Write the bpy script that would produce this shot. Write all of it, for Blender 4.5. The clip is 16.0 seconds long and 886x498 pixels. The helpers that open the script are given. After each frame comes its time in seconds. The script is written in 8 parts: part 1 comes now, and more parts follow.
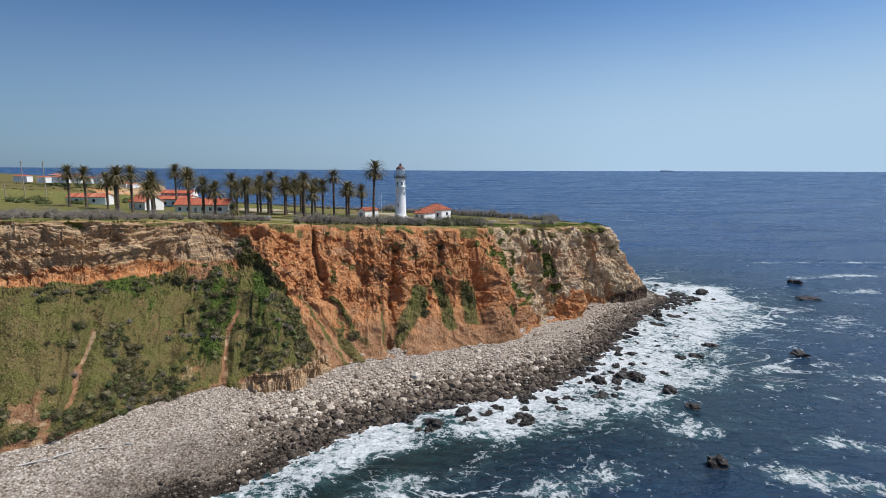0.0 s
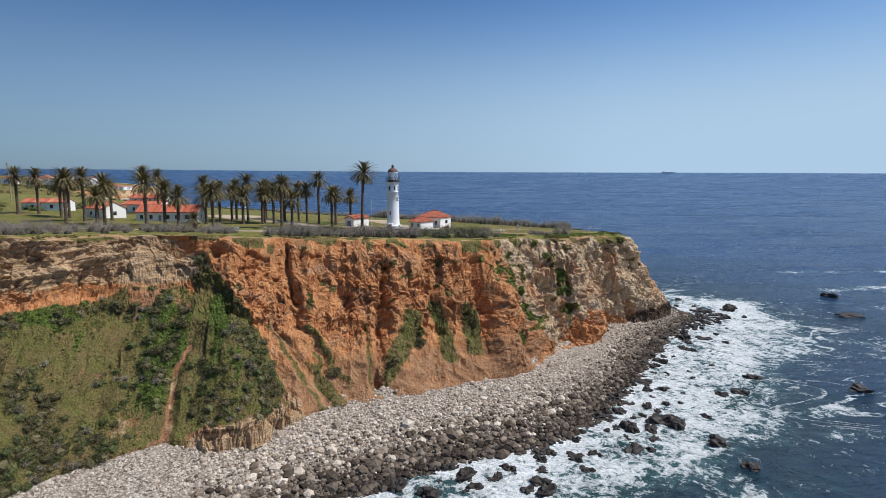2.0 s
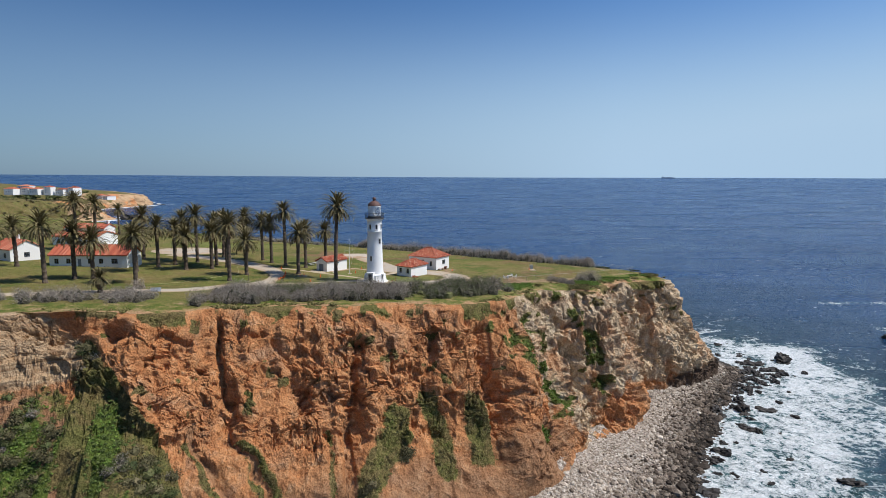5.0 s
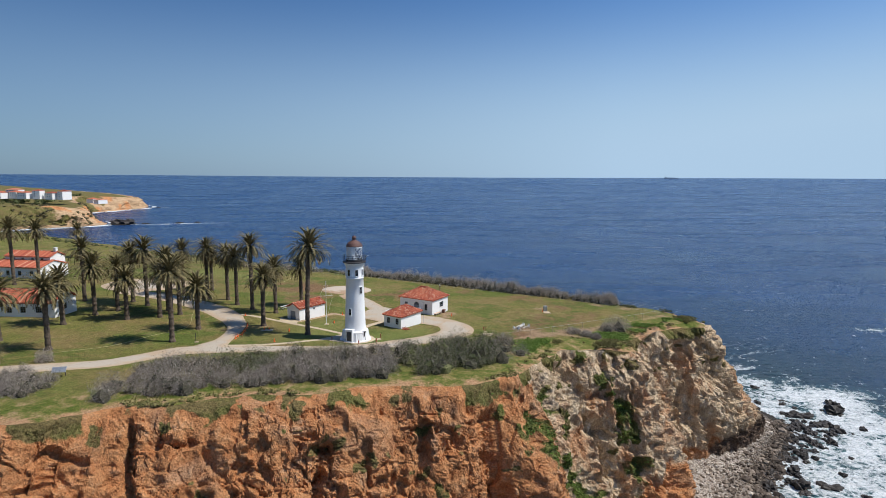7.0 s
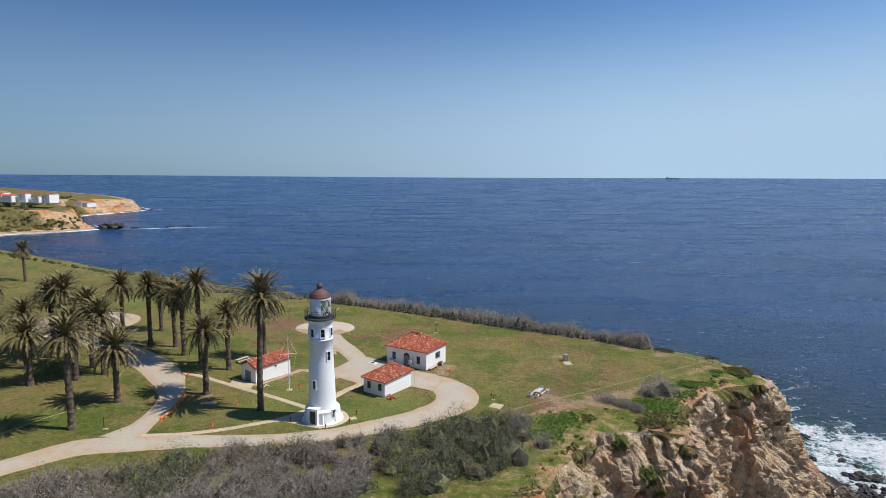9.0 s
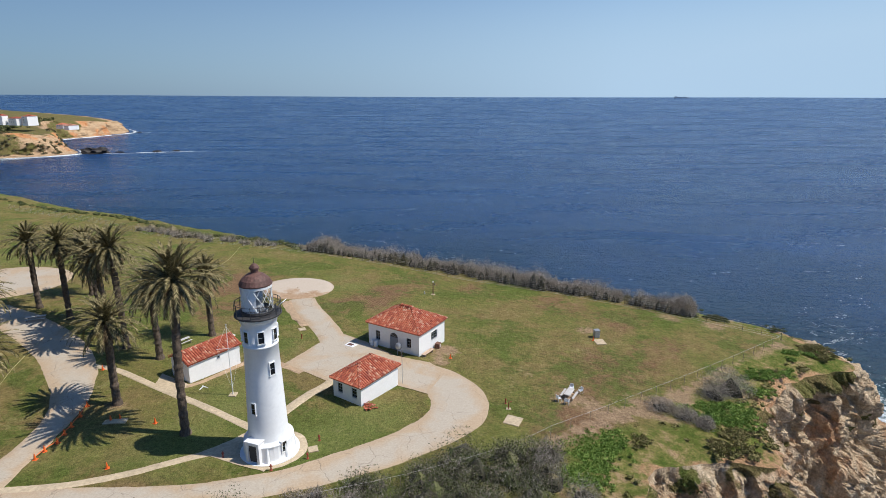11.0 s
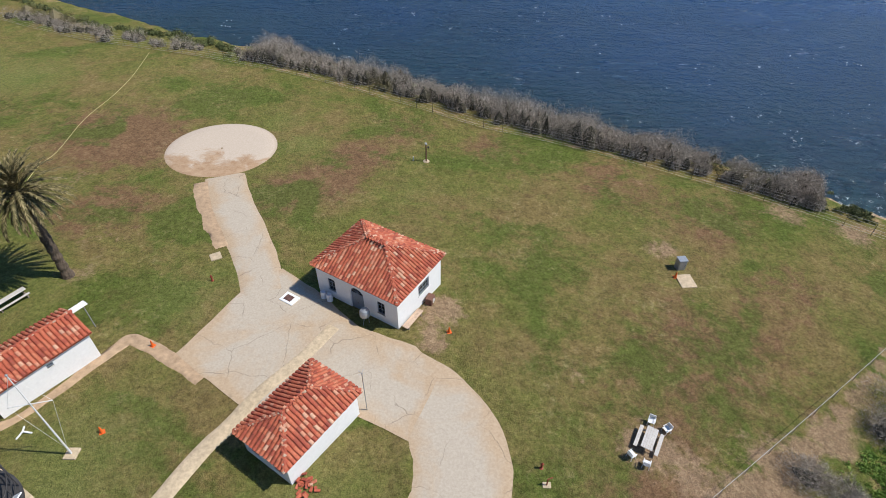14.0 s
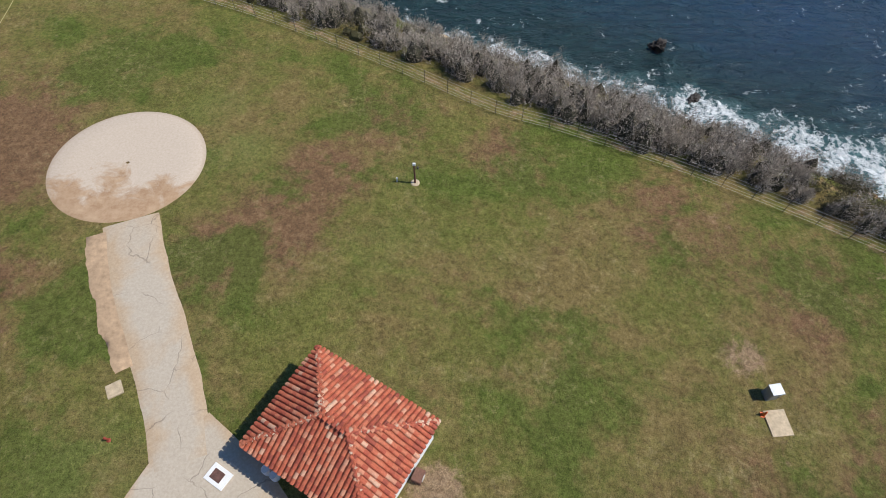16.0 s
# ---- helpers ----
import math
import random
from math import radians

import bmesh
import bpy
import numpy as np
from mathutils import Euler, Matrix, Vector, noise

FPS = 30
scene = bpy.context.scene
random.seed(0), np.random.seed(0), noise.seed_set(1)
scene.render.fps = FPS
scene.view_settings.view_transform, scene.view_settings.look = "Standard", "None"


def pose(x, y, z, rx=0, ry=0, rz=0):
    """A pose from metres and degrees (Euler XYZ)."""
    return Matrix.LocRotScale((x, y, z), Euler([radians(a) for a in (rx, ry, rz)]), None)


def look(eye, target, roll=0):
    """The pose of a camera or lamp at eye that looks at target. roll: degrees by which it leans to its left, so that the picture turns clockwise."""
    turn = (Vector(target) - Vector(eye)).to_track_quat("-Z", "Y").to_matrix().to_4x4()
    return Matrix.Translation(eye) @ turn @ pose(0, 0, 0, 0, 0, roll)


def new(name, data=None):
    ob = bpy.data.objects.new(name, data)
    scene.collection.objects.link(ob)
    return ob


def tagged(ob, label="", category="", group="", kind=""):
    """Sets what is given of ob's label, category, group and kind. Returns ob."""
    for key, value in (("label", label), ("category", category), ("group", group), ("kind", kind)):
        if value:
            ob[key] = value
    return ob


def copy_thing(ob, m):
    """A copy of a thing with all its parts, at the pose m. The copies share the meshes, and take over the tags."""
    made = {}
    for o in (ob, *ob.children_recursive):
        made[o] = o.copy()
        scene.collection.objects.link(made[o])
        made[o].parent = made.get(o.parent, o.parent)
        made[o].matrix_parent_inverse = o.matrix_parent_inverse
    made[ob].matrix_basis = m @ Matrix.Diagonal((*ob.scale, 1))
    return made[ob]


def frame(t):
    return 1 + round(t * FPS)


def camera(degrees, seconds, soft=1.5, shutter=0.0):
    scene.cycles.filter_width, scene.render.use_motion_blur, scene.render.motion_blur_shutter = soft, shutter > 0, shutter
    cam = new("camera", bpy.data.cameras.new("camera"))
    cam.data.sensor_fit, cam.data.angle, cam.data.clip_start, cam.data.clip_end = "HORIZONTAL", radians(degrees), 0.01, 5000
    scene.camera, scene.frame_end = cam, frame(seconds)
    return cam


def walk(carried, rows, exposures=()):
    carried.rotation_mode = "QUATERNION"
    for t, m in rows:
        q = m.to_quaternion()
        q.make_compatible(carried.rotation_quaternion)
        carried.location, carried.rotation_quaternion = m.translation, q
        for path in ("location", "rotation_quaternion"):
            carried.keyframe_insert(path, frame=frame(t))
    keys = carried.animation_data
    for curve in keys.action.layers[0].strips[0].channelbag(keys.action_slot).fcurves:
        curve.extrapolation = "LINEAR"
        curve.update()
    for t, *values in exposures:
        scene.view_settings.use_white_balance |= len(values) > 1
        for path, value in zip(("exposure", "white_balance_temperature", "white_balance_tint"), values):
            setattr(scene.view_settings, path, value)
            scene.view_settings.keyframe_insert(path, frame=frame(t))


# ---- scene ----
cam = camera(76.6, 16.0, soft=0.65)
PATH = [
    (0, (-0.992, -0.198, 55.266), (-0.972, 1.784, 54.992), 0.3),
    (0.5, (-0.717, 6.169, 55.279), (-0.7, 8.151, 55.008), 0.3),
    (1, (-0.498, 12.587, 55.317), (-0.481, 14.569, 55.048), 0.3),
    (1.5, (-0.335, 19.099, 55.431), (-0.318, 21.081, 55.163), 0.3),
    (2, (-0.196, 25.749, 55.683), (-0.178, 27.731, 55.414), 0.3),
    (2.5, (-0.054, 32.465, 56.177), (-0.034, 34.446, 55.905), 0.4),
    (3, (0.074, 39.076, 56.988), (0.095, 41.057, 56.718), 0.4),
    (3.5, (0.135, 45.49, 58.126), (0.157, 47.472, 57.859), 0.4),
    (4, (0.173, 52.008, 59.487), (0.199, 53.991, 59.23), 0.3),
    (4.2, (0.231, 54.665, 60.092), (0.257, 56.648, 59.836), 0.3),
    (6.3, (1.39, 83.153, 67.013), (1.41, 85.137, 66.763), 0.2),
    (6.5, (1.502, 85.852, 67.653), (1.523, 87.836, 67.402), 0.3),
    (7, (1.778, 92.578, 69.193), (1.798, 94.562, 68.937), 0.3),
    (7.5, (2.019, 99.383, 70.647), (2.039, 101.367, 70.391), 0.3),
    (8, (2.26, 106.265, 71.906), (2.278, 108.249, 71.653), 0.3),
    (8.5, (2.473, 113.234, 72.831), (2.493, 115.218, 72.581), 0.2),
    (8.7, (2.556, 116.017, 73.018), (2.576, 118.001, 72.767), 0.3),
    (10.8, (3.334, 145.082, 73.333), (3.351, 147.024, 72.856), 0.2),
    (11, (3.408, 147.869, 73.392), (3.425, 149.798, 72.865), 0.2),
    (11.5, (3.593, 154.907, 73.64), (3.607, 156.791, 72.97), 0.3),
    (12, (3.778, 162.033, 73.946), (3.79, 163.861, 73.136), 0.3),
    (12.5, (3.978, 169.129, 74.296), (3.987, 170.89, 73.347), 0.4),
    (13, (4.167, 176.081, 74.652), (4.175, 177.764, 73.572), 0.4),
    (13.5, (4.32, 182.817, 74.997), (4.326, 184.415, 73.795), 0.3),
    (14, (4.478, 189.792, 75.287), (4.483, 191.298, 73.97), 0.4),
    (14.5, (4.627, 196.977, 75.521), (4.631, 198.381, 74.097), 0.3),
    (15, (4.781, 204.274, 75.787), (4.783, 205.568, 74.262), 0.4),
    (15.5, (4.879, 211.652, 76.075), (4.882, 212.823, 74.453), 0.3),
    (16, (4.963, 219.177, 76.327), (4.966, 220.262, 74.647), 0.3),
]

walk(cam, [(t, look(eye, target, roll)) for t, eye, target, roll in PATH],
     exposures=((0, -0.06), (4.2, -0.06), (8.7, -0.04), (11, 0.0), (12.5, 0.05), (13.5, 0.05), (14.5, 0.0), (16, -0.06)))

# ---- light ----
SUN_ELEV, SUN_AZ = radians(54.5), radians(-3.5)          # azimuth from +x towards +y
world = bpy.data.worlds.new("daylight")
scene.world = world
world.use_nodes = True
wn = world.node_tree
sky = wn.nodes.new("ShaderNodeTexSky")
sky.sky_type, sky.sun_disc = "NISHITA", False
sky.sun_elevation, sky.sun_rotation = SUN_ELEV, math.pi / 2 - SUN_AZ
sky.altitude, sky.air_density, sky.dust_density, sky.ozone_density = 30, 1.0, 1.0, 4.5
tint = wn.nodes.new("ShaderNodeMix")
tint.data_type, tint.blend_type = "RGBA", "MULTIPLY"
tint.inputs[0].default_value = 1.0
tint.inputs[7].default_value = (0.66, 1.02, 1.38, 1)
wn.links.new(sky.outputs[0], tint.inputs[6])
# sea haze low over the horizon
way = wn.nodes.new("ShaderNodeTexCoord")
split = wn.nodes.new("ShaderNodeSeparateXYZ")
wn.links.new(way.outputs["Generated"], split.inputs[0])
band = wn.nodes.new("ShaderNodeMapRange")
band.interpolation_type = "SMOOTHERSTEP"
for key, value in (("From Min", 0.0), ("From Max", 0.36), ("To Min", 0.8), ("To Max", 0.0)):
    band.inputs[key].default_value = value
wn.links.new(split.outputs["Z"], band.inputs["Value"])
haze = wn.nodes.new("ShaderNodeMix")
haze.data_type = "RGBA"
haze.inputs[7].default_value = (5.2, 7.3, 9.6, 1)
# brighter on the sun's side
glow = wn.nodes.new("ShaderNodeMapRange")
for key, value in (("From Min", -0.75), ("From Max", 0.75), ("To Min", 0.6), ("To Max", 1.5)):
    glow.inputs[key].default_value = value
wn.links.new(split.outputs["X"], glow.inputs["Value"])
lit = wn.nodes.new("ShaderNodeMath")
lit.operation, lit.use_clamp = "MULTIPLY", True
wn.links.new(band.outputs["Result"], lit.inputs[0])
wn.links.new(glow.outputs["Result"], lit.inputs[1])
wn.links.new(lit.outputs[0], haze.inputs[0])
fade = wn.nodes.new("ShaderNodeMapRange")                # deeper away from the sun
for key, value in (("From Min", -0.7), ("From Max", 0.3), ("To Min", 0.68), ("To Max", 1.0)):
    fade.inputs[key].default_value = value
wn.links.new(split.outputs["X"], fade.inputs["Value"])
deeper = wn.nodes.new("ShaderNodeMix")
deeper.data_type, deeper.blend_type = "RGBA", "MULTIPLY"
deeper.inputs[0].default_value = 1.0
wn.links.new(tint.outputs[2], haze.inputs[6])
wn.links.new(haze.outputs[2], deeper.inputs[6])
wn.links.new(fade.outputs["Result"], deeper.inputs[7])
wn.links.new(deeper.outputs[2], wn.nodes["Background"].inputs[0])
wn.nodes["Background"].inputs[1].default_value = 0.085
sun = new("sun", bpy.data.lights.new("sun", "SUN"))
sun.data.energy, sun.data.angle, sun.data.color = 4.8, radians(0.53), (1.0, 0.955, 0.88)
sun.matrix_world = look((0, 0, 0), (-math.cos(SUN_ELEV) * math.cos(SUN_AZ), -math.cos(SUN_ELEV) * math.sin(SUN_AZ), -math.sin(SUN_ELEV)))


# ---- small tools ----
def lattice(ix, iy, iz, seed):
    """A repeatable random number from 0 to 1 for whole-numbered places."""
    h = (ix.astype(np.int64) * 374761393 + iy.astype(np.int64) * 668265263 + iz.astype(np.int64) * 2147483647 + seed * 1274126177) & 0xFFFFFFFF
    h = ((h ^ (h >> 13)) * 1274126177) & 0xFFFFFFFF
    h = ((h ^ (h >> 16)) * 2246822519) & 0xFFFFFFFF
    return ((h ^ (h >> 15)) & 0xFFFFFF) / float(0xFFFFFF)


def vnoise(p, seed=0):
    """Smooth value noise, -1 to 1, at places p (n x 3)."""
    p = np.asarray(p, float)
    i = np.floor(p)
    f = p - i
    f = f * f * f * (f * (f * 6 - 15) + 10)
    out = 0.0
    for dx in (0, 1):
        for dy in (0, 1):
            for dz in (0, 1):
                w = (f[..., 0] if dx else 1 - f[..., 0]) * (f[..., 1] if dy else 1 - f[..., 1]) * (f[..., 2] if dz else 1 - f[..., 2])
                out = out + w * lattice(i[..., 0] + dx, i[..., 1] + dy, i[..., 2] + dz, seed)
    return out * 2 - 1


def fbm(p, octaves=4, seed=0, gain=0.5):
    p = np.asarray(p, float)
    out, amp, total = 0.0, 1.0, 0.0
    for o in range(octaves):
        out = out + amp * vnoise(p * 2.03**o + 17.3 * o, seed + o)
        total += amp
        amp *= gain
    return out / total


def ridged(p, octaves=3, seed=0):
    p = np.asarray(p, float)
    out, amp, total = 0.0, 1.0, 0.0
    for o in range(octaves):
        out = out + amp * (1 - 2 * np.abs(vnoise(p * 2.1**o + 9.1 * o, seed + o)))
        total += amp
        amp *= 0.5
    return out / total


def sstep(a, b, x):
    t = np.clip((np.asarray(x, float) - a) / (b - a), 0, 1)
    return t * t * (3 - 2 * t)


def mesh_of(name, verts, faces, material=None, smooth=False, values=None):
    me = bpy.data.meshes.new(name)
    me.from_pydata([tuple(v) for v in np.asarray(verts).tolist()], [], [tuple(f) for f in (faces.tolist() if isinstance(faces, np.ndarray) else faces)])
    if material:
        me.materials.append(material)
    if smooth:
        me.polygons.foreach_set("use_smooth", [True] * len(me.polygons))
    for key, column in (values or {}).items():
        me.attributes.new(key, "FLOAT", "POINT").data.foreach_set("value", np.asarray(column, np.float32))
    me.update()
    return me


def grid_faces(rows, cols, closed=False):
    r, c = np.meshgrid(np.arange(rows - 1), np.arange(cols if closed else cols - 1), indexing="ij")
    a = r * cols + c
    b = r * cols + (c + 1) % cols
    return np.stack([a, b, b + cols, a + cols], -1).reshape(-1, 4)


def thing(name, place, label, category, group="", kind="", turn=0.0):
    ob = new(name)
    ob.empty_display_size = 0.3
    ob.matrix_world = pose(*place, 0, 0, turn)
    return tagged(ob, label, category, group, kind)


def part(name, bm, material, parent, label="", smooth=False):
    """Links a bmesh (or a mesh) as one mesh object under a thing or a part."""
    if isinstance(bm, bmesh.types.BMesh):
        me = bpy.data.meshes.new(name)
        if smooth:
            for face in bm.faces:
                face.smooth = True
        bm.normal_update()
        bm.to_mesh(me)
        bm.free()
        me.materials.append(material)
    else:
        me = bm
    ob = new(name, me)
    ob.parent = parent
    if label:
        ob["label"] = label
    return ob


def box(bm, x0, x1, y0, y1, z0, z1, bevel=0.0):
    m = Matrix.LocRotScale(((x0 + x1) / 2, (y0 + y1) / 2, (z0 + z1) / 2), None, (x1 - x0, y1 - y0, z1 - z0))
    made = bmesh.ops.create_cube(bm, size=1.0, matrix=m)
    if bevel:
        edges = list({e for v in made["verts"] for e in v.link_edges})
        bmesh.ops.bevel(bm, geom=edges, offset=bevel, segments=1, affect="EDGES")
    return bm


def rod(bm, a, b, r0, r1=None, sides=8):
    """A round bar from a to b."""
    a, b = Vector(a), Vector(b)
    turn = (b - a).to_track_quat("Z", "Y").to_matrix().to_4x4()
    m = Matrix.Translation((a + b) / 2) @ turn
    bmesh.ops.create_cone(bm, cap_ends=True, segments=sides, radius1=r0, radius2=r0 if r1 is None else r1, depth=(b - a).length, matrix=m)
    return bm


def lathe(bm, outline, sides=32, start=0.0, sweep=2 * math.pi):
    """Turns an outline of (radius, height) round the z axis."""
    full = abs(sweep - 2 * math.pi) < 1e-6
    count = sides if full else sides + 1
    rings = [[bm.verts.new((r * math.cos(start + sweep * k / sides), r * math.sin(start + sweep * k / sides), z)) for k in range(count)] for r, z in outline]
    for low, high in zip(rings, rings[1:]):
        for k in range(sides):
            n = (k + 1) % count
            bm.faces.new((low[k], low[n], high[n], high[k]))
    return bm


def smooth_line(points, per):
    """A curve through control points; per: samples for each stretch (a number or one for each)."""
    p = np.asarray(points, float)
    p = np.vstack([2 * p[0] - p[1], p, 2 * p[-1] - p[-2]])
    out = []
    for k in range(1, len(p) - 2):
        n = per if np.isscalar(per) else per[k - 1]
        t = (np.arange(n) / n)[:, None]
        a, b, c, d = p[k - 1], p[k], p[k + 1], p[k + 2]
        out.append(0.5 * (2 * b + (c - a) * t + (2 * a - 5 * b + 4 * c - d) * t**2 + (3 * b - a - 3 * c + d) * t**3))
    return np.vstack(out + [p[-2][None]])


def ground_z(x, y):
    """Height of the lawn on the point, falling gently seaward."""
    x, y = np.asarray(x, float), np.asarray(y, float)
    far = np.clip(-130 - x, 0, 400)
    return 37.7 - 0.03 * (np.clip(x, -150, 200) + 14) - 0.035 * (np.clip(y, 100, 330) - 198) + 0.03 * np.clip(185 - y, 0, 60) + 0.02 * far


def gz(x, y):
    return float(ground_z(x, y))


# ---- materials ----
def material(name, build):
    m = bpy.data.materials.new(name)
    m.use_nodes = True
    build(Nodes(m.node_tree))
    return m


class Nodes:
    """Short names for the nodes that the materials are made of."""

    def __init__(self, tree):
        self.tree = tree
        self.surface = tree.nodes["Principled BSDF"]
        self.where = None

    def add(self, kind, **fields):
        node = self.tree.nodes.new(kind)
        for key, value in fields.items():
            node.inputs[key].default_value = value
        return node

    def link(self, a, b):
        self.tree.links.new(a, b)

    def place(self, scale=(1, 1, 1)):
        if self.where is None:
            self.where = self.add("ShaderNodeTexCoord").outputs["Object"]
        if scale == (1, 1, 1):
            return self.where
        node = self.add("ShaderNodeMapping")
        node.inputs["Scale"].default_value = scale
        self.link(self.where, node.inputs["Vector"])
        return node.outputs[0]

    def world_place(self, scale=(1, 1, 1)):
        node = self.add("ShaderNodeMapping")
        node.inputs["Scale"].default_value = scale
        self.link(self.add("ShaderNodeNewGeometry").outputs["Position"], node.inputs["Vector"])
        return node.outputs[0]

    def noise(self, scale, detail=4.0, rough=0.55, warp=0.0, at=None):
        node = self.add("ShaderNodeTexNoise", Scale=scale, Detail=detail, Roughness=rough, Distortion=warp)
        self.link(at or self.world_place(), node.inputs["Vector"])
        return node.outputs["Fac"]

    def cells(self, scale, feature="F1", at=None, randomness=1.0):
        node = self.add("ShaderNodeTexVoronoi", Scale=scale, Randomness=randomness)
        node.feature = feature
        self.link(at or self.world_place(), node.inputs["Vector"])
        return node.outputs["Distance"]

    def value(self, name):
        node = self.add("ShaderNodeAttribute")
        node.attribute_name = name
        return node.outputs["Fac"]

    def ramp(self, fac, *stops):
        node = self.add("ShaderNodeValToRGB")
        ends = node.color_ramp.elements
        while len(ends) < len(stops):
            ends.new(0.5)
        for end, (at, colour) in zip(ends, stops):
            end.position = at
            end.color = (*(colour if isinstance(colour, tuple) else (colour,) * 3), 1)
        self.link(fac, node.inputs["Fac"])
        return node.outputs["Color"]

    def mix(self, fac, a, b, mode="MIX"):
        node = self.add("ShaderNodeMix")
        node.data_type, node.blend_type = "RGBA", mode
        for socket, value in ((node.inputs[0], fac), (node.inputs[6], a), (node.inputs[7], b)):
            if isinstance(value, tuple):
                socket.default_value = (*value, 1)
            elif isinstance(value, (int, float)):
                socket.default_value = value
            else:
                self.link(value, socket)
        return node.outputs[2]

    def math(self, what, a, b=0.0, clamp=False):
        node = self.add("ShaderNodeMath")
        node.operation, node.use_clamp = what, clamp
        for socket, value in zip(node.inputs, (a, b)):
            if isinstance(value, (int, float)):
                socket.default_value = value
            else:
                self.link(value, socket)
        return node.outputs[0]

    def bump(self, height, distance, strength=1.0, after=None):
        node = self.add("ShaderNodeBump", Strength=strength, Distance=distance)
        self.link(height, node.inputs["Height"])
        if after is not None:
            self.link(after, node.inputs["Normal"])
        return node.outputs[0]

    def finish(self, colour, rough=0.8, normal=None, metal=0.0, specular=None):
        s = self.surface
        if isinstance(colour, tuple):
            s.inputs["Base Color"].default_value = (*colour, 1)
        else:
            self.link(colour, s.inputs["Base Color"])
        if isinstance(rough, (int, float)):
            s.inputs["Roughness"].default_value = rough
        else:
            self.link(rough, s.inputs["Roughness"])
        s.inputs["Metallic"].default_value = metal
        if specular is not None:
            s.inputs["Specular IOR Level"].default_value = specular
        if normal is not None:
            self.link(normal, s.inputs["Normal"])


def lawn(n):
    broad = n.noise(0.05, 5, 0.62, 0.9)
    mid = n.noise(0.33, 6, 0.72, 0.5)
    fine = n.noise(2.6, 5, 0.75)
    blades = n.noise(11.0, 4, 0.75)
    wob = n.math("MULTIPLY", n.math("SUBTRACT", n.noise(0.55, 7, 0.75, 0.5), 0.5), 1.3)
    green = n.ramp(fine, (0.25, (0.1, 0.106, 0.024)), (0.5, (0.152, 0.153, 0.041)), (0.8, (0.22, 0.204, 0.07)))
    olive = n.ramp(fine, (0.25, (0.145, 0.109, 0.038)), (0.5, (0.212, 0.157, 0.063)), (0.8, (0.29, 0.22, 0.1)))
    rusty = n.ramp(fine, (0.2, (0.15, 0.083, 0.045)), (0.55, (0.215, 0.125, 0.07)), (0.85, (0.3, 0.195, 0.115)))
    colour = n.mix(n.ramp(n.math("ADD", n.math("MULTIPLY", n.noise(0.085, 5, 0.65, 0.6), 0.7), n.math("MULTIPLY", mid, 0.45)), (0.5, 0.0), (0.66, 0.95)), green, olive)
    dried = n.math("ADD", n.value("dry"), n.math("ADD", n.math("MULTIPLY", n.math("SUBTRACT", broad, 0.5), 1.6), wob))
    colour = n.mix(n.ramp(dried, (0.24, 0.0), (0.6, 0.92)), colour, rusty)
    clover = n.ramp(n.math("ADD", n.noise(0.09, 4, 0.6, 0.5), n.math("MULTIPLY", n.noise(0.9, 5, 0.7), 0.3)), (0.66, 0.0), (0.76, 0.75))
    colour = n.mix(clover, colour, n.ramp(fine, (0.3, (0.06, 0.095, 0.016)), (0.7, (0.11, 0.15, 0.03))))
    bare = n.math("ADD", n.value("worn"), n.math("ADD", wob, n.math("MULTIPLY", n.math("SUBTRACT", n.noise(2.2, 5, 0.75), 0.5), 0.8)))
    colour = n.mix(n.ramp(bare, (0.45, 0.0), (0.75, 0.9)), colour, n.ramp(fine, (0.3, (0.24, 0.15, 0.09)), (0.7, (0.42, 0.295, 0.185))))
    straw = n.ramp(n.math("ADD", n.math("MULTIPLY", n.noise(1.6, 7, 0.78, 0.4), 0.7), n.math("MULTIPLY", n.noise(0.19, 4, 0.6), 0.32)), (0.56, 0.0), (0.67, 0.55))
    colour = n.mix(straw, colour, (0.33, 0.265, 0.135))
    colour = n.mix(1.0, colour, n.ramp(n.noise(0.8, 6, 0.75, 0.6), (0.34, 0.76), (0.5, 1.0), (0.66, 1.22)), "MULTIPLY")
    fresh = n.ramp(n.math("ADD", n.value("fresh"), n.math("MULTIPLY", wob, 0.8)), (0.2, 0.0), (0.8, 0.85))
    colour = n.mix(fresh, colour, n.ramp(fine, (0.25, (0.115, 0.14, 0.034)), (0.55, (0.18, 0.2, 0.058)), (0.8, (0.27, 0.265, 0.095))))
    verge = n.ramp(n.math("ADD", n.value("verge"), n.math("MULTIPLY", n.math("SUBTRACT", n.noise(0.5, 5, 0.7), 0.5), 0.9)), (0.35, 0.0), (0.7, 1.0))
    wild = n.ramp(n.noise(0.45, 6, 0.74), (0.32, (0.06, 0.1, 0.016)), (0.46, (0.12, 0.14, 0.03)), (0.55, (0.22, 0.19, 0.065)), (0.64, (0.37, 0.25, 0.14)))
    colour = n.mix(verge, colour, wild)
    soil = n.math("ADD", n.value("lip"), n.math("ADD", wob, n.math("MULTIPLY", n.math("SUBTRACT", n.noise(0.16, 4, 0.6), 0.5), 2.2)))
    colour = n.mix(n.ramp(soil, (0.75, 0.0), (1.0, 0.95)), colour, n.ramp(fine, (0.3, (0.34, 0.18, 0.09)), (0.7, (0.55, 0.34, 0.2))))
    both = n.math("ADD", n.math("MULTIPLY", blades, 0.55), n.math("MULTIPLY", n.noise(3.4, 5, 0.75), 0.45))
    colour = n.mix(1.0, colour, n.ramp(both, (0.36, 0.46), (0.5, 1.0), (0.66, 1.62)), "MULTIPLY")
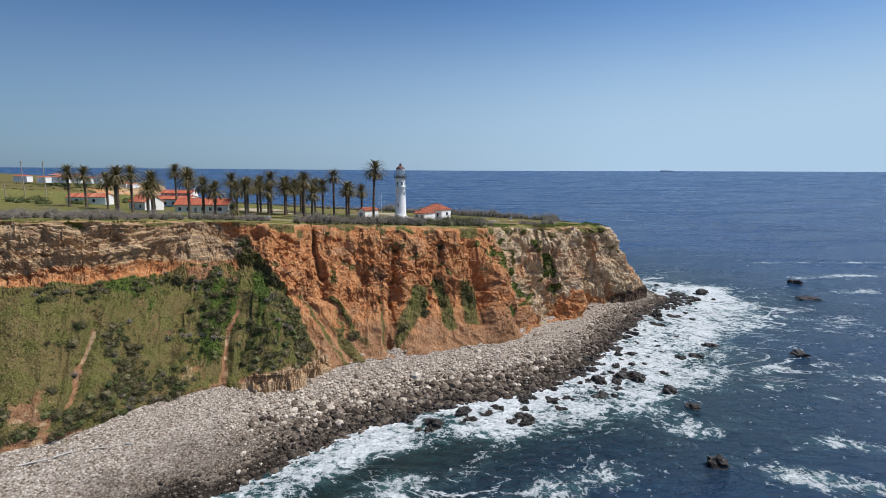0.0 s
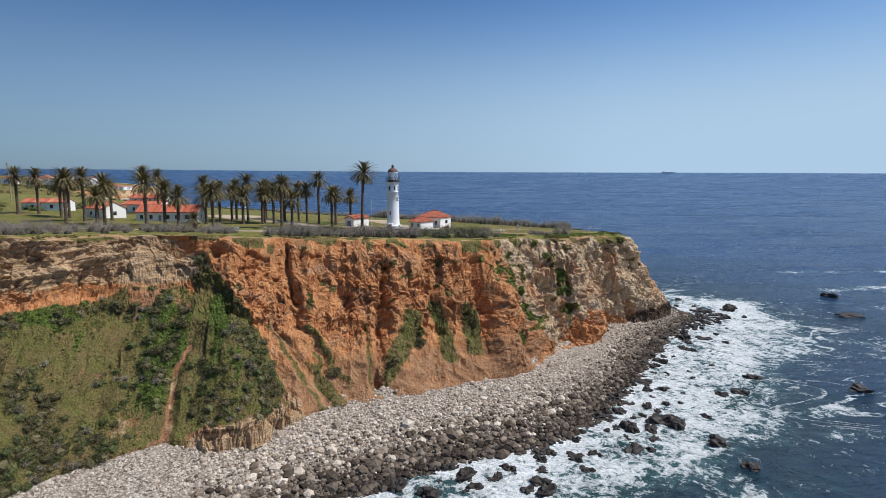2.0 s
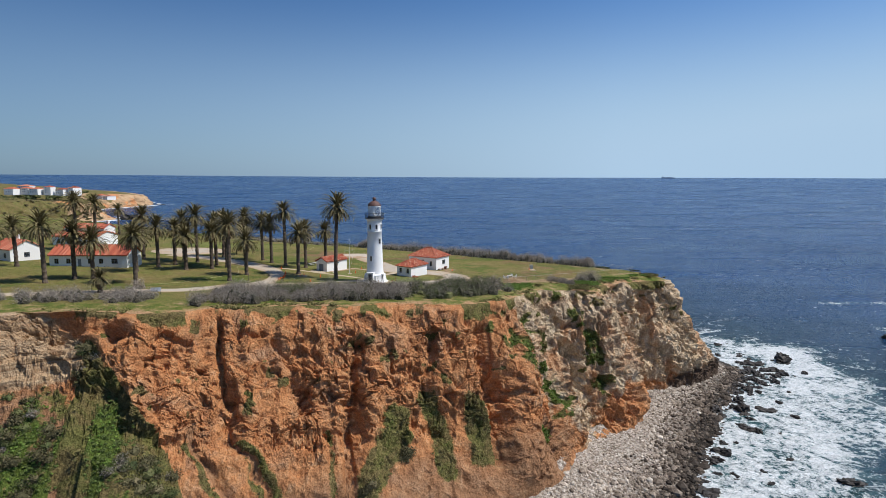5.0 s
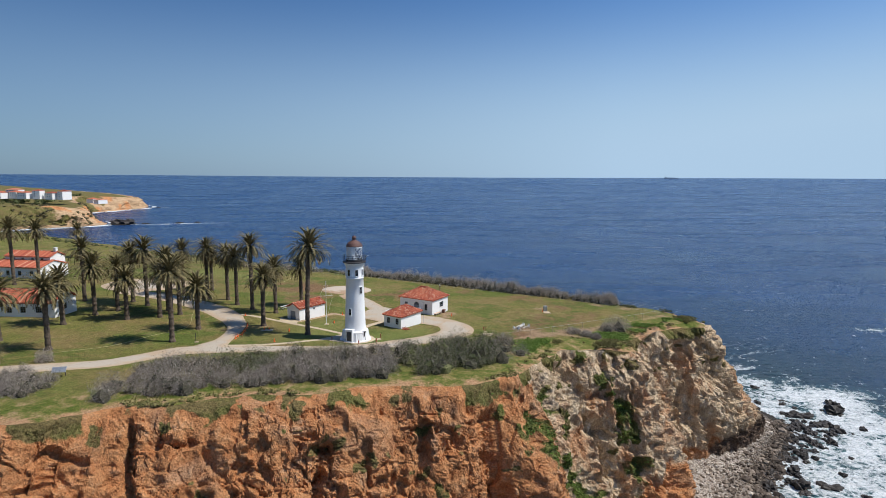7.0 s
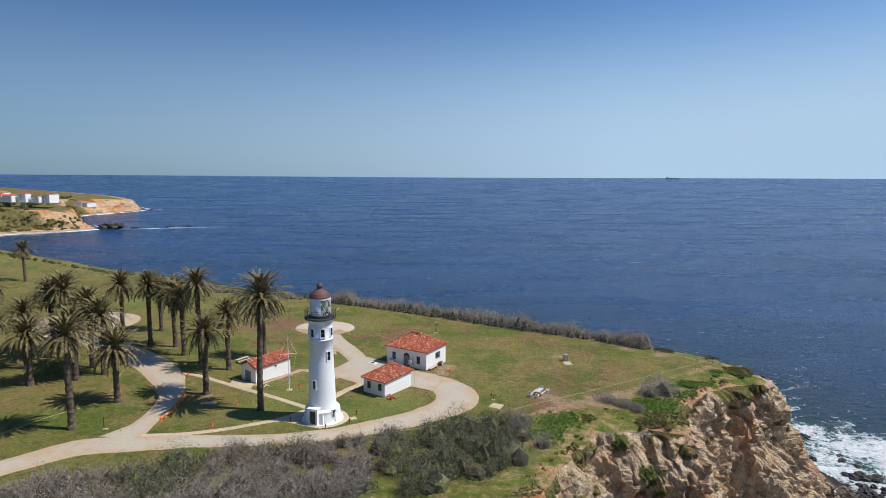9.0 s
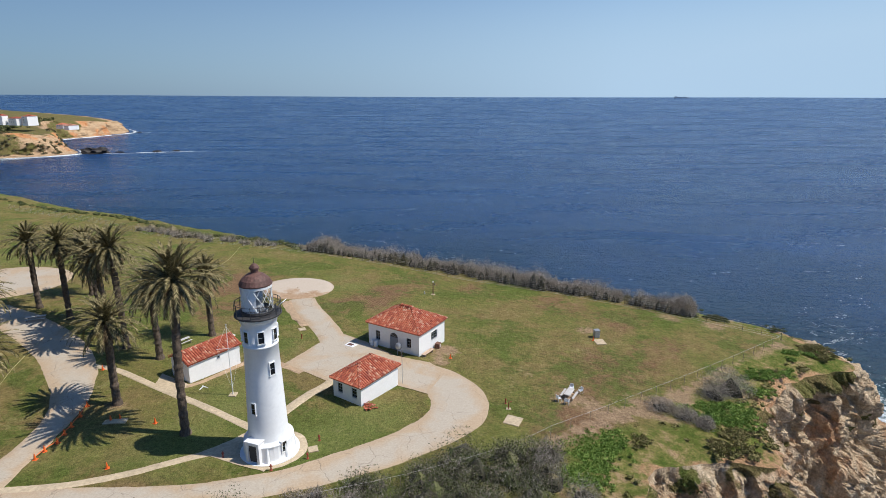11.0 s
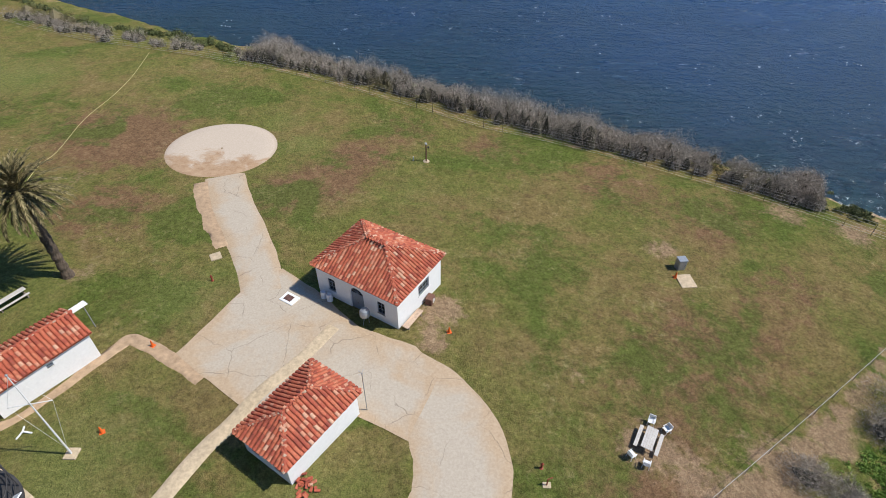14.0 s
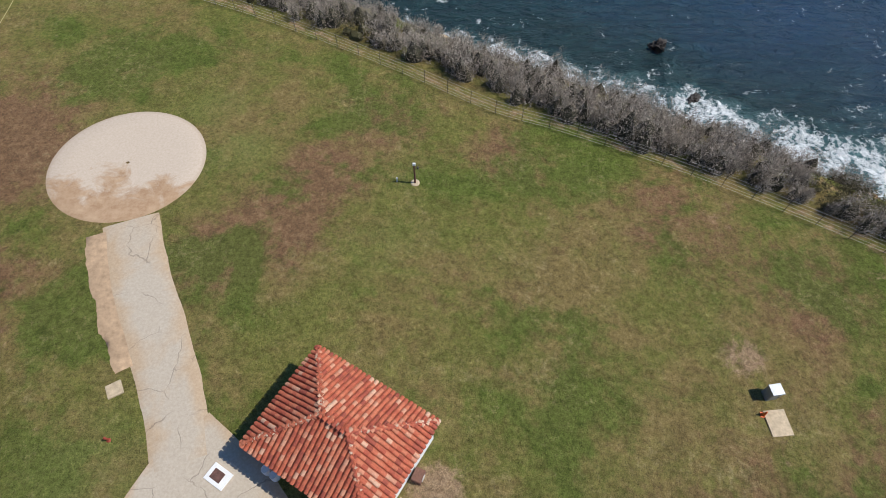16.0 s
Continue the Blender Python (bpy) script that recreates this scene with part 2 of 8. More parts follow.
    n.finish(colour, 0.95, n.bump(blades, 0.15, 0.9, n.bump(fine, 0.3, 0.6)), specular=0.1)


def pad(n):
    """Pale worn concrete with a sandy brown wash over one side."""
    fine = n.noise(5.0, 5, 0.7)
    base = n.ramp(fine, (0.3, (0.46, 0.375, 0.29)), (0.7, (0.55, 0.46, 0.37)))
    sand = n.ramp(n.noise(1.2, 6, 0.7), (0.3, (0.3, 0.18, 0.1)), (0.7, (0.47, 0.33, 0.21)))
    split = n.add("ShaderNodeSeparateXYZ")
    n.link(n.world_place(), split.inputs[0])
    low = n.math("MULTIPLY", n.math("SUBTRACT", 253.4, split.outputs[1]), 0.2)
    wash = n.ramp(n.math("ADD", low, n.math("MULTIPLY", n.math("SUBTRACT", n.noise(0.3, 6, 0.7, 0.6), 0.5), 3.4)), (0.0, 0.0), (0.5, 0.95))
    colour = n.mix(wash, base, sand)
    colour = n.mix(n.ramp(n.value("rim"), (0.82, 0.0), (0.93, 0.4)), colour, (0.3, 0.2, 0.12))
    n.finish(colour, 0.92, n.bump(fine, 0.02, 0.5), specular=0.2)


def rock(n):
    """Cliff face: orange soft rock, a pale bedded cap, buff columns by the cape, with growth where 'veg' says."""
    patches = n.noise(0.09, 5, 0.6, 0.6)
    mid = n.noise(0.55, 6, 0.68, 0.3)
    fine = n.noise(3.2, 6, 0.72)
    grit = n.cells(2.4)
    beds = n.noise(1.0, 5, 0.6, 0.3, n.world_place((0.06, 0.06, 1.25)))
    streaks = n.noise(1.0, 6, 0.7, 0.5, n.world_place((0.9, 0.9, 0.11)))
    orange = n.ramp(mid, (0.22, (0.2, 0.08, 0.036)), (0.4, (0.46, 0.19, 0.076)), (0.56, (0.56, 0.265, 0.115)), (0.74, (0.6, 0.36, 0.2)))
    tan = n.ramp(n.noise(0.8, 5, 0.7), (0.3, (0.3, 0.17, 0.095)), (0.6, (0.47, 0.3, 0.19)), (0.8, (0.52, 0.39, 0.27)))
    orange = n.mix(n.ramp(n.noise(0.13, 6, 0.7, 0.8), (0.52, 0.0), (0.68, 0.6)), orange, tan)
    orange = n.mix(n.ramp(n.math("ADD", n.value("rose"), n.math("MULTIPLY", n.math("SUBTRACT", patches, 0.5), 1.2)), (0.3, 0.0), (0.8, 0.85)), orange,
                   n.ramp(mid, (0.3, (0.19, 0.1, 0.055)), (0.5, (0.31, 0.17, 0.092)), (0.72, (0.4, 0.25, 0.15))))
    pale = n.ramp(beds, (0.28, (0.17, 0.1, 0.06)), (0.42, (0.42, 0.27, 0.15)), (0.56, (0.55, 0.39, 0.24)), (0.68, (0.4, 0.25, 0.14)), (0.8, (0.27, 0.17, 0.1)))
    pale = n.mix(n.ramp(n.noise(0.3, 5, 0.65), (0.52, 0.0), (0.64, 0.7)), pale, n.ramp(mid, (0.3, (0.27, 0.15, 0.08)), (0.7, (0.48, 0.3, 0.17))))
    buff = n.ramp(n.math("ADD", n.math("MULTIPLY", streaks, 0.5), n.math("MULTIPLY", mid, 0.5)), (0.3, (0.16, 0.1, 0.06)), (0.42, (0.42, 0.295, 0.18)), (0.54, (0.62, 0.475, 0.315)), (0.7, (0.78, 0.66, 0.49)))
    slate = n.ramp(fine, (0.3, (0.13, 0.115, 0.1)), (0.7, (0.33, 0.29, 0.25)))
    buff = n.mix(n.ramp(n.noise(0.16, 6, 0.7, 0.8), (0.57, 0.0), (0.66, 0.4)), buff, slate)
    buff = n.mix(n.ramp(n.noise(0.11, 5, 0.65, 0.5), (0.5, 0.0), (0.64, 0.7)), buff, orange)
    brown = n.ramp(fine, (0.3, (0.15, 0.085, 0.052)), (0.7, (0.32, 0.2, 0.125)))
    orange = n.mix(n.ramp(n.noise(0.22, 6, 0.72, 0.9), (0.56, 0.0), (0.68, 0.6)), orange, brown)
    wob = n.math("ADD", n.math("MULTIPLY", n.math("SUBTRACT", patches, 0.5), 0.9), n.math("MULTIPLY", n.math("SUBTRACT", mid, 0.5), 0.7))
    colour = n.mix(n.ramp(n.math("ADD", n.value("cap"), wob), (0.4, 0.0), (0.6, 1.0)), orange, pale)
    colour = n.mix(n.ramp(n.math("ADD", n.value("grey"), wob), (0.4, 0.0), (0.6, 1.0)), colour, buff)
    dark = n.ramp(n.math("ADD", n.value("wet"), n.math("MULTIPLY", n.math("SUBTRACT", mid, 0.5), 0.8)), (0.35, 0.0), (0.65, 1.0))
    colour = n.mix(dark, colour, n.ramp(fine, (0.3, (0.06, 0.04, 0.028)), (0.7, (0.17, 0.115, 0.08))))
    olive = n.ramp(fine, (0.25, (0.075, 0.078, 0.018)), (0.5, (0.135, 0.13, 0.04)), (0.75, (0.215, 0.185, 0.07)))
    green = n.ramp(fine, (0.25, (0.05, 0.08, 0.014)), (0.6, (0.1, 0.145, 0.027)), (0.85, (0.16, 0.19, 0.05)))
    straw = n.ramp(fine, (0.25, (0.115, 0.088, 0.034)), (0.75, (0.225, 0.17, 0.075)))
    growth = n.mix(n.ramp(n.noise(0.21, 5, 0.7, 0.5), (0.43, 0.0), (0.56, 0.95)), olive, straw)
    growth = n.mix(n.ramp(n.math("ADD", n.value("lush"), n.math("MULTIPLY", n.math("SUBTRACT", n.noise(0.5, 5, 0.7), 0.5), 1.2)), (0.4, 0.0), (0.7, 0.9)), growth, green)
    veg = n.ramp(n.math("ADD", n.value("veg"), n.math("MULTIPLY", n.math("SUBTRACT", n.noise(0.55, 7, 0.75), 0.5), 1.1)), (0.42, 0.0), (0.58, 1.0))
    colour = n.mix(veg, colour, growth)
    colour = n.mix(0.8, colour, n.mix(1.0, colour, n.ramp(fine, (0.3, 0.55), (0.7, 1.45)), "MULTIPLY"))
    height = n.math("ADD", n.math("MULTIPLY", mid, 0.7), n.math("MULTIPLY", beds, n.math("MULTIPLY", n.value("cap"), 0.6)))
    n.finish(colour, 0.95, n.bump(fine, 0.32, 1.0, n.bump(grit, 0.16, 0.6, n.bump(height, 1.2, 0.9))), specular=0.12)


def shingle(n):
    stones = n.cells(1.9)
    small = n.cells(5.0)
    tone = n.noise(0.18, 5, 0.6)
    pebble = n.add("ShaderNodeTexVoronoi", Scale=2.6)
    n.link(n.world_place(), pebble.inputs["Vector"])
    pick = n.add("ShaderNodeSeparateColor")
    n.link(pebble.outputs["Color"], pick.inputs[0])
    colour = n.ramp(pick.outputs[0], (0.0, (0.17, 0.12, 0.085)), (0.3, (0.37, 0.3, 0.235)), (0.6, (0.5, 0.43, 0.36)), (1.0, (0.65, 0.58, 0.5)))
    colour = n.mix(n.ramp(tone, (0.5, 0.0), (0.7, 0.6)), colour, (0.43, 0.35, 0.29))
    low = n.math("ADD", n.value("tide"), n.math("MULTIPLY", n.math("SUBTRACT", n.noise(0.22, 6, 0.7), 0.5), 0.8))
    colour = n.mix(n.ramp(low, (0.45, 0.0), (0.72, 0.75)), colour, n.ramp(pick.outputs[1], (0.0, (0.06, 0.045, 0.034)), (0.6, (0.16, 0.12, 0.09)), (1.0, (0.33, 0.27, 0.21))))
    wet = n.ramp(n.math("ADD", n.value("wet"), n.math("MULTIPLY", n.math("SUBTRACT", n.noise(0.3, 5, 0.65), 0.5), 0.7)), (0.5, 0.0), (0.75, 1.0))
    colour = n.mix(wet, colour, (0.035, 0.026, 0.018))
    # shade between stones put into the colour: pale middles, dark gaps
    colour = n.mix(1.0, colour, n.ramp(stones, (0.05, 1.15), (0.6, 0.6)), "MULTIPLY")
    n.finish(colour, 0.85, n.bump(stones, 0.5, 0.6, n.bump(small, 0.15, 0.6)), specular=0.25)


def cobbles(dark, mid, pale):
    """Stones, each with a tone of its own, stained in drifts."""
    def build(n):
        rnd = n.add("ShaderNodeObjectInfo").outputs["Random"]
        isl = n.add("ShaderNodeNewGeometry").outputs["Random Per Island"]
        pick = n.math("FRACT", n.math("ADD", n.math("MULTIPLY", rnd, 7.13), n.math("MULTIPLY", isl, 5.71)))
        fine = n.noise(2.6, 5, 0.7)
        c = n.ramp(n.math("ADD", n.math("MULTIPLY", pick, 0.8), n.math("MULTIPLY", n.noise(0.12, 5, 0.65), 0.25)), (0.08, dark), (0.45, mid), (0.9, pale))
        c = n.mix(1.0, c, n.ramp(fine, (0.3, 0.65), (0.7, 1.3)), "MULTIPLY")
        n.finish(c, 0.85, n.bump(fine, 0.08, 0.7), specular=0.25)
    return build


def sea(n):
    swell = n.noise(0.055, 3, 0.5, 0.3, n.world_place((1.0, 2.0, 1)))
    chop = n.noise(0.24, 6, 0.6, 0.6, n.world_place((1.0, 1.9, 1)))
    ripple = n.noise(0.9, 6, 0.65, 0.3, n.world_place((1.0, 1.6, 1)))
    drift = n.noise(0.0045, 5, 0.6, 0.5, n.world_place((1.0, 3.0, 1)))
    shoal = n.value("shoal")
    gust = n.noise(0.012, 6, 0.65, 0.7, n.world_place((0.6, 2.2, 1)))
    deep = n.ramp(drift, (0.35, (0.005, 0.034, 0.11)), (0.65, (0.01, 0.05, 0.15)))
    colour = n.mix(n.ramp(n.math("ADD", shoal, n.math("MULTIPLY", n.math("SUBTRACT", n.noise(0.02, 4, 0.6, 0.6), 0.5), 0.5)), (0.05, 0.0), (0.75, 1.0)), deep, n.ramp(chop, (0.35, (0.006, 0.021, 0.025)), (0.65, (0.014, 0.043, 0.045))))
    tear = n.noise(0.05, 7, 0.72, 1.4)
    foamy = n.value("foam")
    churn = n.ramp(n.math("ADD", foamy, n.math("MULTIPLY", n.math("SUBTRACT", tear, 0.5), 1.3)), (0.18, 0.0), (0.75, 0.85))
    colour = n.mix(churn, colour, n.ramp(chop, (0.3, (0.045, 0.13, 0.138)), (0.7, (0.13, 0.255, 0.26))))
    warp = n.add("ShaderNodeVectorMath")
    warp.operation = "ADD"
    soft = n.add("ShaderNodeTexNoise", Scale=0.3, Detail=5.0)
    n.link(n.world_place(), soft.inputs["Vector"])
    grow = n.add("ShaderNodeVectorMath")
    grow.operation = "SCALE"
    grow.inputs[3].default_value = 7.0
    n.link(soft.outputs["Color"], grow.inputs[0])
    n.link(n.world_place(), warp.inputs[0])
    n.link(grow.outputs[0], warp.inputs[1])
    lace = n.ramp(n.cells(0.42, "DISTANCE_TO_EDGE", warp.outputs[0]), (0.0, 0.0), (0.4, 1.0))
    lace2 = n.ramp(n.cells(1.1, "DISTANCE_TO_EDGE", warp.outputs[0]), (0.0, 0.0), (0.35, 1.0))
    froth = n.noise(0.5, 8, 0.75, 0.8)
    need = n.math("ADD", n.math("ADD", n.math("MULTIPLY", lace, 0.3), n.math("MULTIPLY", lace2, 0.18)), n.math("MULTIPLY", froth, 0.5))
    gaps = n.math("MULTIPLY", n.math("SUBTRACT", n.noise(0.16, 7, 0.72, 1.8), 0.5), 1.7)
    cover = n.math("SUBTRACT", n.math("ADD", foamy, n.math("ADD", n.math("MULTIPLY", n.math("SUBTRACT", tear, 0.5), 1.5), gaps)), need)
    # long torn threads of foam farther out
    thread = n.math("ABSOLUTE", n.math("SUBTRACT", n.noise(0.028, 6, 0.6, 1.6, n.world_place((0.8, 1.7, 1))), 0.5))
    wide = n.math("MULTIPLY", n.value("open"), n.ramp(n.noise(0.014, 4, 0.6, 0.8), (0.42, 0.0), (0.62, 1.0)))
    line = n.math("SUBTRACT", n.math("MULTIPLY", wide, 0.5), n.math("ADD", n.math("MULTIPLY", thread, 7.0), n.math("MULTIPLY", need, 0.38)))
    foam = n.math("MAXIMUM", n.ramp(cover, (0.0, 0.0), (0.1, 0.5), (0.3, 1.0)), n.ramp(line, (0.0, 0.0), (0.14, 0.9)))
    colour = n.mix(foam, colour, n.ramp(n.noise(1.3, 6, 0.72), (0.3, (0.48, 0.55, 0.57)), (0.55, (0.8, 0.82, 0.82))))
    rough = n.math("ADD", n.ramp(gust, (0.35, 0.14), (0.65, 0.32)), n.math("MULTIPLY", foam, 0.6))
    normal = n.bump(foam, 0.25, 0.5, n.bump(ripple, 0.5, 0.9, n.bump(chop, 2.6, 0.9, n.bump(swell, 2.6, 0.5))))
    n.finish(colour, rough, normal)
    n.surface.inputs["IOR"].default_value = 1.333


def speckle(colour, spread=0.25, scale=6.0, rough=0.85, bump=0.0, stain=0.0, metal=0.0, blotch=0.8):
    """A plain surface with grain and stains about one colour."""
    def build(n):
        fine = n.noise(scale, 5, 0.65)
        wide = n.noise(scale * 0.13, 4, 0.6, 0.4)
        lo, hi = tuple(c * (1 - spread) for c in colour), tuple(min(1, c * (1 + spread)) for c in colour)
        c = n.ramp(fine, (0.3, lo), (0.7, hi))
        c = n.mix(blotch, c, n.mix(1.0, c, n.ramp(wide, (0.3, 1 - spread * 0.9), (0.7, 1 + spread * 0.5)), "MULTIPLY"))
        if stain:
            c = n.mix(n.ramp(n.noise(scale * 0.3, 6, 0.7, 0.6), (0.56, 0.0), (0.74, stain)), c, tuple(v * 0.45 for v in colour))
        n.finish(c, rough, n.bump(fine, bump, 0.7) if bump else None, metal)
    return build


def paving(n):
    fine = n.noise(5.0, 5, 0.7)
    wide = n.noise(0.16, 5, 0.6, 0.5)
    base = n.ramp(fine, (0.3, (0.39, 0.33, 0.26)), (0.7, (0.49, 0.425, 0.34)))
    sand = n.ramp(fine, (0.3, (0.38, 0.27, 0.17)), (0.7, (0.49, 0.37, 0.25)))
    colour = n.mix(n.ramp(n.math("ADD", wide, n.math("MULTIPLY", n.value("rim"), 0.3)), (0.5, 0.0), (0.7, 0.9)), base, sand)
    warp = n.add("ShaderNodeVectorMath")
    warp.operation = "ADD"
    soft = n.add("ShaderNodeTexNoise", Scale=0.8, Detail=5.0)
    n.link(n.world_place(), soft.inputs["Vector"])
    n.link(n.world_place(), warp.inputs[0])
    n.link(soft.outputs["Color"], warp.inputs[1])
    crack = n.ramp(n.cells(0.23, "DISTANCE_TO_EDGE", warp.outputs[0]), (0.002, 1.0), (0.009, 0.0))
    crack = n.math("MULTIPLY", crack, n.ramp(n.noise(0.35, 3), (0.42, 0.0), (0.55, 1.0)))
    colour = n.mix(n.math("MULTIPLY", crack, 0.5), colour, (0.13, 0.105, 0.08))
    n.finish(colour, 0.92, n.bump(n.math("SUBTRACT", n.math("MULTIPLY", fine, 0.3), crack), 0.03, 0.6), specular=0.2)


def clay(n):
    rnd = n.add("ShaderNodeObjectInfo").outputs["Random"]
    isl = n.add("ShaderNodeNewGeometry").outputs["Random Per Island"]
    pick = n.math("FRACT", n.math("ADD", n.math("MULTIPLY", rnd, 7.13), n.math("MULTIPLY", isl, 5.71)))
    c = n.ramp(pick, (0.0, (0.27, 0.062, 0.038)), (0.2, (0.38, 0.085, 0.046)), (0.5, (0.46, 0.115, 0.058)), (0.82, (0.5, 0.16, 0.085)), (0.94, (0.55, 0.27, 0.17)), (1.0, (0.6, 0.37, 0.25)))
    fine = n.noise(9.0, 5, 0.7)
    c = n.mix(0.7, c, n.mix(1.0, c, n.ramp(fine, (0.3, 0.6), (0.7, 1.3)), "MULTIPLY"))
    c = n.mix(n.ramp(n.noise(1.3, 5, 0.7), (0.6, 0.0), (0.75, 0.45)), c, (0.12, 0.07, 0.05))
    n.finish(c, 0.88, n.bump(fine, 0.02, 0.6))


def leaves(dark, mid, pale, scale=0.35):
    """Foliage or twigs: each blade its own tone, clumps drifting between two."""
    def build(n):
        isl = n.add("ShaderNodeNewGeometry").outputs["Random Per Island"]
        drift = n.noise(scale, 3, 0.6)
        c = n.ramp(n.math("ADD", n.math("MULTIPLY", isl, 0.6), n.math("MULTIPLY", drift, 0.4)), (0.2, dark), (0.5, mid), (0.8, pale))
        n.finish(c, 0.75, specular=0.2)
    return build


def glass(n):
    n.finish((0.012, 0.014, 0.017), 0.08)
    n.surface.inputs["IOR"].default_value = 1.5


def clear_glass(n):
    clear = n.add("ShaderNodeBsdfTransparent")
    shine = n.add("ShaderNodeBsdfGlossy", Roughness=0.03)
    blend = n.add("ShaderNodeMixShader")
    blend.inputs[0].default_value = 0.16
    n.link(clear.outputs[0], blend.inputs[1])
    n.link(shine.outputs[0], blend.inputs[2])
    n.link(blend.outputs[0], n.tree.nodes["Material Output"].inputs["Surface"])


LAWN = material("lawn", lawn)
ROCK = material("cliff_rock", rock)
SHINGLE = material("shingle", shingle)
SEA = material("sea_water", sea)
PAD = material("sandy_concrete", pad)
PAVING = material("cracked_concrete", paving)
# dark filling for leafless bushes: the shade among their twigs, painted as colour
HEART = material("painted_twig_shade", speckle((0.05, 0.045, 0.026), 0.4, 3.0, 0.95))
TRODDEN = material("trodden_earth", speckle((0.42, 0.29, 0.18), 0.25, 2.0, 0.95, 0.02))
PATH_DIRT = material("sandy_path", speckle((0.5, 0.395, 0.265), 0.22, 3.0, 0.95, 0.02))
STUCCO = material("white_stucco", speckle((0.8, 0.79, 0.77), 0.04, 4.0, 0.85, 0.004, 0.12))
TOWER_WHITE = material("white_tower_paint", speckle((0.8, 0.8, 0.79), 0.04, 3.0, 0.6, 0.004, 0.16))
CLAY = material("clay_tiles", clay)
MORTAR = material("mortar", speckle((0.5, 0.36, 0.26), 0.35, 5.0, 0.95, 0.02))
GLASS = material("dark_window_glass", glass)
LANTERN_GLASS = material("lantern_glass", clear_glass)
GLASS_DARK_DOOR = material("dark_door_paint", speckle((0.05, 0.052, 0.058), 0.2, 8.0, 0.6))
FRAME = material("grey_blue_joinery", speckle((0.2, 0.23, 0.27), 0.12, 8.0, 0.6))
DARK_IRON = material("dark_iron", speckle((0.045, 0.042, 0.042), 0.4, 7.0, 0.65, 0.004, 0.3))
RUST = material("rusty_red_roof_paint", speckle((0.12, 0.058, 0.045), 0.4, 4.0, 0.7, 0.006, 0.6))
WHITE_PAINT = material("white_paint", speckle((0.75, 0.75, 0.74), 0.08, 9.0, 0.6, 0.0, 0.3))
TRUNK = material("palm_trunk", speckle((0.11, 0.08, 0.057), 0.5, 3.0, 0.95, 0.08))
SKIRT = material("dead_fronds", leaves((0.09, 0.06, 0.032), (0.17, 0.12, 0.065), (0.26, 0.195, 0.11)))
FROND = material("palm_fronds", leaves((0.056, 0.05, 0.02), (0.13, 0.108, 0.044), (0.31, 0.25, 0.13)))
TWIGS = material("grey_twigs", leaves((0.085, 0.07, 0.052), (0.26, 0.22, 0.18), (0.5, 0.44, 0.38), 0.45))
PALETWIGS = material("pale_twigs", leaves((0.15, 0.122, 0.092), (0.34, 0.29, 0.235), (0.54, 0.47, 0.4), 0.45))
SCRUB = material("green_scrub", leaves((0.036, 0.05, 0.018), (0.085, 0.1, 0.034), (0.16, 0.16, 0.065)))
LUSH = material("bright_green_scrub", leaves((0.075, 0.135, 0.022), (0.155, 0.25, 0.045), (0.27, 0.35, 0.085)))
DARKSCRUB = material("dark_scrub", leaves((0.045, 0.042, 0.018), (0.1, 0.09, 0.042), (0.2, 0.165, 0.09)))
MIDGREEN = material("slope_greens", leaves((0.05, 0.075, 0.018), (0.1, 0.14, 0.034), (0.185, 0.215, 0.065)))
DRYGRASS = material("dry_grass", leaves((0.1, 0.1, 0.026), (0.17, 0.155, 0.055), (0.29, 0.23, 0.1)))
WETROCK = material("wet_black_rock", speckle((0.028, 0.021, 0.016), 0.55, 2.0, 0.65, 0.2))
STONE = material("pale_beach_stone", cobbles((0.18, 0.135, 0.1), (0.42, 0.345, 0.27), (0.61, 0.53, 0.44)))
DARKSTONE = material("dark_beach_stone", cobbles((0.042, 0.031, 0.023), (0.125, 0.094, 0.07), (0.3, 0.24, 0.185)))
WETSTONE = material("wet_beach_stone", cobbles((0.02, 0.015, 0.011), (0.06, 0.045, 0.034), (0.15, 0.118, 0.09)))
ORANGE = material("orange_plastic", speckle((0.75, 0.13, 0.02), 0.1, 8.0, 0.5))
RED = material("red_paint", speckle((0.3, 0.055, 0.03), 0.25, 9.0, 0.6))
GREY_METAL = material("galvanised_metal", speckle((0.4, 0.42, 0.44), 0.15, 9.0, 0.45, 0.0, 0.2, 0.6))
WOOD = material("weathered_wood", speckle((0.3, 0.24, 0.185), 0.3, 6.0, 0.85, 0.01, 0.2))
PALE_WOOD = material("bleached_boards", speckle((0.52, 0.49, 0.45), 0.15, 6.0, 0.8, 0.006, 0.2))
# blue-grey with the sea haze before the far ship mixed into its colour
HAZED_GREY = material("hazy_ship_paint", speckle((0.3, 0.37, 0.45), 0.08, 0.2, 0.7))
HOSE = material("pale_yellow_hose", speckle((0.5, 0.44, 0.2), 0.15, 8.0, 0.6))
SURF = material("white_surf", speckle((0.74, 0.77, 0.78), 0.12, 0.5, 0.9))
BROWN = material("brown_painted_wood", speckle((0.16, 0.075, 0.05), 0.25, 8.0, 0.8))


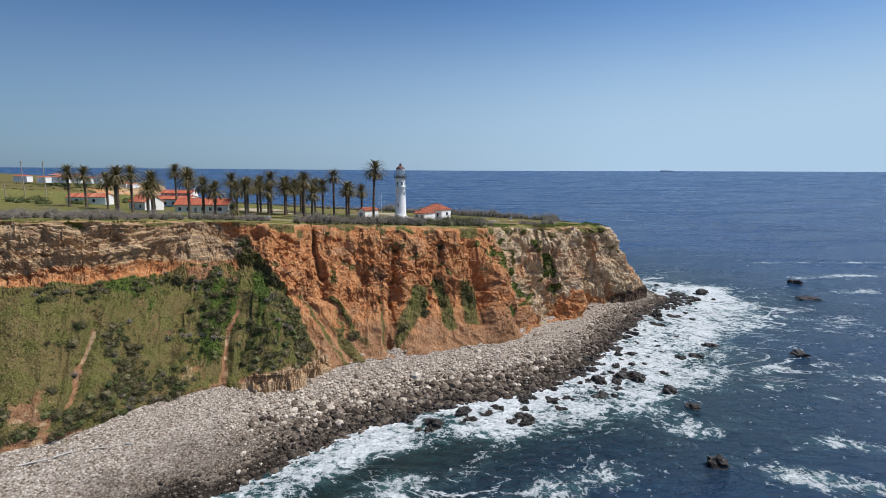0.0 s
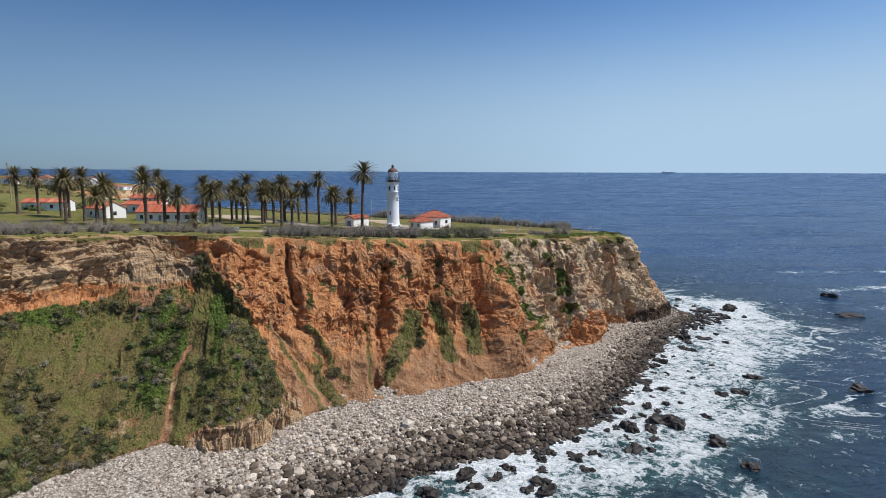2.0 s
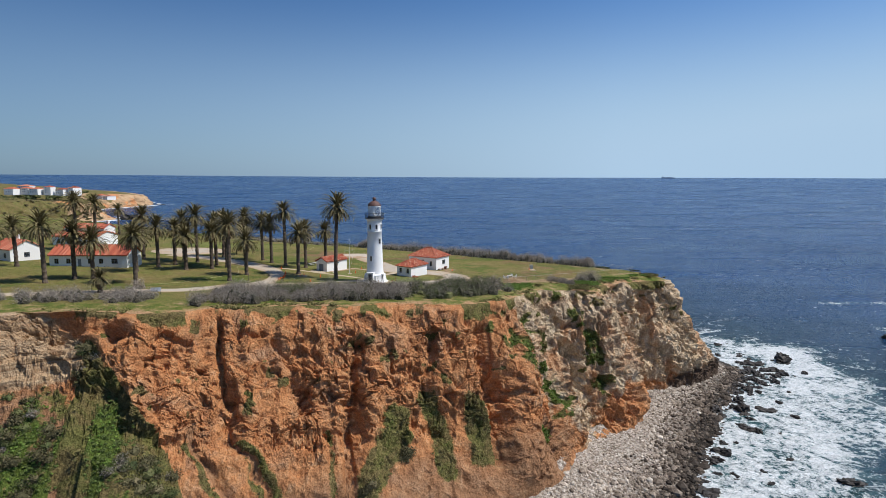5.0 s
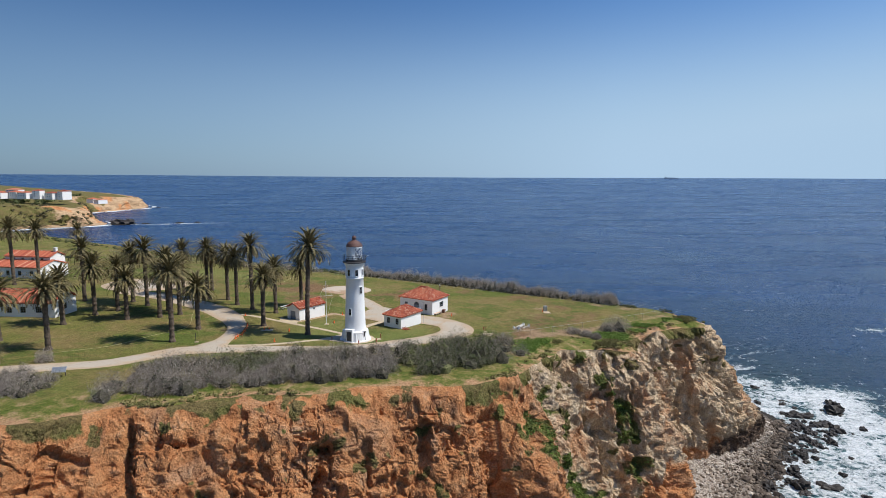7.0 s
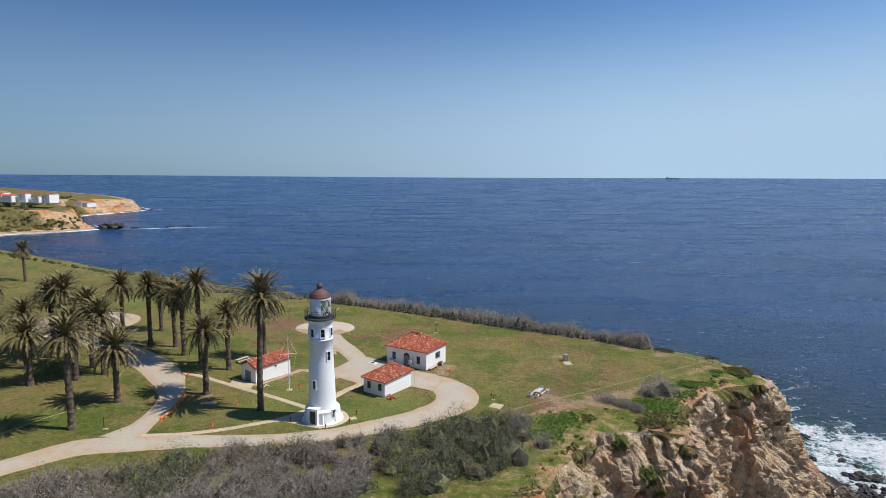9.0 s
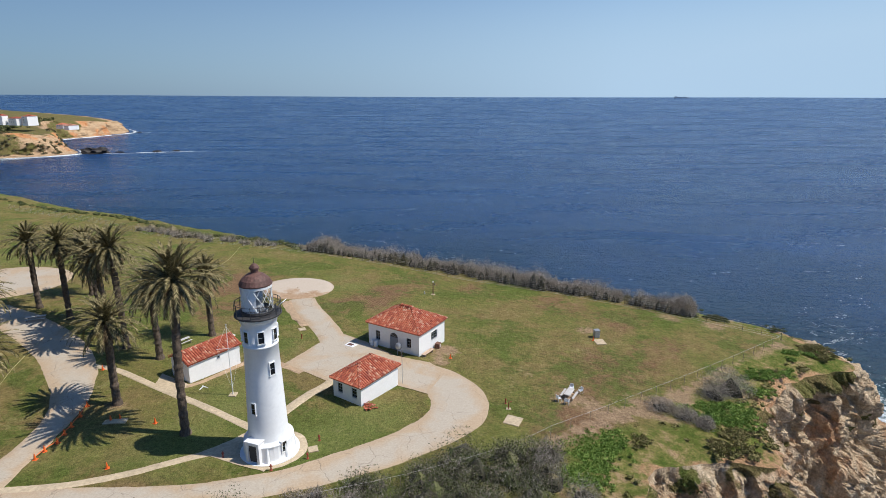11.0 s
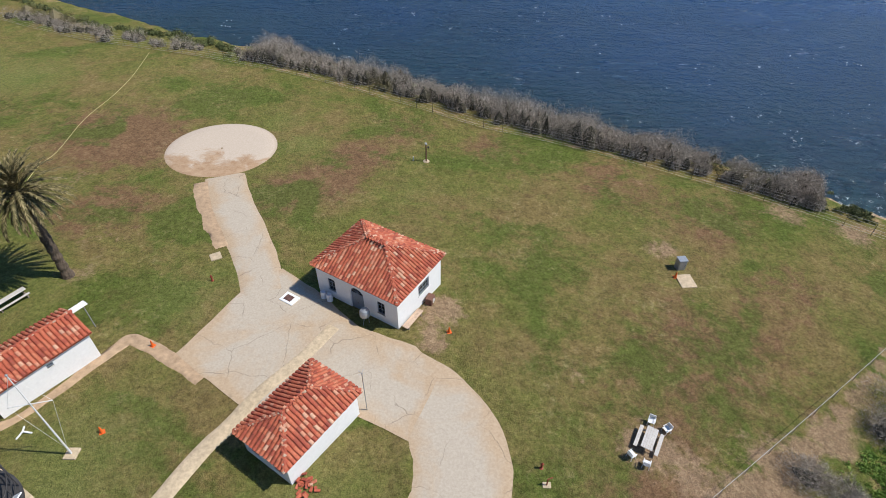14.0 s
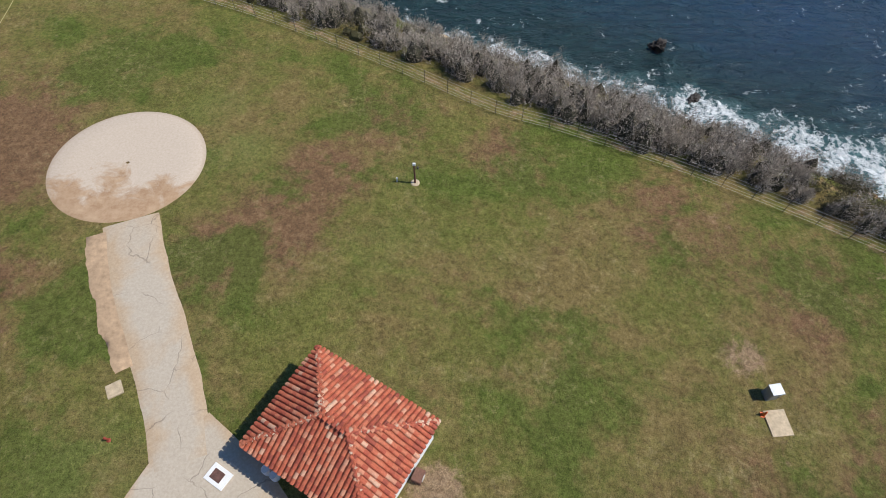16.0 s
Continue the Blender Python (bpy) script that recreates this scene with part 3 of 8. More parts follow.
# ---- the land: plateau edge, cliff foot and waterline, station by station ----
EDGE = [(-420, -40), (-260, 30), (-170, 75), (-120, 105), (-94, 120), (-77, 132), (-71, 146), (-60, 154), (-46, 154.5), (-39, 160), (-32, 161.5), (-24, 167),
        (-15, 169), (-4, 174), (5, 175), (15, 180.5), (21, 191), (26, 198.6), (39.6, 199.6), (42.6, 208), (52.5, 219.4), (62, 224), (67.4, 226.6), (65.5, 235), (52, 250),
        (33, 261), (8, 275), (-20, 289), (-50, 302), (-98, 328), (-138, 345), (-215, 388), (-330, 430), (-560, 500)]
FOOT = [(-380, -90), (-225, -25), (-140, 30), (-95, 70), (-76, 91), (-69, 98), (-62, 110), (-52, 120), (-44, 126), (-36, 131), (-27, 137), (-18, 142),
        (-9, 146), (2, 152), (10, 157), (18, 162.5), (26, 168), (32, 180), (46.5, 191), (51.5, 200), (57, 213.5), (71, 219.5), (88, 233), (88, 248), (66, 266),
        (46, 278), (18, 294), (-14, 309), (-46, 320), (-95, 347), (-138, 366), (-220, 410), (-340, 455), (-570, 530)]
WATER = [(-350, -150), (-190, -80), (-115, -10), (-72, 45), (-52, 76), (-45, 86), (-38, 90), (-32, 96), (-27, 103), (-22, 110), (-15, 116), (-8, 121),
         (1, 126.5), (10, 130), (19, 134), (28, 140), (36, 147), (44, 157), (52, 170), (62, 184), (74, 203), (84, 218), (100, 240), (98, 258), (78, 279),
         (52, 293), (22, 308), (-10, 322), (-44, 336), (-95, 360), (-140, 380), (-225, 425), (-345, 470), (-575, 550)]
# height (as a share) at which the upper wall ends, and how far out it has come by then
WALL = [(.72, .2)] * 6 + [(.74, .2), (.86, .18), (.62, .3), (.5, .4), (.46, .45), (.44, .46), (.43, .46), (.42, .47), (.38, .5), (.36, .52), (.33, .56),
                           (.3, .62), (.3, .7), (.3, .72), (.3, .72), (.35, .72), (.4, .55)] + [(.45, .4)] * 11
PER = [6, 8, 14, 60] + [72] * 18 + [28] * 2 + [20] * 4 + [10] * 5
edge = smooth_line(EDGE, PER)
foot = smooth_line(FOOT, PER)
water_line = smooth_line(WATER, PER)
wall = smooth_line(WALL, PER)
along = np.concatenate([np.full(n, k) + np.arange(n) / n for k, n in enumerate(PER)] + [[len(PER)]])
NS = len(edge)
edge3 = np.column_stack([edge, np.zeros(NS)])
jag = np.column_stack([fbm(edge3 / 7, 4, 3), fbm(edge3 / 7 + 50, 4, 4)]) * 1.6
edge = edge + jag
edge_z = ground_z(edge[:, 0], edge[:, 1]) - 0.5 - 0.6 * sstep(15.5, 18, along) * (1 - sstep(22.5, 23.5, along)) + 0.5 * fbm(np.column_stack([edge, np.zeros(NS)]) / 5, 3, 8)
foot_z = np.interp(along, [0, 8, 16, 22, 24, 33], [7, 6.0, 4.6, 3.4, 3.0, 3.0])


def facets(p, seed):
    """Broken rock: every cell of a scattered net is a tilted flat face; also the distance to the next cell."""
    i = np.floor(p)
    near1 = np.full(p.shape[:-1], 9.0)
    near2 = near1.copy()
    value = np.zeros(p.shape[:-1])
    for dx in (-1, 0, 1):
        for dy in (-1, 0, 1):
            for dz in (-1, 0, 1):
                c = i + np.array([dx, dy, dz])
                r = [lattice(c[..., 0], c[..., 1], c[..., 2], seed + k) for k in range(7)]
                off = c + np.stack(r[:3], -1) - p
                d = (off**2).sum(-1)
                first = d < near1
                tilt = -(off[..., 0] * (r[3] - 0.5) + off[..., 1] * (r[4] - 0.5) + off[..., 2] * (r[5] - 0.3)) * 1.5
                near2 = np.where(first, near1, np.minimum(near2, d))
                value = np.where(first, r[6] - 0.5 + tilt, value)
                near1 = np.where(first, d, near1)
    return value, np.sqrt(near2) - np.sqrt(near1)


# the cliff, edge to foot
NV = 150
v = np.linspace(0, 1, NV)
wz, wu = wall[:, 0][:, None], wall[:, 1][:, None]
knee = 0.62                                       # share of the rows spent on the upper wall
upper = np.clip(v / knee, 0, 1)[None]
lower = np.clip((v - knee) / (1 - knee), 0, 1)[None]
bend = 0.72 + 0.6 * (1 - sstep(7.0, 8.5, along))[:, None] + 0.4 * sstep(15, 17, along)[:, None]      # a rounded shoulder, but for the bedded cap
u = wu * upper**bend + (1 - wu) * lower
h = 1 - (1 - wz) * upper - wz * lower**0.92
base = np.zeros((NS, NV, 3))
base[..., 0] = edge[:, :1] + (foot[:, :1] - edge[:, :1]) * u
base[..., 1] = edge[:, 1:] + (foot[:, 1:] - edge[:, 1:]) * u
base[..., 2] = foot_z[:, None] + (edge_z - foot_z)[:, None] * h
out = np.cross(np.gradient(base, axis=0), np.gradient(base, axis=1))
out /= np.linalg.norm(out, axis=-1, keepdims=True) + 1e-9
out *= np.sign((out[..., 0] * (foot - edge)[:, :1] + out[..., 1] * (foot - edge)[:, 1:]).mean())
s2 = np.repeat(along[:, None], NV, 1)
hh = (base[..., 2] - foot_z[:, None]) / (edge_z - foot_z)[:, None]
wander = fbm(base / 9, 4, 5)
left = 1 - sstep(-0.12, 0.12, s2 - (7.55 + 2.9 * (0.8 - hh)) + 0.3 * wander)              # the green slopes
cape = sstep(15.0, 16.6, s2 + 1.2 * (hh - 0.6) + 0.7 * fbm(base / 10, 3, 6))
lower_s = np.repeat(lower, NS, 0)
steep = 1 - sstep(0.0, 0.3, lower_s + 0.12 * wander) * (1 - sstep(14.0, 16.0, s2))
bend_ = fbm(base / 13, 2, 28)


def reach_of(s_at, h_at, s_to, h_to, w_from, w_to=None):
    """How near the face is to a slanting line on it (1 on the line); stations are about 10 m apart and the face 32 m high."""
    ax, ay = (s2 - s_at) * 10 + 1.6 * wander + 1.8 * bend_, (hh - h_at) * 32 + 1.2 * vnoise(base / 3.1, 27)
    bx, by = (s_to - s_at) * 10, (h_to - h_at) * 32
    f = np.clip((ax * bx + ay * by) / (bx * bx + by * by), 0, 1)
    return np.exp(-(((ax - f * bx) ** 2 + (ay - f * by) ** 2) / (w_from + ((w_to or w_from) - w_from) * f) ** 2))


rib = ridged(base * np.array([1 / 8.5, 1 / 8.5, 1 / 40]) + 0.3 * wander[..., None], 3, 11)
big = fbm(base * np.array([1 / 20, 1 / 20, 1 / 24]), 3, 15)
shake = base + 1.0 * np.stack([vnoise(base / 1.7, 24), vnoise(base / 1.7 + 40, 25), vnoise(base / 1.7 + 80, 26)], -1)
block1, gap1 = facets(shake / np.array([4.4, 4.4, 3.2]), 101)
block2, gap2 = facets(shake / np.array([1.7, 1.7, 1.3]), 121)
block3, _ = facets(shake / 0.62, 141)
crumbly = sstep(-0.25, 0.3, fbm(base / np.array([7, 7, 9.0]), 3, 29))
broken = (0.8 * block1 - 0.4 * (1 - sstep(0.0, 0.16, gap1))) * (0.55 + 0.6 * crumbly) + (0.5 * block2 - 0.2 * (1 - sstep(0.0, 0.14, gap2)) + 0.3 * block3) * (0.3 + 0.9 * crumbly)
hollow = sstep(0.12, 0.5, fbm(shake * np.array([1 / 3.6, 1 / 3.6, 1 / 2.8]), 3, 33)) * sstep(0.98, 0.9, hh)
beds = vnoise(base * np.array([1 / 16, 1 / 16, 1 / 1.5]) + 0.4 * wander[..., None], 41) + 0.6 * vnoise(base * np.array([1 / 7, 1 / 7, 1 / 0.6]), 42)
flutes = ridged((base + 0.7 * shake) * np.array([1 / 5.2, 1 / 5.2, 1 / 30]), 3, 51)
pillars = ridged((base + 0.9 * shake) * np.array([1 / 2.5, 1 / 2.5, 1 / 13]), 3, 52)
pits = sstep(0.05, 0.4, fbm(shake * np.array([1 / 1.7, 1 / 1.7, 1 / 1.6]), 3, 34))
ledges = vnoise(base * np.array([1 / 14, 1 / 14, 1 / 4.5]) + 0.5 * wander[..., None], 53)
rill = ridged(base * np.array([1 / 3.6, 1 / 3.6, 1 / 50]) + 0.25 * wander[..., None], 3, 55)
runnels = ridged(np.stack([s2 * 2.6 + 0.35 * wander, hh * 0.9, 0 * hh], -1), 3, 57)
# gullies, chutes and caves: from and to along the face, width at both ends, depth
cuts = np.zeros_like(hh)
for s_at, h_at, s_to, h_to, w0, w1, deep in (
        (12.0, 0.8, 11.65, 0.14, 1.1, 2.2, 3.4), (9.35, 0.95, 9.75, 0.62, 0.8, 1.4, 2.0), (8.15, 0.9, 8.75, 0.36, 1.4, 1.2, 0.7), (10.55, 0.85, 10.85, 0.62, 0.8, 1.2, 1.2), (13.3, 0.8, 13.0, 0.55, 1.0, 1.6, 1.4),
        (14.45, 0.85, 14.6, 0.2, 1.6, 2.2, 3.4), (16.25, 0.6, 16.1, 0.1, 1.2, 2.0, 3.0), (17.25, 0.62, 17.5, 0.08, 1.4, 2.4, 3.0), (19.6, 0.95, 19.75, 0.05, 1.6, 3.0, 3.4), (20.5, 0.9, 20.3, 0.3, 1.0, 1.6, 2.0),
        (21.5, 0.85, 21.35, 0.3, 0.9, 1.5, 1.8), (9.0, 0.5, 10.5, 0.04, 0.7, 1.0, 1.0), (9.8, 0.45, 10.95, 0.03, 0.7, 1.0, 1.0), (11.2, 0.4, 11.7, 0.06, 0.8, 1.1, 0.9), (7.38, 0.5, 7.42, 0.04, 0.5, 0.8, 1.0), (6.45, 0.62, 6.3, 0.2, 0.8, 1.2, 1.0), (5.0, 0.5, 4.85, 0.1, 0.8, 1.2, 1.2)):
    cuts += deep * reach_of(s_at, h_at, s_to, h_to, w0, w1)
caves = 3.2 * reach_of(5.85, 0.81, 6.15, 0.80, 1.2) + 2.4 * reach_of(6.85, 0.94, 7.15, 0.93, 0.9) + 2.0 * reach_of(5.3, 0.9, 5.55, 0.88, 1.0) + 2.4 * reach_of(7.55, 0.93, 7.85, 0.94, 0.9) + 2.2 * reach_of(4.4, 0.86, 4.8, 0.85, 1.0)
noses = (3.0 * np.exp(-(((s2 - 15.5 + 0.9 * (0.6 - hh)) / 0.45) ** 2)) * sstep(0.95, 0.6, hh) + 3.4 * np.exp(-(((s2 - 18.65) / 0.34) ** 2)) * sstep(0.75, 0.3, hh)
         + 2.4 * np.exp(-(((s2 - 17.0) / 0.2) ** 2)) * sstep(0.7, 0.35, hh) + 1.4 * np.exp(-(((s2 - 20.9) / 0.5) ** 2)) * sstep(0.66, 0.5, hh) * sstep(0.1, 0.25, hh))
# the green spur: a ridge that widens downwards from its head
below = np.clip((0.84 - hh) / 0.84, 0, 1)
ridge_at = 7.45 + 1.15 * below
spur = np.clip(1 - np.abs(s2 + 0.12 * wander - ridge_at) / (0.16 + 1.15 * below), 0, 1) * sstep(0.0, 0.12, below)
toe = (1 - sstep(0.1, 0.17, hh + 0.1 * wander + 0.05 * np.abs(s2 - 9.2))) * sstep(7.4, 7.9, s2 + 0.5 * wander) * (1 - sstep(9.6, 10.1, s2 + 0.4 * wander))        # pale ledges at the foot
bedded = left * steep * sstep(0.7, 0.8, hh + 0.05 * wander)
under = left * steep * (1 - bedded)
push = (2.6 * big * (1 - 0.6 * cape) + 2.0 * rib * (0.35 + 0.65 * steep) * (1 - 0.4 * cape) + broken * (0.16 + 0.84 * steep) * (1 - 0.6 * cape) * (0.35 + 0.65 * sstep(0.0, 0.22, v)[None]) - 1.25 * hollow * steep * (1 - 0.5 * left)
        + (0.9 * beds + 0.5) * np.maximum(bedded, 0.9 * toe) + 0.7 * broken * bedded + (1.6 * broken + 1.3 * vnoise(base * np.array([1 / 9, 1 / 9, 1 / 0.9]) + 0.3 * wander[..., None], 43)) * toe - 1.6 * under + (1.3 * flutes + 0.85 * pillars - 0.7 * pits + 1.0 * ledges) * cape + 0.8 * rill * (1 - steep) * (1 - 0.6 * left)
        + 1.0 * runnels * left * (1 - steep) - cuts - caves + noses)
hold = sstep(0, 0.05, v)[None] * (1 - 0.65 * sstep(0.9, 1.0, v)[None] * (1 - toe))
push = push * hold * (1 - 0.55 * sstep(23, 24.5, s2))
seaward = out * np.array([1, 1, 0])
seaward /= np.linalg.norm(seaward, axis=-1, keepdims=True) + 1e-9
cliff = base + out * push[..., None] + seaward * (4.6 * spur**0.8 * sstep(0.02, 0.2, lower_s) + 0.8 * toe)[..., None]
cliff[..., 2] -= 3.0 * sstep(0.985, 1.0, v)[None]                      # the foot runs down into the shingle
cliff[..., 2] = np.where(v[None] > 0.02, np.minimum(cliff[..., 2], edge_z[:, None] - 0.05), cliff[..., 2])

# where things grow on it, and which rock it is
patch = fbm(base / 11, 4, 61)
tuft = fbm(base * np.array([1 / 6, 1 / 6, 1 / 14]), 4, 63)
small = fbm(base / 2.5, 3, 64)
slope = left * sstep(0.02, 0.1, lower_s + 0.05 * wander)
veg = slope * (0.78 + 0.6 * patch + 0.35 * small) * (1 - sstep(0.95, 1.0, lower_s + 0.06 * wander)) * (1 - 0.8 * toe)
veg = np.maximum(veg, (spur > 0.02) * (0.9 + 0.3 * small) * (1 - toe) * sstep(0.03, 0.08, below))
veg = np.maximum(veg, 0.9 * reach_of(7.35, 0.86, 7.6, 0.7, 1.2, 2.6))
bare = np.maximum.reduce([reach_of(7.38, 0.42, 7.42, 0.02, 0.3, 0.7), 0.8 * reach_of(5.0, 0.4, 4.85, 0.12, 0.35, 0.5), 0.7 * reach_of(4.2, 0.12, 4.6, 0.05, 0.7), 0.8 * reach_of(6.6, 0.66, 6.95, 0.82, 0.8)])
veg = veg * (1 - bare)
talus = (1 - left) * (1 - cape) * np.clip(reach_of(9.0, 0.46, 10.5, 0.05, 0.9, 2.4) + reach_of(9.95, 0.42, 10.75, 0.08, 1.4, 2.6) + 0.7 * reach_of(11.3, 0.4, 11.5, 0.1, 0.8, 1.2) + 1.1 * reach_of(12.45, 0.44, 11.95, 0.14, 2.4, 2.0)
                                          + 1.1 * reach_of(13.0, 0.5, 13.3, 0.22, 2.0, 3.0) + 1.2 * reach_of(14.0, 0.45, 14.25, 0.24, 2.4, 3.4), 0, 1)
chute = np.maximum.reduce([reach_of(9.0, 0.5, 10.5, 0.03, 0.5, 0.8), reach_of(9.8, 0.45, 10.95, 0.03, 0.5, 0.8), reach_of(11.75, 0.5, 11.7, 0.04, 0.9, 1.4)])
veg = np.maximum(veg, talus * (1 - chute) * (0.98 + 0.5 * small))
hang = np.maximum.reduce([reach_of(14.8, 0.9, 16.5, 0.3, 2.4, 4.2), 0.9 * reach_of(15.7, 0.82, 16.7, 0.28, 2.6, 3.2), 0.7 * reach_of(17.72, 0.66, 17.86, 0.28, 3.0, 3.6), reach_of(15.7, 0.24, 15.75, 0.14, 2.6, 2.0), 0.6 * reach_of(17.3, 0.98, 17.6, 0.75, 1.6)])
veg = np.maximum(veg, hang * (0.6 + 1.5 * small + 0.7 * tuft))
veg = np.maximum(veg, sstep(0.3, 0.5, small) * sstep(0.45, 0.6, hh) * (1 - left) * 0.62)
veg = np.maximum(veg, (1 - sstep(0.02, 0.14, v + 0.0 * wander)) * sstep(-0.1, 0.25, fbm(base / 4, 3, 69)) * 0.85)
fall = fbm(np.stack([s2 * 3.2 + 0.5 * wander, hh * 2.2, 0 * hh], -1), 4, 67)             # stripes down the fall line
lush = np.clip(np.maximum(hang * (0.75 + 0.5 * tuft), left * np.maximum(sstep(-0.05, 0.4, fall - 0.34 + 0.55 * np.exp(-(((s2 - 6.95) / 0.35) ** 2)) + 0.4 * spur * (0.6 + tuft)), 0.9 * reach_of(5.2, 0.68, 5.6, 0.62, 2.0))), 0, 1)
lush = np.maximum(lush, 0.35 * talus)
cap = np.maximum(bedded, 0.9 * toe)
cap = np.maximum(cap, left * sstep(0.3, 0.5, fbm(base / 5 + 70, 3, 68)) * sstep(0.3, 0.5, lower_s) * 0.9)
cap = np.maximum(cap, 0.9 * reach_of(5.1, 0.42, 5.0, 0.3, 1.0))
grey = cape * sstep(0.02, 0.3, hh + 0.25 * patch + 0.22 * np.exp(-(((s2 - 16.9) / 0.5) ** 2)) + 0.16 * sstep(19.6, 20.6, s2))
wet = (1 - sstep(4.5, 10.0, base[..., 2] + 2.0 * wander)) * sstep(20.2, 21.2, s2)
rose = np.maximum((1 - left) * (1 - cape) * (1 - sstep(0.12, 0.45, hh + 0.1 * wander)) * 0.85, left * sstep(0.02, 0.2, lower_s))
rose = np.maximum(rose, 0.8 * chute)
flat = lambda a: np.broadcast_to(a, (NS, NV)).reshape(-1)
tagged(new("cliff", mesh_of("cliff", cliff.reshape(-1, 3), grid_faces(NS, NV), ROCK, False,
                  {"veg": flat(veg), "cap": flat(cap), "grey": flat(grey), "wet": flat(wet), "lush": flat(lush), "rose": flat(rose)})),
                  "eroded orange and grey sea cliff with green slopes", "cliff", kind="structure")

# the shingle beach, foot to below the water
NW = 30
w = np.linspace(0, 1.25, NW)[None]
beach = np.zeros((NS, NW, 3))
first = cliff[:, -1]
inner = foot - (foot - edge) * np.clip(3.5 / np.linalg.norm(foot - edge, axis=1, keepdims=True), 0, 0.4)
beach[..., 0] = inner[:, :1] + (water_line[:, :1] - inner[:, :1]) * w
beach[..., 1] = inner[:, 1:] + (water_line[:, 1:] - inner[:, 1:]) * w
beach[..., 2] = (foot_z + 0.9)[:, None] * (1 - w) - 0.15 + 0.5 * np.clip(1 - w / 0.1, 0, 1)
beach[..., 2] += 0.35 * fbm(beach / 4, 3, 71) + 0.25 * ridged(beach / 1.6, 2, 72)
wetness = sstep(0.62, 0.98, w + 0.22 * fbm(beach / 9, 3, 73)) + 0.6 * sstep(19.5, 21.5, along)[:, None]
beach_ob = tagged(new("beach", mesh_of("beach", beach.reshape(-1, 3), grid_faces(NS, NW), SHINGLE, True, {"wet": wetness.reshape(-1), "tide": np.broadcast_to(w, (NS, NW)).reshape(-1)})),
                  "pale cobble and shingle beach below the cliff", "beach", kind="structure")

# the plateau, one sheet inland from the edge
from mathutils import geometry
rim = [Vector((float(x), float(y))) for x, y in edge]
back = [Vector(p) for p in ((-2400, 520), (-2400, -600), (-700, -300))]
border = rim + back
inside = []


def within(x, y, ring):
    hit = np.zeros(len(x), bool)
    for (x0, y0), (x1, y1) in zip(ring, np.roll(ring, -1, 0)):
        if y0 != y1:
            hit ^= ((y0 > y) != (y1 > y)) & (x < (x1 - x0) * (y - y0) / (y1 - y0) + x0)
    return hit


ring = np.array([(p.x, p.y) for p in border])
gx, gy = [a.ravel() for a in np.meshgrid(np.arange(-150, 72, 1.6), np.arange(100, 350, 1.6))]
fx, fy = [a.ravel() for a in np.meshgrid(np.arange(-2300, -150, 50.0), np.arange(-500, 510, 50.0))]
px, py = np.concatenate([gx, fx]), np.concatenate([gy, fy])
keep = within(px, py, ring)
px, py = px[keep], py[keep]
dist = np.full(len(px), 1e9)
for k in range(0, NS, 2):
    dist = np.minimum(dist, np.hypot(px - edge[k, 0], py - edge[k, 1]))
px, py, dist = px[dist > 1.2], py[dist > 1.2], dist[dist > 1.2]
pts = border + [Vector((float(a), float(b))) for a, b in zip(px, py)]
nb = len(border)
vo, _, fo, vi, _, _ = geometry.delaunay_2d_cdt(pts, [(k, (k + 1) % nb) for k in range(nb)], [], 1, 1e-4)
top = np.array([(p.x, p.y, 0) for p in vo])
src = np.array([ids[0] if ids else -1 for ids in vi])
zz = ground_z(top[:, 0], top[:, 1])
dd = np.zeros(len(top))
inner_ids = src >= nb
dd[inner_ids] = dist[src[inner_ids] - nb]
lip = (src >= 0) & (src < NS)
zz[lip] = edge_z[src[lip]]
near = (~lip) & (dd < 9)
zz[near] -= 0.4 * (1 - dd[near] / 9)
point = (~lip) & (dd < 6) & (top[:, 0] > 16) & (top[:, 1] < 240)
zz[point] -= 0.6 * (1 - dd[point] / 6) ** 1.5 * sstep(16, 26, top[point, 0])
top[:, 2] = zz
verge = np.where(top[:, 1] > 232 - 0.0 * top[:, 0], 1 - sstep(0, 5, dd), 1 - sstep(3, 11, dd))
verge[top[:, 0] < -150] = 0.75
# worn and dry places in the turf: x, y, radius, strength
dry, worn = np.zeros(len(top)), np.zeros(len(top))
for x, y, r, k in ((-9.8, 248.5, 5.5, 1.2), (-14.3, 244.5, 4.5, 1.1), (-7, 254, 4.5, 1), (-38.6, 258, 10, 1.1), (-34, 240, 6, 0.6), (30, 222, 9, 0.6), (38, 229, 9, 0.5), (24, 217, 7, 0.6), (12, 257, 5, 0.5),
                   (37, 241, 6, 0.7), (-40, 205, 6, 0.3), (-28, 203, 7, 0.35), (-2, 263, 6, 0.5), (26, 250, 7, 0.5), (-26, 194, 5, 0.5), (20, 205, 7, 0.6), (-60, 250, 12, 0.4)):
    dry = np.maximum(dry, k * np.exp(-(((top[:, 0] - x) ** 2 + (top[:, 1] - y) ** 2) / r**2)))
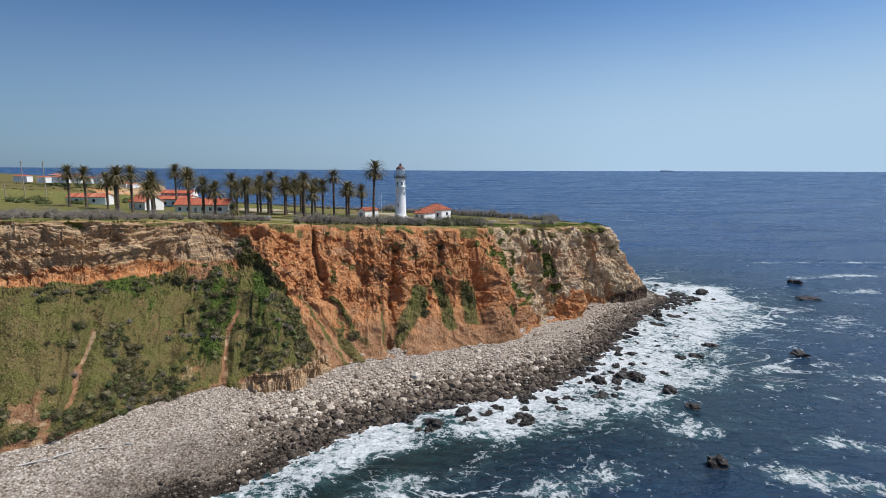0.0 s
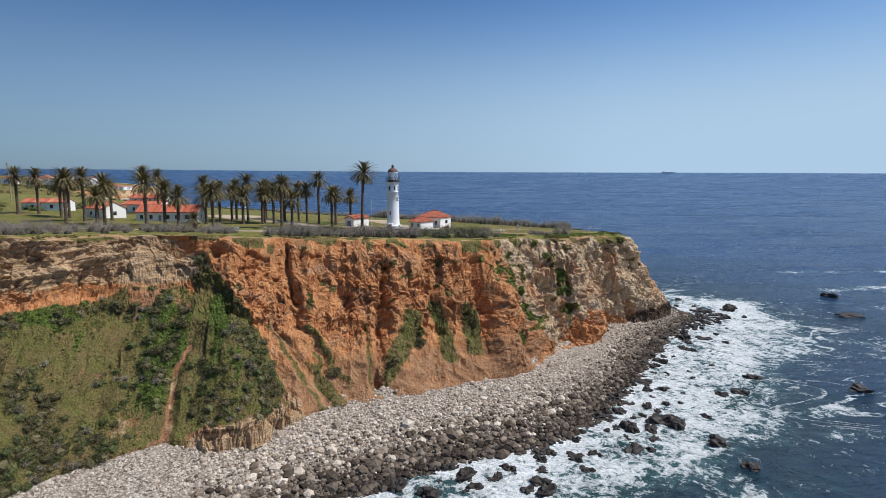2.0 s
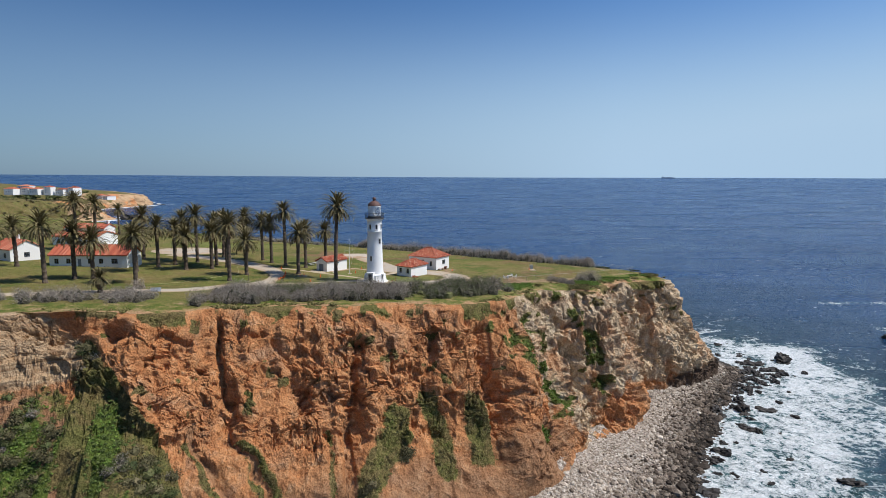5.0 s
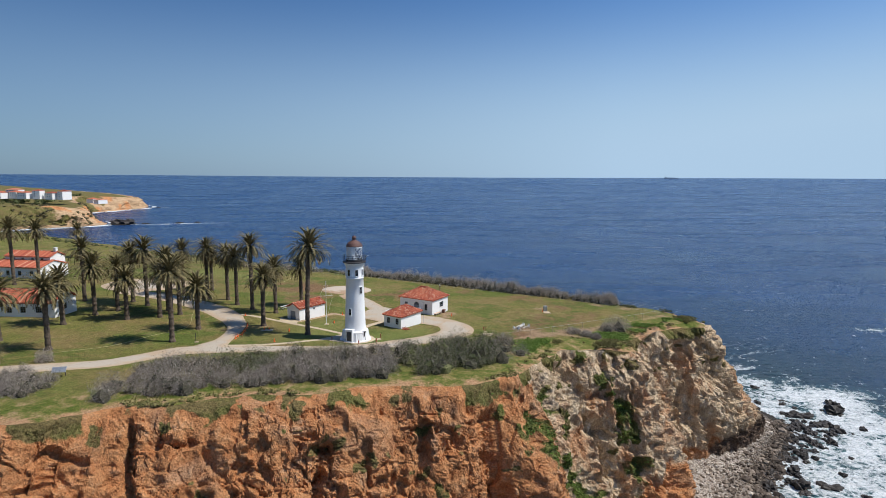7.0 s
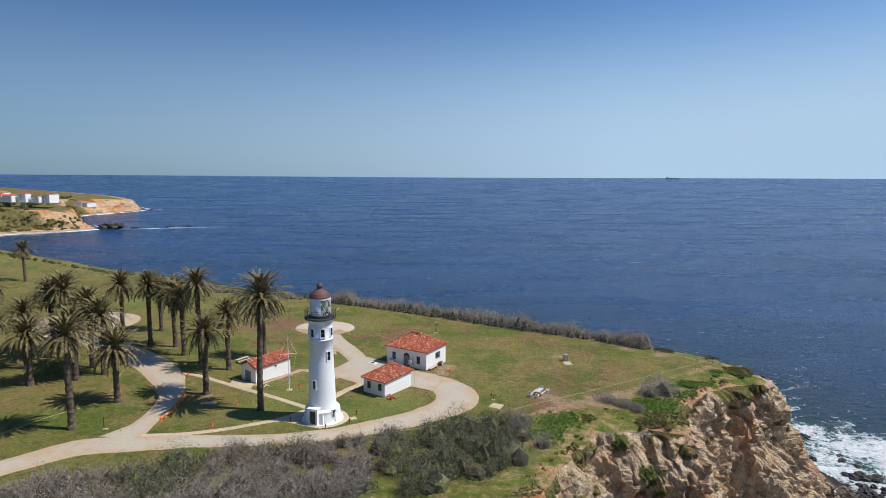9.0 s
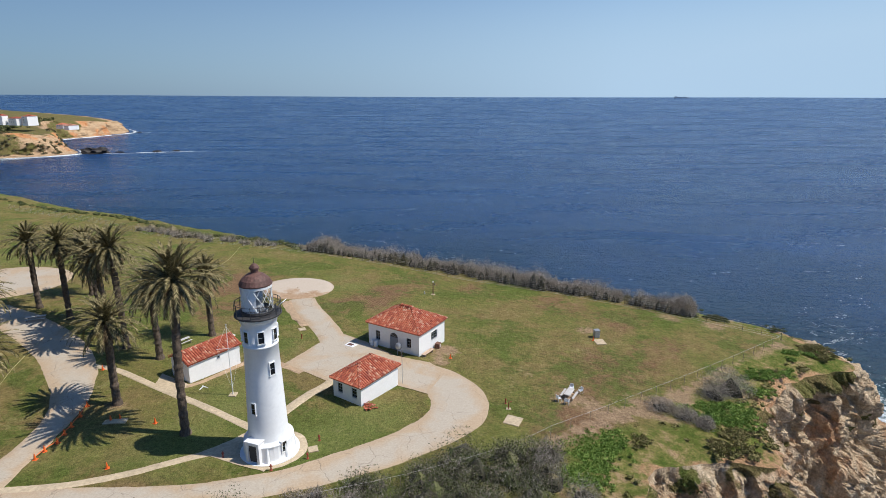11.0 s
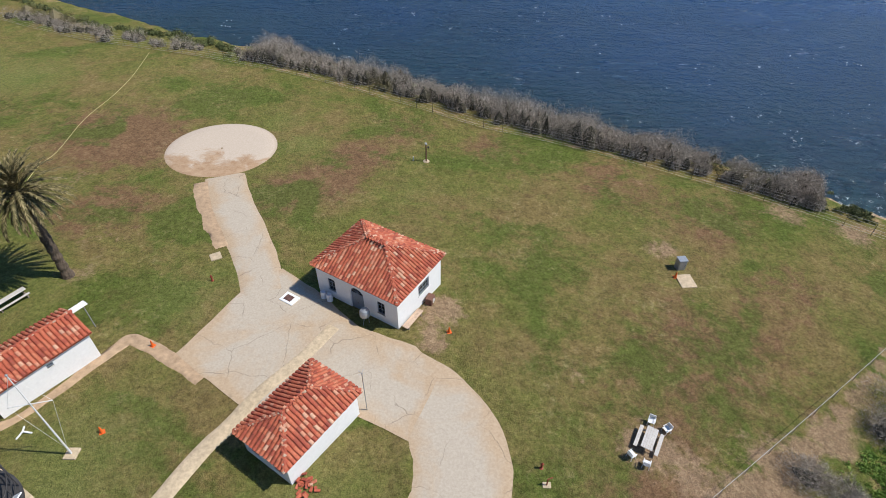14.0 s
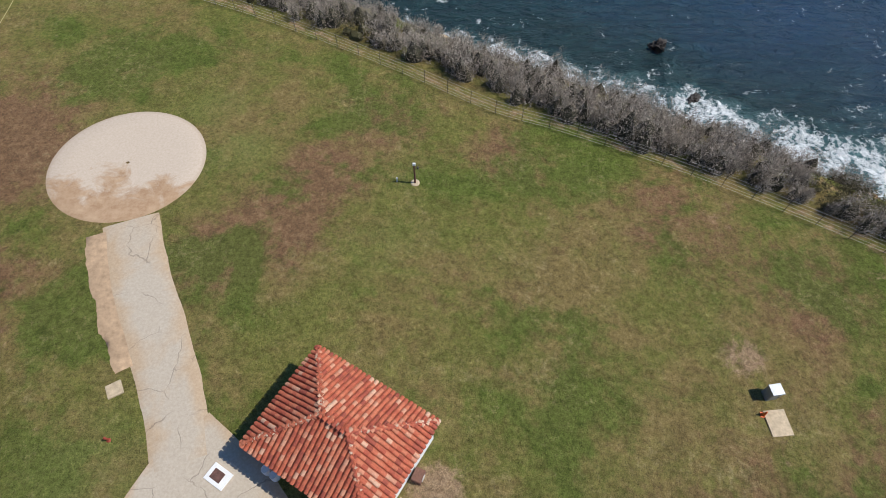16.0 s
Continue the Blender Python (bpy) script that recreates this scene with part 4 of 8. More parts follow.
for x, y, r, k in ((4.6, 225.8, 2.6, 1), (3.6, 222.2, 2.0, 1), (28.6, 235.6, 2.6, 0.8), (29.3, 228, 1.8, 0.6), (16.5, 218.1, 2.0, 0.55), (10.8, 237, 2.2, 0.4), (-30.2, 229.9, 2.4, 0.6), (-39.6, 246.4, 2.4, 0.6),
                   (20.3, 211.8, 3.0, 0.95), (23, 209.5, 2.6, 0.9), (28, 212, 2.5, 0.7), (44, 244, 3, 0.5), (30.4, 250.2, 4, 0.5), (46, 243.5, 3.5, 0.8), (52, 239.6, 3.0, 0.9), (-34.6, 207.4, 1.8, 0.9), (-24, 201.6, 1.4, 0.7), (-30, 213, 2, 0.5), (26, 208.6, 2.2, 0.95), (31, 211, 2.4, 0.95), (36, 213.2, 2.6, 0.9), (40, 216, 2.2, 0.8), (46, 221.4, 1.8, 0.65), (52, 226, 1.6, 0.6), (58, 241.6, 2.0, 0.6), (-22, 208, 5, 0.42), (-27, 203.5, 4, 0.4), (-6, 204, 3, 0.4), (-31, 235, 7, 0.42), (-20, 215, 4, 0.4), (-16, 223, 1.6, 0.8), (-12, 206.5, 2, 0.45), (-24, 201.6, 1.5, 0.9), (-46.3, 203, 1.6, 0.8), (-35.7, 220.3, 1.5, 0.8), (-31.9, 229.2, 1.6, 0.9), (-42.2, 223.7, 1.6, 0.8), (-47.5, 228.4, 1.8, 0.8)):
    worn = np.maximum(worn, k * np.exp(-(((top[:, 0] - x) ** 2 + (top[:, 1] - y) ** 2) / r**2)))
fresh_ = np.zeros(len(top))
for x, y, r, k in ((-64, 276, 10, 0.7), (-74, 279, 9, 0.7), (-88, 278, 14, 0.7), (-18.5, 262.5, 4, 0.5), (-14, 257, 4, 0.6), (0, 246, 5, 0.4), (12, 200.5, 4, 0.6), (-22, 209, 7, 0.75), (-24, 200, 7, 0.8), (-34, 200, 8, 0.45), (-5, 206, 6, 0.75), (-9, 201, 5, 0.7), (-36, 226, 8, 0.5), (-19, 227, 6, 0.5)):
    fresh_ = np.maximum(fresh_, k * np.exp(-(((top[:, 0] - x) ** 2 + (top[:, 1] - y) ** 2) / r**2)))
for line_, r, k in (([(8, 195.6), (14, 199.3), (18.5, 203.2), (23.5, 206.6), (30, 210.2), (37, 214.8), (45, 220.8), (52, 226), (60, 232)], 1.15, 1.3), ([(28, 208.6), (31, 207.2), (35, 204.6)], 1.0, 1.0),
                    ([(35, 212.2), (38.5, 211.6), (41, 211.8)], 0.9, 1.1), ([(51, 243), (57, 239.5), (62, 234)], 0.9, 0.8), ([(48.2, 244.4), (36, 251.8), (27.5, 256.6), (17, 261.4), (10, 264.3), (0.2, 270.4), (-11.5, 277), (-23.4, 282.6), (-42, 289)], 0.75, 0.8)):
    c_ = smooth_line(line_, 12)
    d_ = np.min(np.hypot(top[:, 0][:, None] - c_[:, 0], top[:, 1][:, None] - c_[:, 1]), axis=1)
    worn = np.maximum(worn, k * np.exp(-((d_ / r) ** 2)))
lip_soil = np.where(lip, 1.0, 1 - sstep(0.5, np.where(top[:, 0] > 16, 3.2, 4.0), dd))
lip_soil[(top[:, 0] < -150) | (top[:, 1] > 240)] = 0
ground = tagged(new("ground", mesh_of("ground", top, fo, LAWN, True, {"verge": verge, "fresh": fresh_, "dry": dry, "worn": worn, "lip": lip_soil})), "mown lawn with green and dry brown patches", "grass", kind="structure")

# the sea: one sheet to the horizon
def spread(lo, hi, step, end, growth=1.16):
    mid = list(np.arange(lo, hi + 0.1, step))
    d, a, b = step, mid[0], mid[-1]
    below, above = [], []
    while a > -end or b < end:
        d *= growth
        if a > -end:
            a = max(-end, a - d)
            below.append(a)
        if b < end:
            b = min(end, b + d)
            above.append(b)
    return np.array(below[::-1] + mid + above)


sx, sy = spread(-140, 260, 2.5, 4700), spread(20, 400, 2.5, 4700)
X, Y = np.meshgrid(sx, sy, indexing="ij")
far = np.hypot(X, Y)
sheet = np.stack([X, Y, 63 * sstep(900, 5600, far) / sstep(900, 5600, 4700.0)], -1)
shore = np.full(X.shape, 1e9)
where = np.zeros(X.shape)
for k in range(0, NS, 2):
    d = np.hypot(X - water_line[k, 0], Y - water_line[k, 1])
    closer = d < shore
    shore[closer], where[closer] = d[closer], along[k]
p3 = np.stack([X, Y, np.zeros_like(X)], -1)
reach = np.interp(where, [0, 5, 8, 11, 12, 14, 15, 16, 18, 20, 21, 22, 23, 24, 27, 33], [5, 8, 12, 17, 20, 23, 26, 29, 34, 39, 42, 40, 32, 15, 9, 6])
solid = np.interp(where, [0, 7, 11, 13, 16, 22, 23, 24, 33], [0.3, 0.36, 0.46, 0.54, 0.5, 0.42, 0.42, 0.44, 0.3])
swirl = fbm(p3 / np.array([16, 16, 10.0]), 3, 83)
near_rim = shore / reach + 0.18 * swirl
foam = solid * (1 - sstep(0.55, 1.25, near_rim)) * (0.82 + 0.3 * np.exp(-(((near_rim - 0.75) / 0.25) ** 2))) * (1 + 0.35 * swirl) + 0.24 * np.exp(-shore / (reach * 0.9))
for px_, py_, long_, wide_, turn_ in ((93, 152, 10, 3, 0.5), (88, 140, 8, 3, 0.2), (98, 132, 7, 2.5, -0.4), (86, 107, 12, 3, -0.5), (66, 96, 9, 3, -0.3), (80, 91, 12, 2.5, -0.2), (212, 344, 22, 4, 0.0), (262, 345, 26, 5, 0.1),
                                      (209, 296, 30, 5, 0.2), (199, 258, 22, 5, 0.3), (230, 300, 20, 4, -0.2), (151, 202, 12, 4, -0.4), (118, 146, 9, 3, -0.3), (56, 114, 7, 4, 0.2), (130, 262, 12, 7, 0.6), (22, 92, 12, 5, 0.3), (-8, 92, 10, 6, 0.6)):
    u_, w_ = (X - px_) * math.cos(turn_) + (Y - py_) * math.sin(turn_), -(X - px_) * math.sin(turn_) + (Y - py_) * math.cos(turn_)
    foam += 0.42 * np.exp(-((u_ / long_) ** 2 + (w_ / wide_) ** 2))
open_ = np.exp(-shore / 130) * (1 - 0.7 * np.exp(-shore / 12)) * sstep(-300, 30, X + 0.5 * Y) * (1 - 0.75 * sstep(250, 320, Y - 0.35 * X))
foam += 0.06 - 0.3 * sstep(250, 800, far)
for hx, hy in ((-530, 792), (-507, 820), (-470, 850), (-459, 883), (-500, 935), (-570, 1010), (-618, 1085), (-604, 1164), (-594, 1262), (-415, 896), (-372, 908)):
    foam += 0.9 * np.exp(-np.hypot(X - hx, Y - hy) / 16)
shoal = np.exp(-shore / 75) * 0.95
tagged(new("sea", mesh_of("sea", sheet.reshape(-1, 3), grid_faces(len(sx), len(sy)), SEA, True, {"foam": foam.ravel(), "shoal": shoal.ravel(), "open": open_.ravel()})),
                "deep blue sea with white surf along the shore", "sea", kind="structure")


# ---- roads and paths ----
def ribbon(name, line, widths, mat, lift, label, category="road", per=10, ragged=0.25):
    """A strip laid on the ground along a centre line, with uneven edges."""
    c = smooth_line(line, per)
    wd = np.interp(np.linspace(0, 1, len(c)), np.linspace(0, 1, len(widths)), widths)
    t = np.gradient(c, axis=0)
    t /= np.linalg.norm(t, axis=1, keepdims=True)
    side = np.column_stack([-t[:, 1], t[:, 0]])
    cross = np.array([-1, -0.8, -0.4, 0, 0.4, 0.8, 1.0])
    wob = np.column_stack([fbm(np.column_stack([c, np.full(len(c), k * 9.0)]) / 1.7, 3, 90 + k) for k in range(2)]) * ragged
    half = wd[:, None] / 2 + np.where(cross[None] < 0, wob[:, :1], wob[:, 1:]) * (np.abs(cross) > 0.9)
    xy = c[:, None] + side[:, None] * (cross[None] * half)[..., None]
    z = ground_z(xy[..., 0], xy[..., 1]) + lift
    z[:, [0, -1]] -= 0.05 + lift * 0.5
    rim_value = np.broadcast_to(np.abs(cross)[None] ** 2, z.shape)
    faces = grid_faces(len(c), len(cross))[:, ::-1]
    return tagged(new(name, mesh_of(name, np.dstack([xy, z]).reshape(-1, 3), faces, mat, True, {"rim": rim_value.reshape(-1)})), label, category, kind="structure")


def slab_round(name, x, y, r, mat, lift, label, category, sides=64, sink=0.12, ragged=0.0):
    a = np.arange(sides) * 2 * np.pi / sides
    rings, rims = [], []
    for k, f in enumerate((0.02, 0.35, 0.7, 0.94, 1.0)):
        rr = r * f + (ragged * fbm(np.column_stack([np.cos(a) * 4, np.sin(a) * 4, a * 0]), 3, 7) if k > 2 else 0)
        px_, py_ = x + rr * np.cos(a), y + rr * np.sin(a)
        rings.append(np.column_stack([px_, py_, ground_z(px_, py_) + (lift if k < 4 else -sink)]))
        rims.append(np.full(sides, f * f))
    return tagged(new(name, mesh_of(name, np.vstack(rings), grid_faces(5, sides, True), mat, True, {"rim": np.concatenate(rims)})), label, category, kind="structure")


def slab_poly(name, corners, mat, lift, label, category="pavement"):
    """A paved field with any outline, split finely enough to follow the ground."""
    ringp = np.array(corners, float)
    dense = np.vstack([a + (b - a) * np.linspace(0, 1, 8, endpoint=False)[:, None] for a, b in zip(ringp, np.roll(ringp, -1, 0))])
    dense = dense + 0.12 * np.column_stack([fbm(np.column_stack([dense, dense[:, :1] * 0]) / 1.3, 3, 5), fbm(np.column_stack([dense, dense[:, :1] * 0 + 9]) / 1.3, 3, 6)])
    ax, ay = [q.ravel() for q in np.meshgrid(np.arange(dense[:, 0].min(), dense[:, 0].max(), 1.0), np.arange(dense[:, 1].min(), dense[:, 1].max(), 1.0))]
    ok = within(ax, ay, dense)
    ax, ay = ax[ok], ay[ok]
    gap = np.min(np.hypot(ax[:, None] - dense[:, 0], ay[:, None] - dense[:, 1]), axis=1)
    ax, ay = ax[gap > 0.4], ay[gap > 0.4]
    pts_ = [Vector(map(float, q)) for q in dense] + [Vector((float(a), float(b))) for a, b in zip(ax, ay)]
    m = len(dense)
    vs, _, fs, _, _, _ = geometry.delaunay_2d_cdt(pts_, [(k, (k + 1) % m) for k in range(m)], [], 1, 1e-5)
    xyz = np.array([(q.x, q.y, gz(q.x, q.y) + lift) for q in vs])
    close = np.min(np.hypot(xyz[:, 0][:, None] - dense[:, 0], xyz[:, 1][:, None] - dense[:, 1]), axis=1)
    return tagged(new(name, mesh_of(name, xyz, fs, mat, True, {"rim": np.exp(-close / 0.6)})), label, category, kind="structure")


ribbon("road", [(-300, 175), (-200, 158), (-120, 155), (-85, 163), (-66, 172), (-58, 175.5), (-50.8, 178.5), (-46.9, 182.9), (-42.4, 187.6), (-35.3, 189.3), (-27.8, 190.5), (-20, 191.4),
                (-11.7, 193.8), (-5.3, 197.2), (-0.8, 200), (2.9, 203.2), (5.4, 206.5), (6.1, 209.8), (5.4, 213), (3.2, 216.2), (0.6, 218.6), (-2, 220)],
       [5, 5, 5, 5, 5, 5, 5, 5, 5.4, 4.8, 4, 3.6, 4, 5, 5.6, 6.2, 7.2, 7.8, 7.6, 7.4, 6, 5], PAVING, 0.05, "pale cracked concrete drive looping past the tower")
ribbon("road_branch", [(-39.0, 190.5), (-38.4, 195), (-38.6, 200.5), (-40.3, 207.5), (-45, 215.5), (-52, 223.3), (-62.5, 231.5), (-72, 237), (-82, 241)], [6, 3.4, 3.1, 4.0, 6.2, 7, 7, 6.5, 6], PAVING, 0.055,
       "pale concrete drive between the palms")
slab_round("turning_circle", -82, 253, 12, PAVING, 0.06, "round concrete turning place among palms", "pavement", ragged=0.4)
slab_poly("apron", [(4.5, 218.5), (2.3, 221.2), (-3, 223.4), (-7.8, 228.2), (-11.5, 231), (-14.5, 228), (-18, 219.8), (-15.8, 218), (-10.6, 214.3), (-6.5, 210.5), (-2, 214), (2, 212)], PAVING, 0.062,
          "cracked concrete apron between two white buildings")
ribbon("path", [(-24.7, 246.4), (-22.7, 242), (-20.4, 237.6), (-18.4, 234.2)], [2.4, 2.0, 2.2, 1.4], TRODDEN, 0.04, "worn sandy strip beside the concrete", "path", ragged=0.7)
ribbon("pad_road", [(-22.4, 248), (-19.8, 242), (-16.8, 236.6), (-14.1, 231.4), (-12.6, 227.5)], [4.8, 5.0, 4.8, 4.4, 4.2], PAVING, 0.068, "broken concrete strip leading to a round pad", ragged=0.14)
slab_round("landing_pad", -24.8, 254.8, 7.45, PAD, 0.05, "round sandy concrete pad in the lawn", "pad")
slab_round("tower_pad", -14.0, 199.3, 3.75, PATH_DIRT, 0.07, "round sandy apron round the tower", "pad", ragged=0.2)
ribbon("path", [(-44, 217.6), (-41.6, 217), (-38.8, 216), (-33.6, 212.8), (-28.8, 210), (-23.9, 207.2), (-19.2, 204.2), (-16.4, 202.4)], [1.1], PATH_DIRT, 0.05, "narrow sandy footpath over the lawn", "path", ragged=0.12)
ribbon("path.001", [(-37.3, 191.4), (-31, 192.6), (-26.2, 194.6), (-24, 195.9), (-21.1, 197.6), (-18, 199)], [1.1], PATH_DIRT, 0.05, "narrow sandy footpath over the lawn", "path", ragged=0.12)
slab_poly("tower_forecourt", [(-21.2, 198), (-18.6, 200.6), (-17.6, 202.2), (-15, 202.4), (-13, 197), (-13.6, 195.2), (-17.4, 196.6)], PATH_DIRT, 0.058, "sandy forecourt before the tower door")
slab_poly("outbuilding_apron", [(-32.6, 211.6), (-33.2, 215.6), (-28.6, 212.9), (-28.4, 210.4)], PATH_DIRT, 0.052, "sandy apron before the outbuilding door")
ribbon("path.002", [(-16.2, 202.6), (-15.6, 204.3), (-14.4, 207.4), (-12.9, 210.8), (-11.3, 213.4), (-10, 216), (-7.3, 219.7), (-5.2, 223.3)], [1.4], PATH_DIRT, 0.075, "sandy concrete walk past the small tile-roofed building", "path", ragged=0.06)
ribbon("path.003", [(-30, 211.8), (-27.5, 213.2), (-24.6, 218), (-23.2, 220.4), (-22.6, 221.2), (-21.6, 221), (-18.5, 219.4), (-15, 217.2)], [1.4, 0.8, 0.9, 1.3, 1.6, 1.4, 1.3, 1.4], TRODDEN, 0.045, "worn sandy path round the small outbuilding", "path", ragged=0.3)


# ---- buildings ----
def panel_wall(length, height, thick, holes):
    """A wall along x from 0 to length, thick in y, with openings (x0, x1, z0, z1) that go through."""
    bm = bmesh.new()
    xs = sorted({0.0, length, *(q for o in holes for q in o[:2])})
    zs = sorted({0.0, height, *(q for o in holes for q in o[2:])})
    for xa, xb in zip(xs, xs[1:]):
        run = None
        for za, zb in zip(zs, zs[1:]):
            mx, mz = (xa + xb) / 2, (za + zb) / 2
            solid = not any(o[0] < mx < o[1] and o[2] < mz < o[3] for o in holes)
            if solid:
                run = (run[0], zb) if run else (za, zb)
            if not solid or zb == zs[-1]:
                if run:
                    box(bm, xa, xb, 0, thick, run[0], run[1])
                run = None
    bmesh.ops.remove_doubles(bm, verts=bm.verts, dist=1e-4)
    return bm


def window_unit(house, width, height, bars=(2, 3), mat=None):
    """A casement with its panes set back in the wall; returns the frame object."""
    mat = mat or FRAME
    bm = bmesh.new()
    f = 0.07
    for q in ((0, width, 0, f), (0, width, height - f, height), (0, f, f, height - f), (width - f, width, f, height - f)):
        box(bm, q[0], q[1], 0.10, 0.18, q[2], q[3])
    for k in range(1, bars[0]):
        box(bm, width * k / bars[0] - 0.02, width * k / bars[0] + 0.02, 0.12, 0.16, f, height - f)
    for k in range(1, bars[1]):
        box(bm, f, width - f, 0.12, 0.16, height * k / bars[1] - 0.02, height * k / bars[1] + 0.02)
    win = part("window", bm, mat, house)
    bm = bmesh.new()
    box(bm, f, width - f, 0.145, 0.155, f, height - f)
    part("pane", bm, GLASS, win, "dark window glass")
    bm = bmesh.new()
    box(bm, -0.08, width + 0.08, -0.06, 0.12, -0.08, 0.0)
    part("sill", bm, STUCCO, win)
    return win


def door_unit(house, width, height, arched=False):
    bm = bmesh.new()
    box(bm, 0, width, 0.12, 0.18, 0, height)
    for k in (0, 1):
        for z0, z1 in ((0.15, height * 0.42), (height * 0.46, height * 0.92)):
            x0 = width * (0.08 + 0.46 * k)
            box(bm, x0, x0 + width * 0.38, 0.095, 0.125, z0, z1, 0.012)
    door = part("door", bm, FRAME, house, "grey-blue panelled wooden door")
    bm = bmesh.new()
    rod(bm, (width * 0.47, 0.1, height * 0.45), (width * 0.47, 0.1, height * 0.5), 0.025)
    part("door_handle", bm, DARK_IRON, door)
    if arched:
        bm = bmesh.new()
        for k in range(12):
            a0, a1 = math.pi * k / 12, math.pi * (k + 1) / 12
            r0, r1 = width / 2, width / 2 - 0.07
            cx, cz = width / 2, height
            q = [(cx + r * math.cos(a), yy, cz + r * math.sin(a)) for yy in (0.1, 0.18) for a, r in ((a0, r0), (a1, r0), (a1, r1), (a0, r1))]
            vs = [bm.verts.new(p) for p in q]
            for idx in ((0, 1, 2, 3), (7, 6, 5, 4), (0, 4, 5, 1), (3, 2, 6, 7)):
                bm.faces.new([vs[i] for i in idx])
        for k in range(1, 6):
            a = math.pi * k / 6
            rod(bm, (width / 2, 0.14, height + 0.02), (width / 2 + (width / 2 - 0.05) * math.cos(a), 0.14, height + (width / 2 - 0.05) * math.sin(a)), 0.018, sides=4)
        light = part("fanlight", bm, FRAME, door, "arched fanlight with glazing bars")
        bm = bmesh.new()
        vs = [bm.verts.new((width / 2 + width / 2 * math.cos(math.pi * k / 12), 0.15, height + width / 2 * math.sin(math.pi * k / 12))) for k in range(13)]
        bm.faces.new(vs)
        pane = part("pane", bm, GLASS, door, "dark arched glass")
    return door


def spandrel(width, rise, thick):
    """The two wall corners that leave an arch in a square opening."""
    bm = bmesh.new()
    for sign in (-1, 1):
        arc = [(width / 2 + sign * width / 2 * math.cos(math.pi / 2 * k / 8), rise * math.sin(math.pi / 2 * k / 8)) for k in range(9)]
        corner = (width / 2 + sign * width / 2, rise)
        for a, b in zip(arc, arc[1:]):
            q = [bm.verts.new((p[0], yy, p[1])) for yy in (0.0, thick) for p in (a, b, corner)]
            bm.faces.new(q[:3])
            bm.faces.new(q[3:])
            bm.faces.new((q[0], q[1], q[4], q[3]))
    return bm


def tile_mesh(name, r0=0.15, r1=0.125, length=0.5, seg=5):
    verts, faces = [], []
    for y, r, lift in ((0, r0, 0.035), (length, r1, 0.0)):
        for k in range(seg + 1):
            a = math.pi * k / seg
            verts.append((r * math.cos(a), y, lift + r * 0.8 * math.sin(a)))
    for k in range(seg):
        faces.append((k, k + 1, seg + 2 + k, seg + 1 + k))
    faces.append(tuple(range(seg, -1, -1)))
    return mesh_of(name, verts, faces, CLAY, False)


TILE = tile_mesh("roof_tile")
TILE_V = np.array([v_.co[:] for v_ in TILE.vertices])
TILE_F = [tuple(p_.vertices) for p_ in TILE.polygons]


def joined(name, mesh_v, mesh_f, mats, material, smooth=False):
    """Many copies of one small shape in one mesh."""
    n = len(mesh_v)
    hom = np.column_stack([mesh_v, np.ones(n)])
    verts = np.vstack([hom @ np.array(m)[:3].T for m in mats])
    faces = [tuple(i + n * k for i in f) for k in range(len(mats)) for f in mesh_f]
    return mesh_of(name, verts, faces, material, smooth)


def roof_slope(house, roof, corners, pitch_x, step, limit, cols_only=False):
    """Lays tiles on a slope. corners: eave start, eave end, then the upper one or two, outward side up."""
    a, b = Vector(corners[0]), Vector(corners[1])
    ex = (b - a).normalized()
    n = (b - a).cross(Vector(corners[2]) - a).normalized()
    up = n.cross(ex)
    poly = [((Vector(c) - a).dot(ex), (Vector(c) - a).dot(up)) for c in corners]
    wide = (b - a).length
    count = max(1, round(wide / pitch_x))
    mats = []
    for i in range(count):
        x = wide * (i + 0.5) / count
        ys = []
        for (x0, y0), (x1, y1) in zip(poly, poly[1:] + poly[:1]):
            if (x0 <= x < x1) or (x1 <= x < x0):
                ys.append(y0 + (y1 - y0) * (x - x0) / (x1 - x0))
        if len(ys) < 2:
            continue
        y, hi = min(ys), max(ys)
        if cols_only:
            if hi - y > 0.3:
                mats.append(Matrix.Translation(a + ex * x + up * y + n * 0.03) @ Matrix((ex, up, n)).transposed().to_4x4() @ Matrix.Diagonal((pitch_x / 0.34, (hi - y) / 0.5, 1.2, 1)))
            continue
        y -= 0.06
        while y < hi - 0.12:
            j = random.uniform(-0.02, 0.02)
            m = Matrix.Translation(a + ex * (x + j) + up * (y + j) + n * (0.03 + random.uniform(0, 0.015)))
            mats.append(m @ Matrix((ex, up, n)).transposed().to_4x4() @ pose(0, 0, 0, 0, 0, random.uniform(-2.5, 2.5)))
            y += step
    if cols_only:
        return [], mats
    random.shuffle(mats)
    for m in mats[:limit]:
        t = new("roof_tile", TILE)
        t.parent = roof
        t.matrix_local = m
    return mats[:limit], mats[limit:]


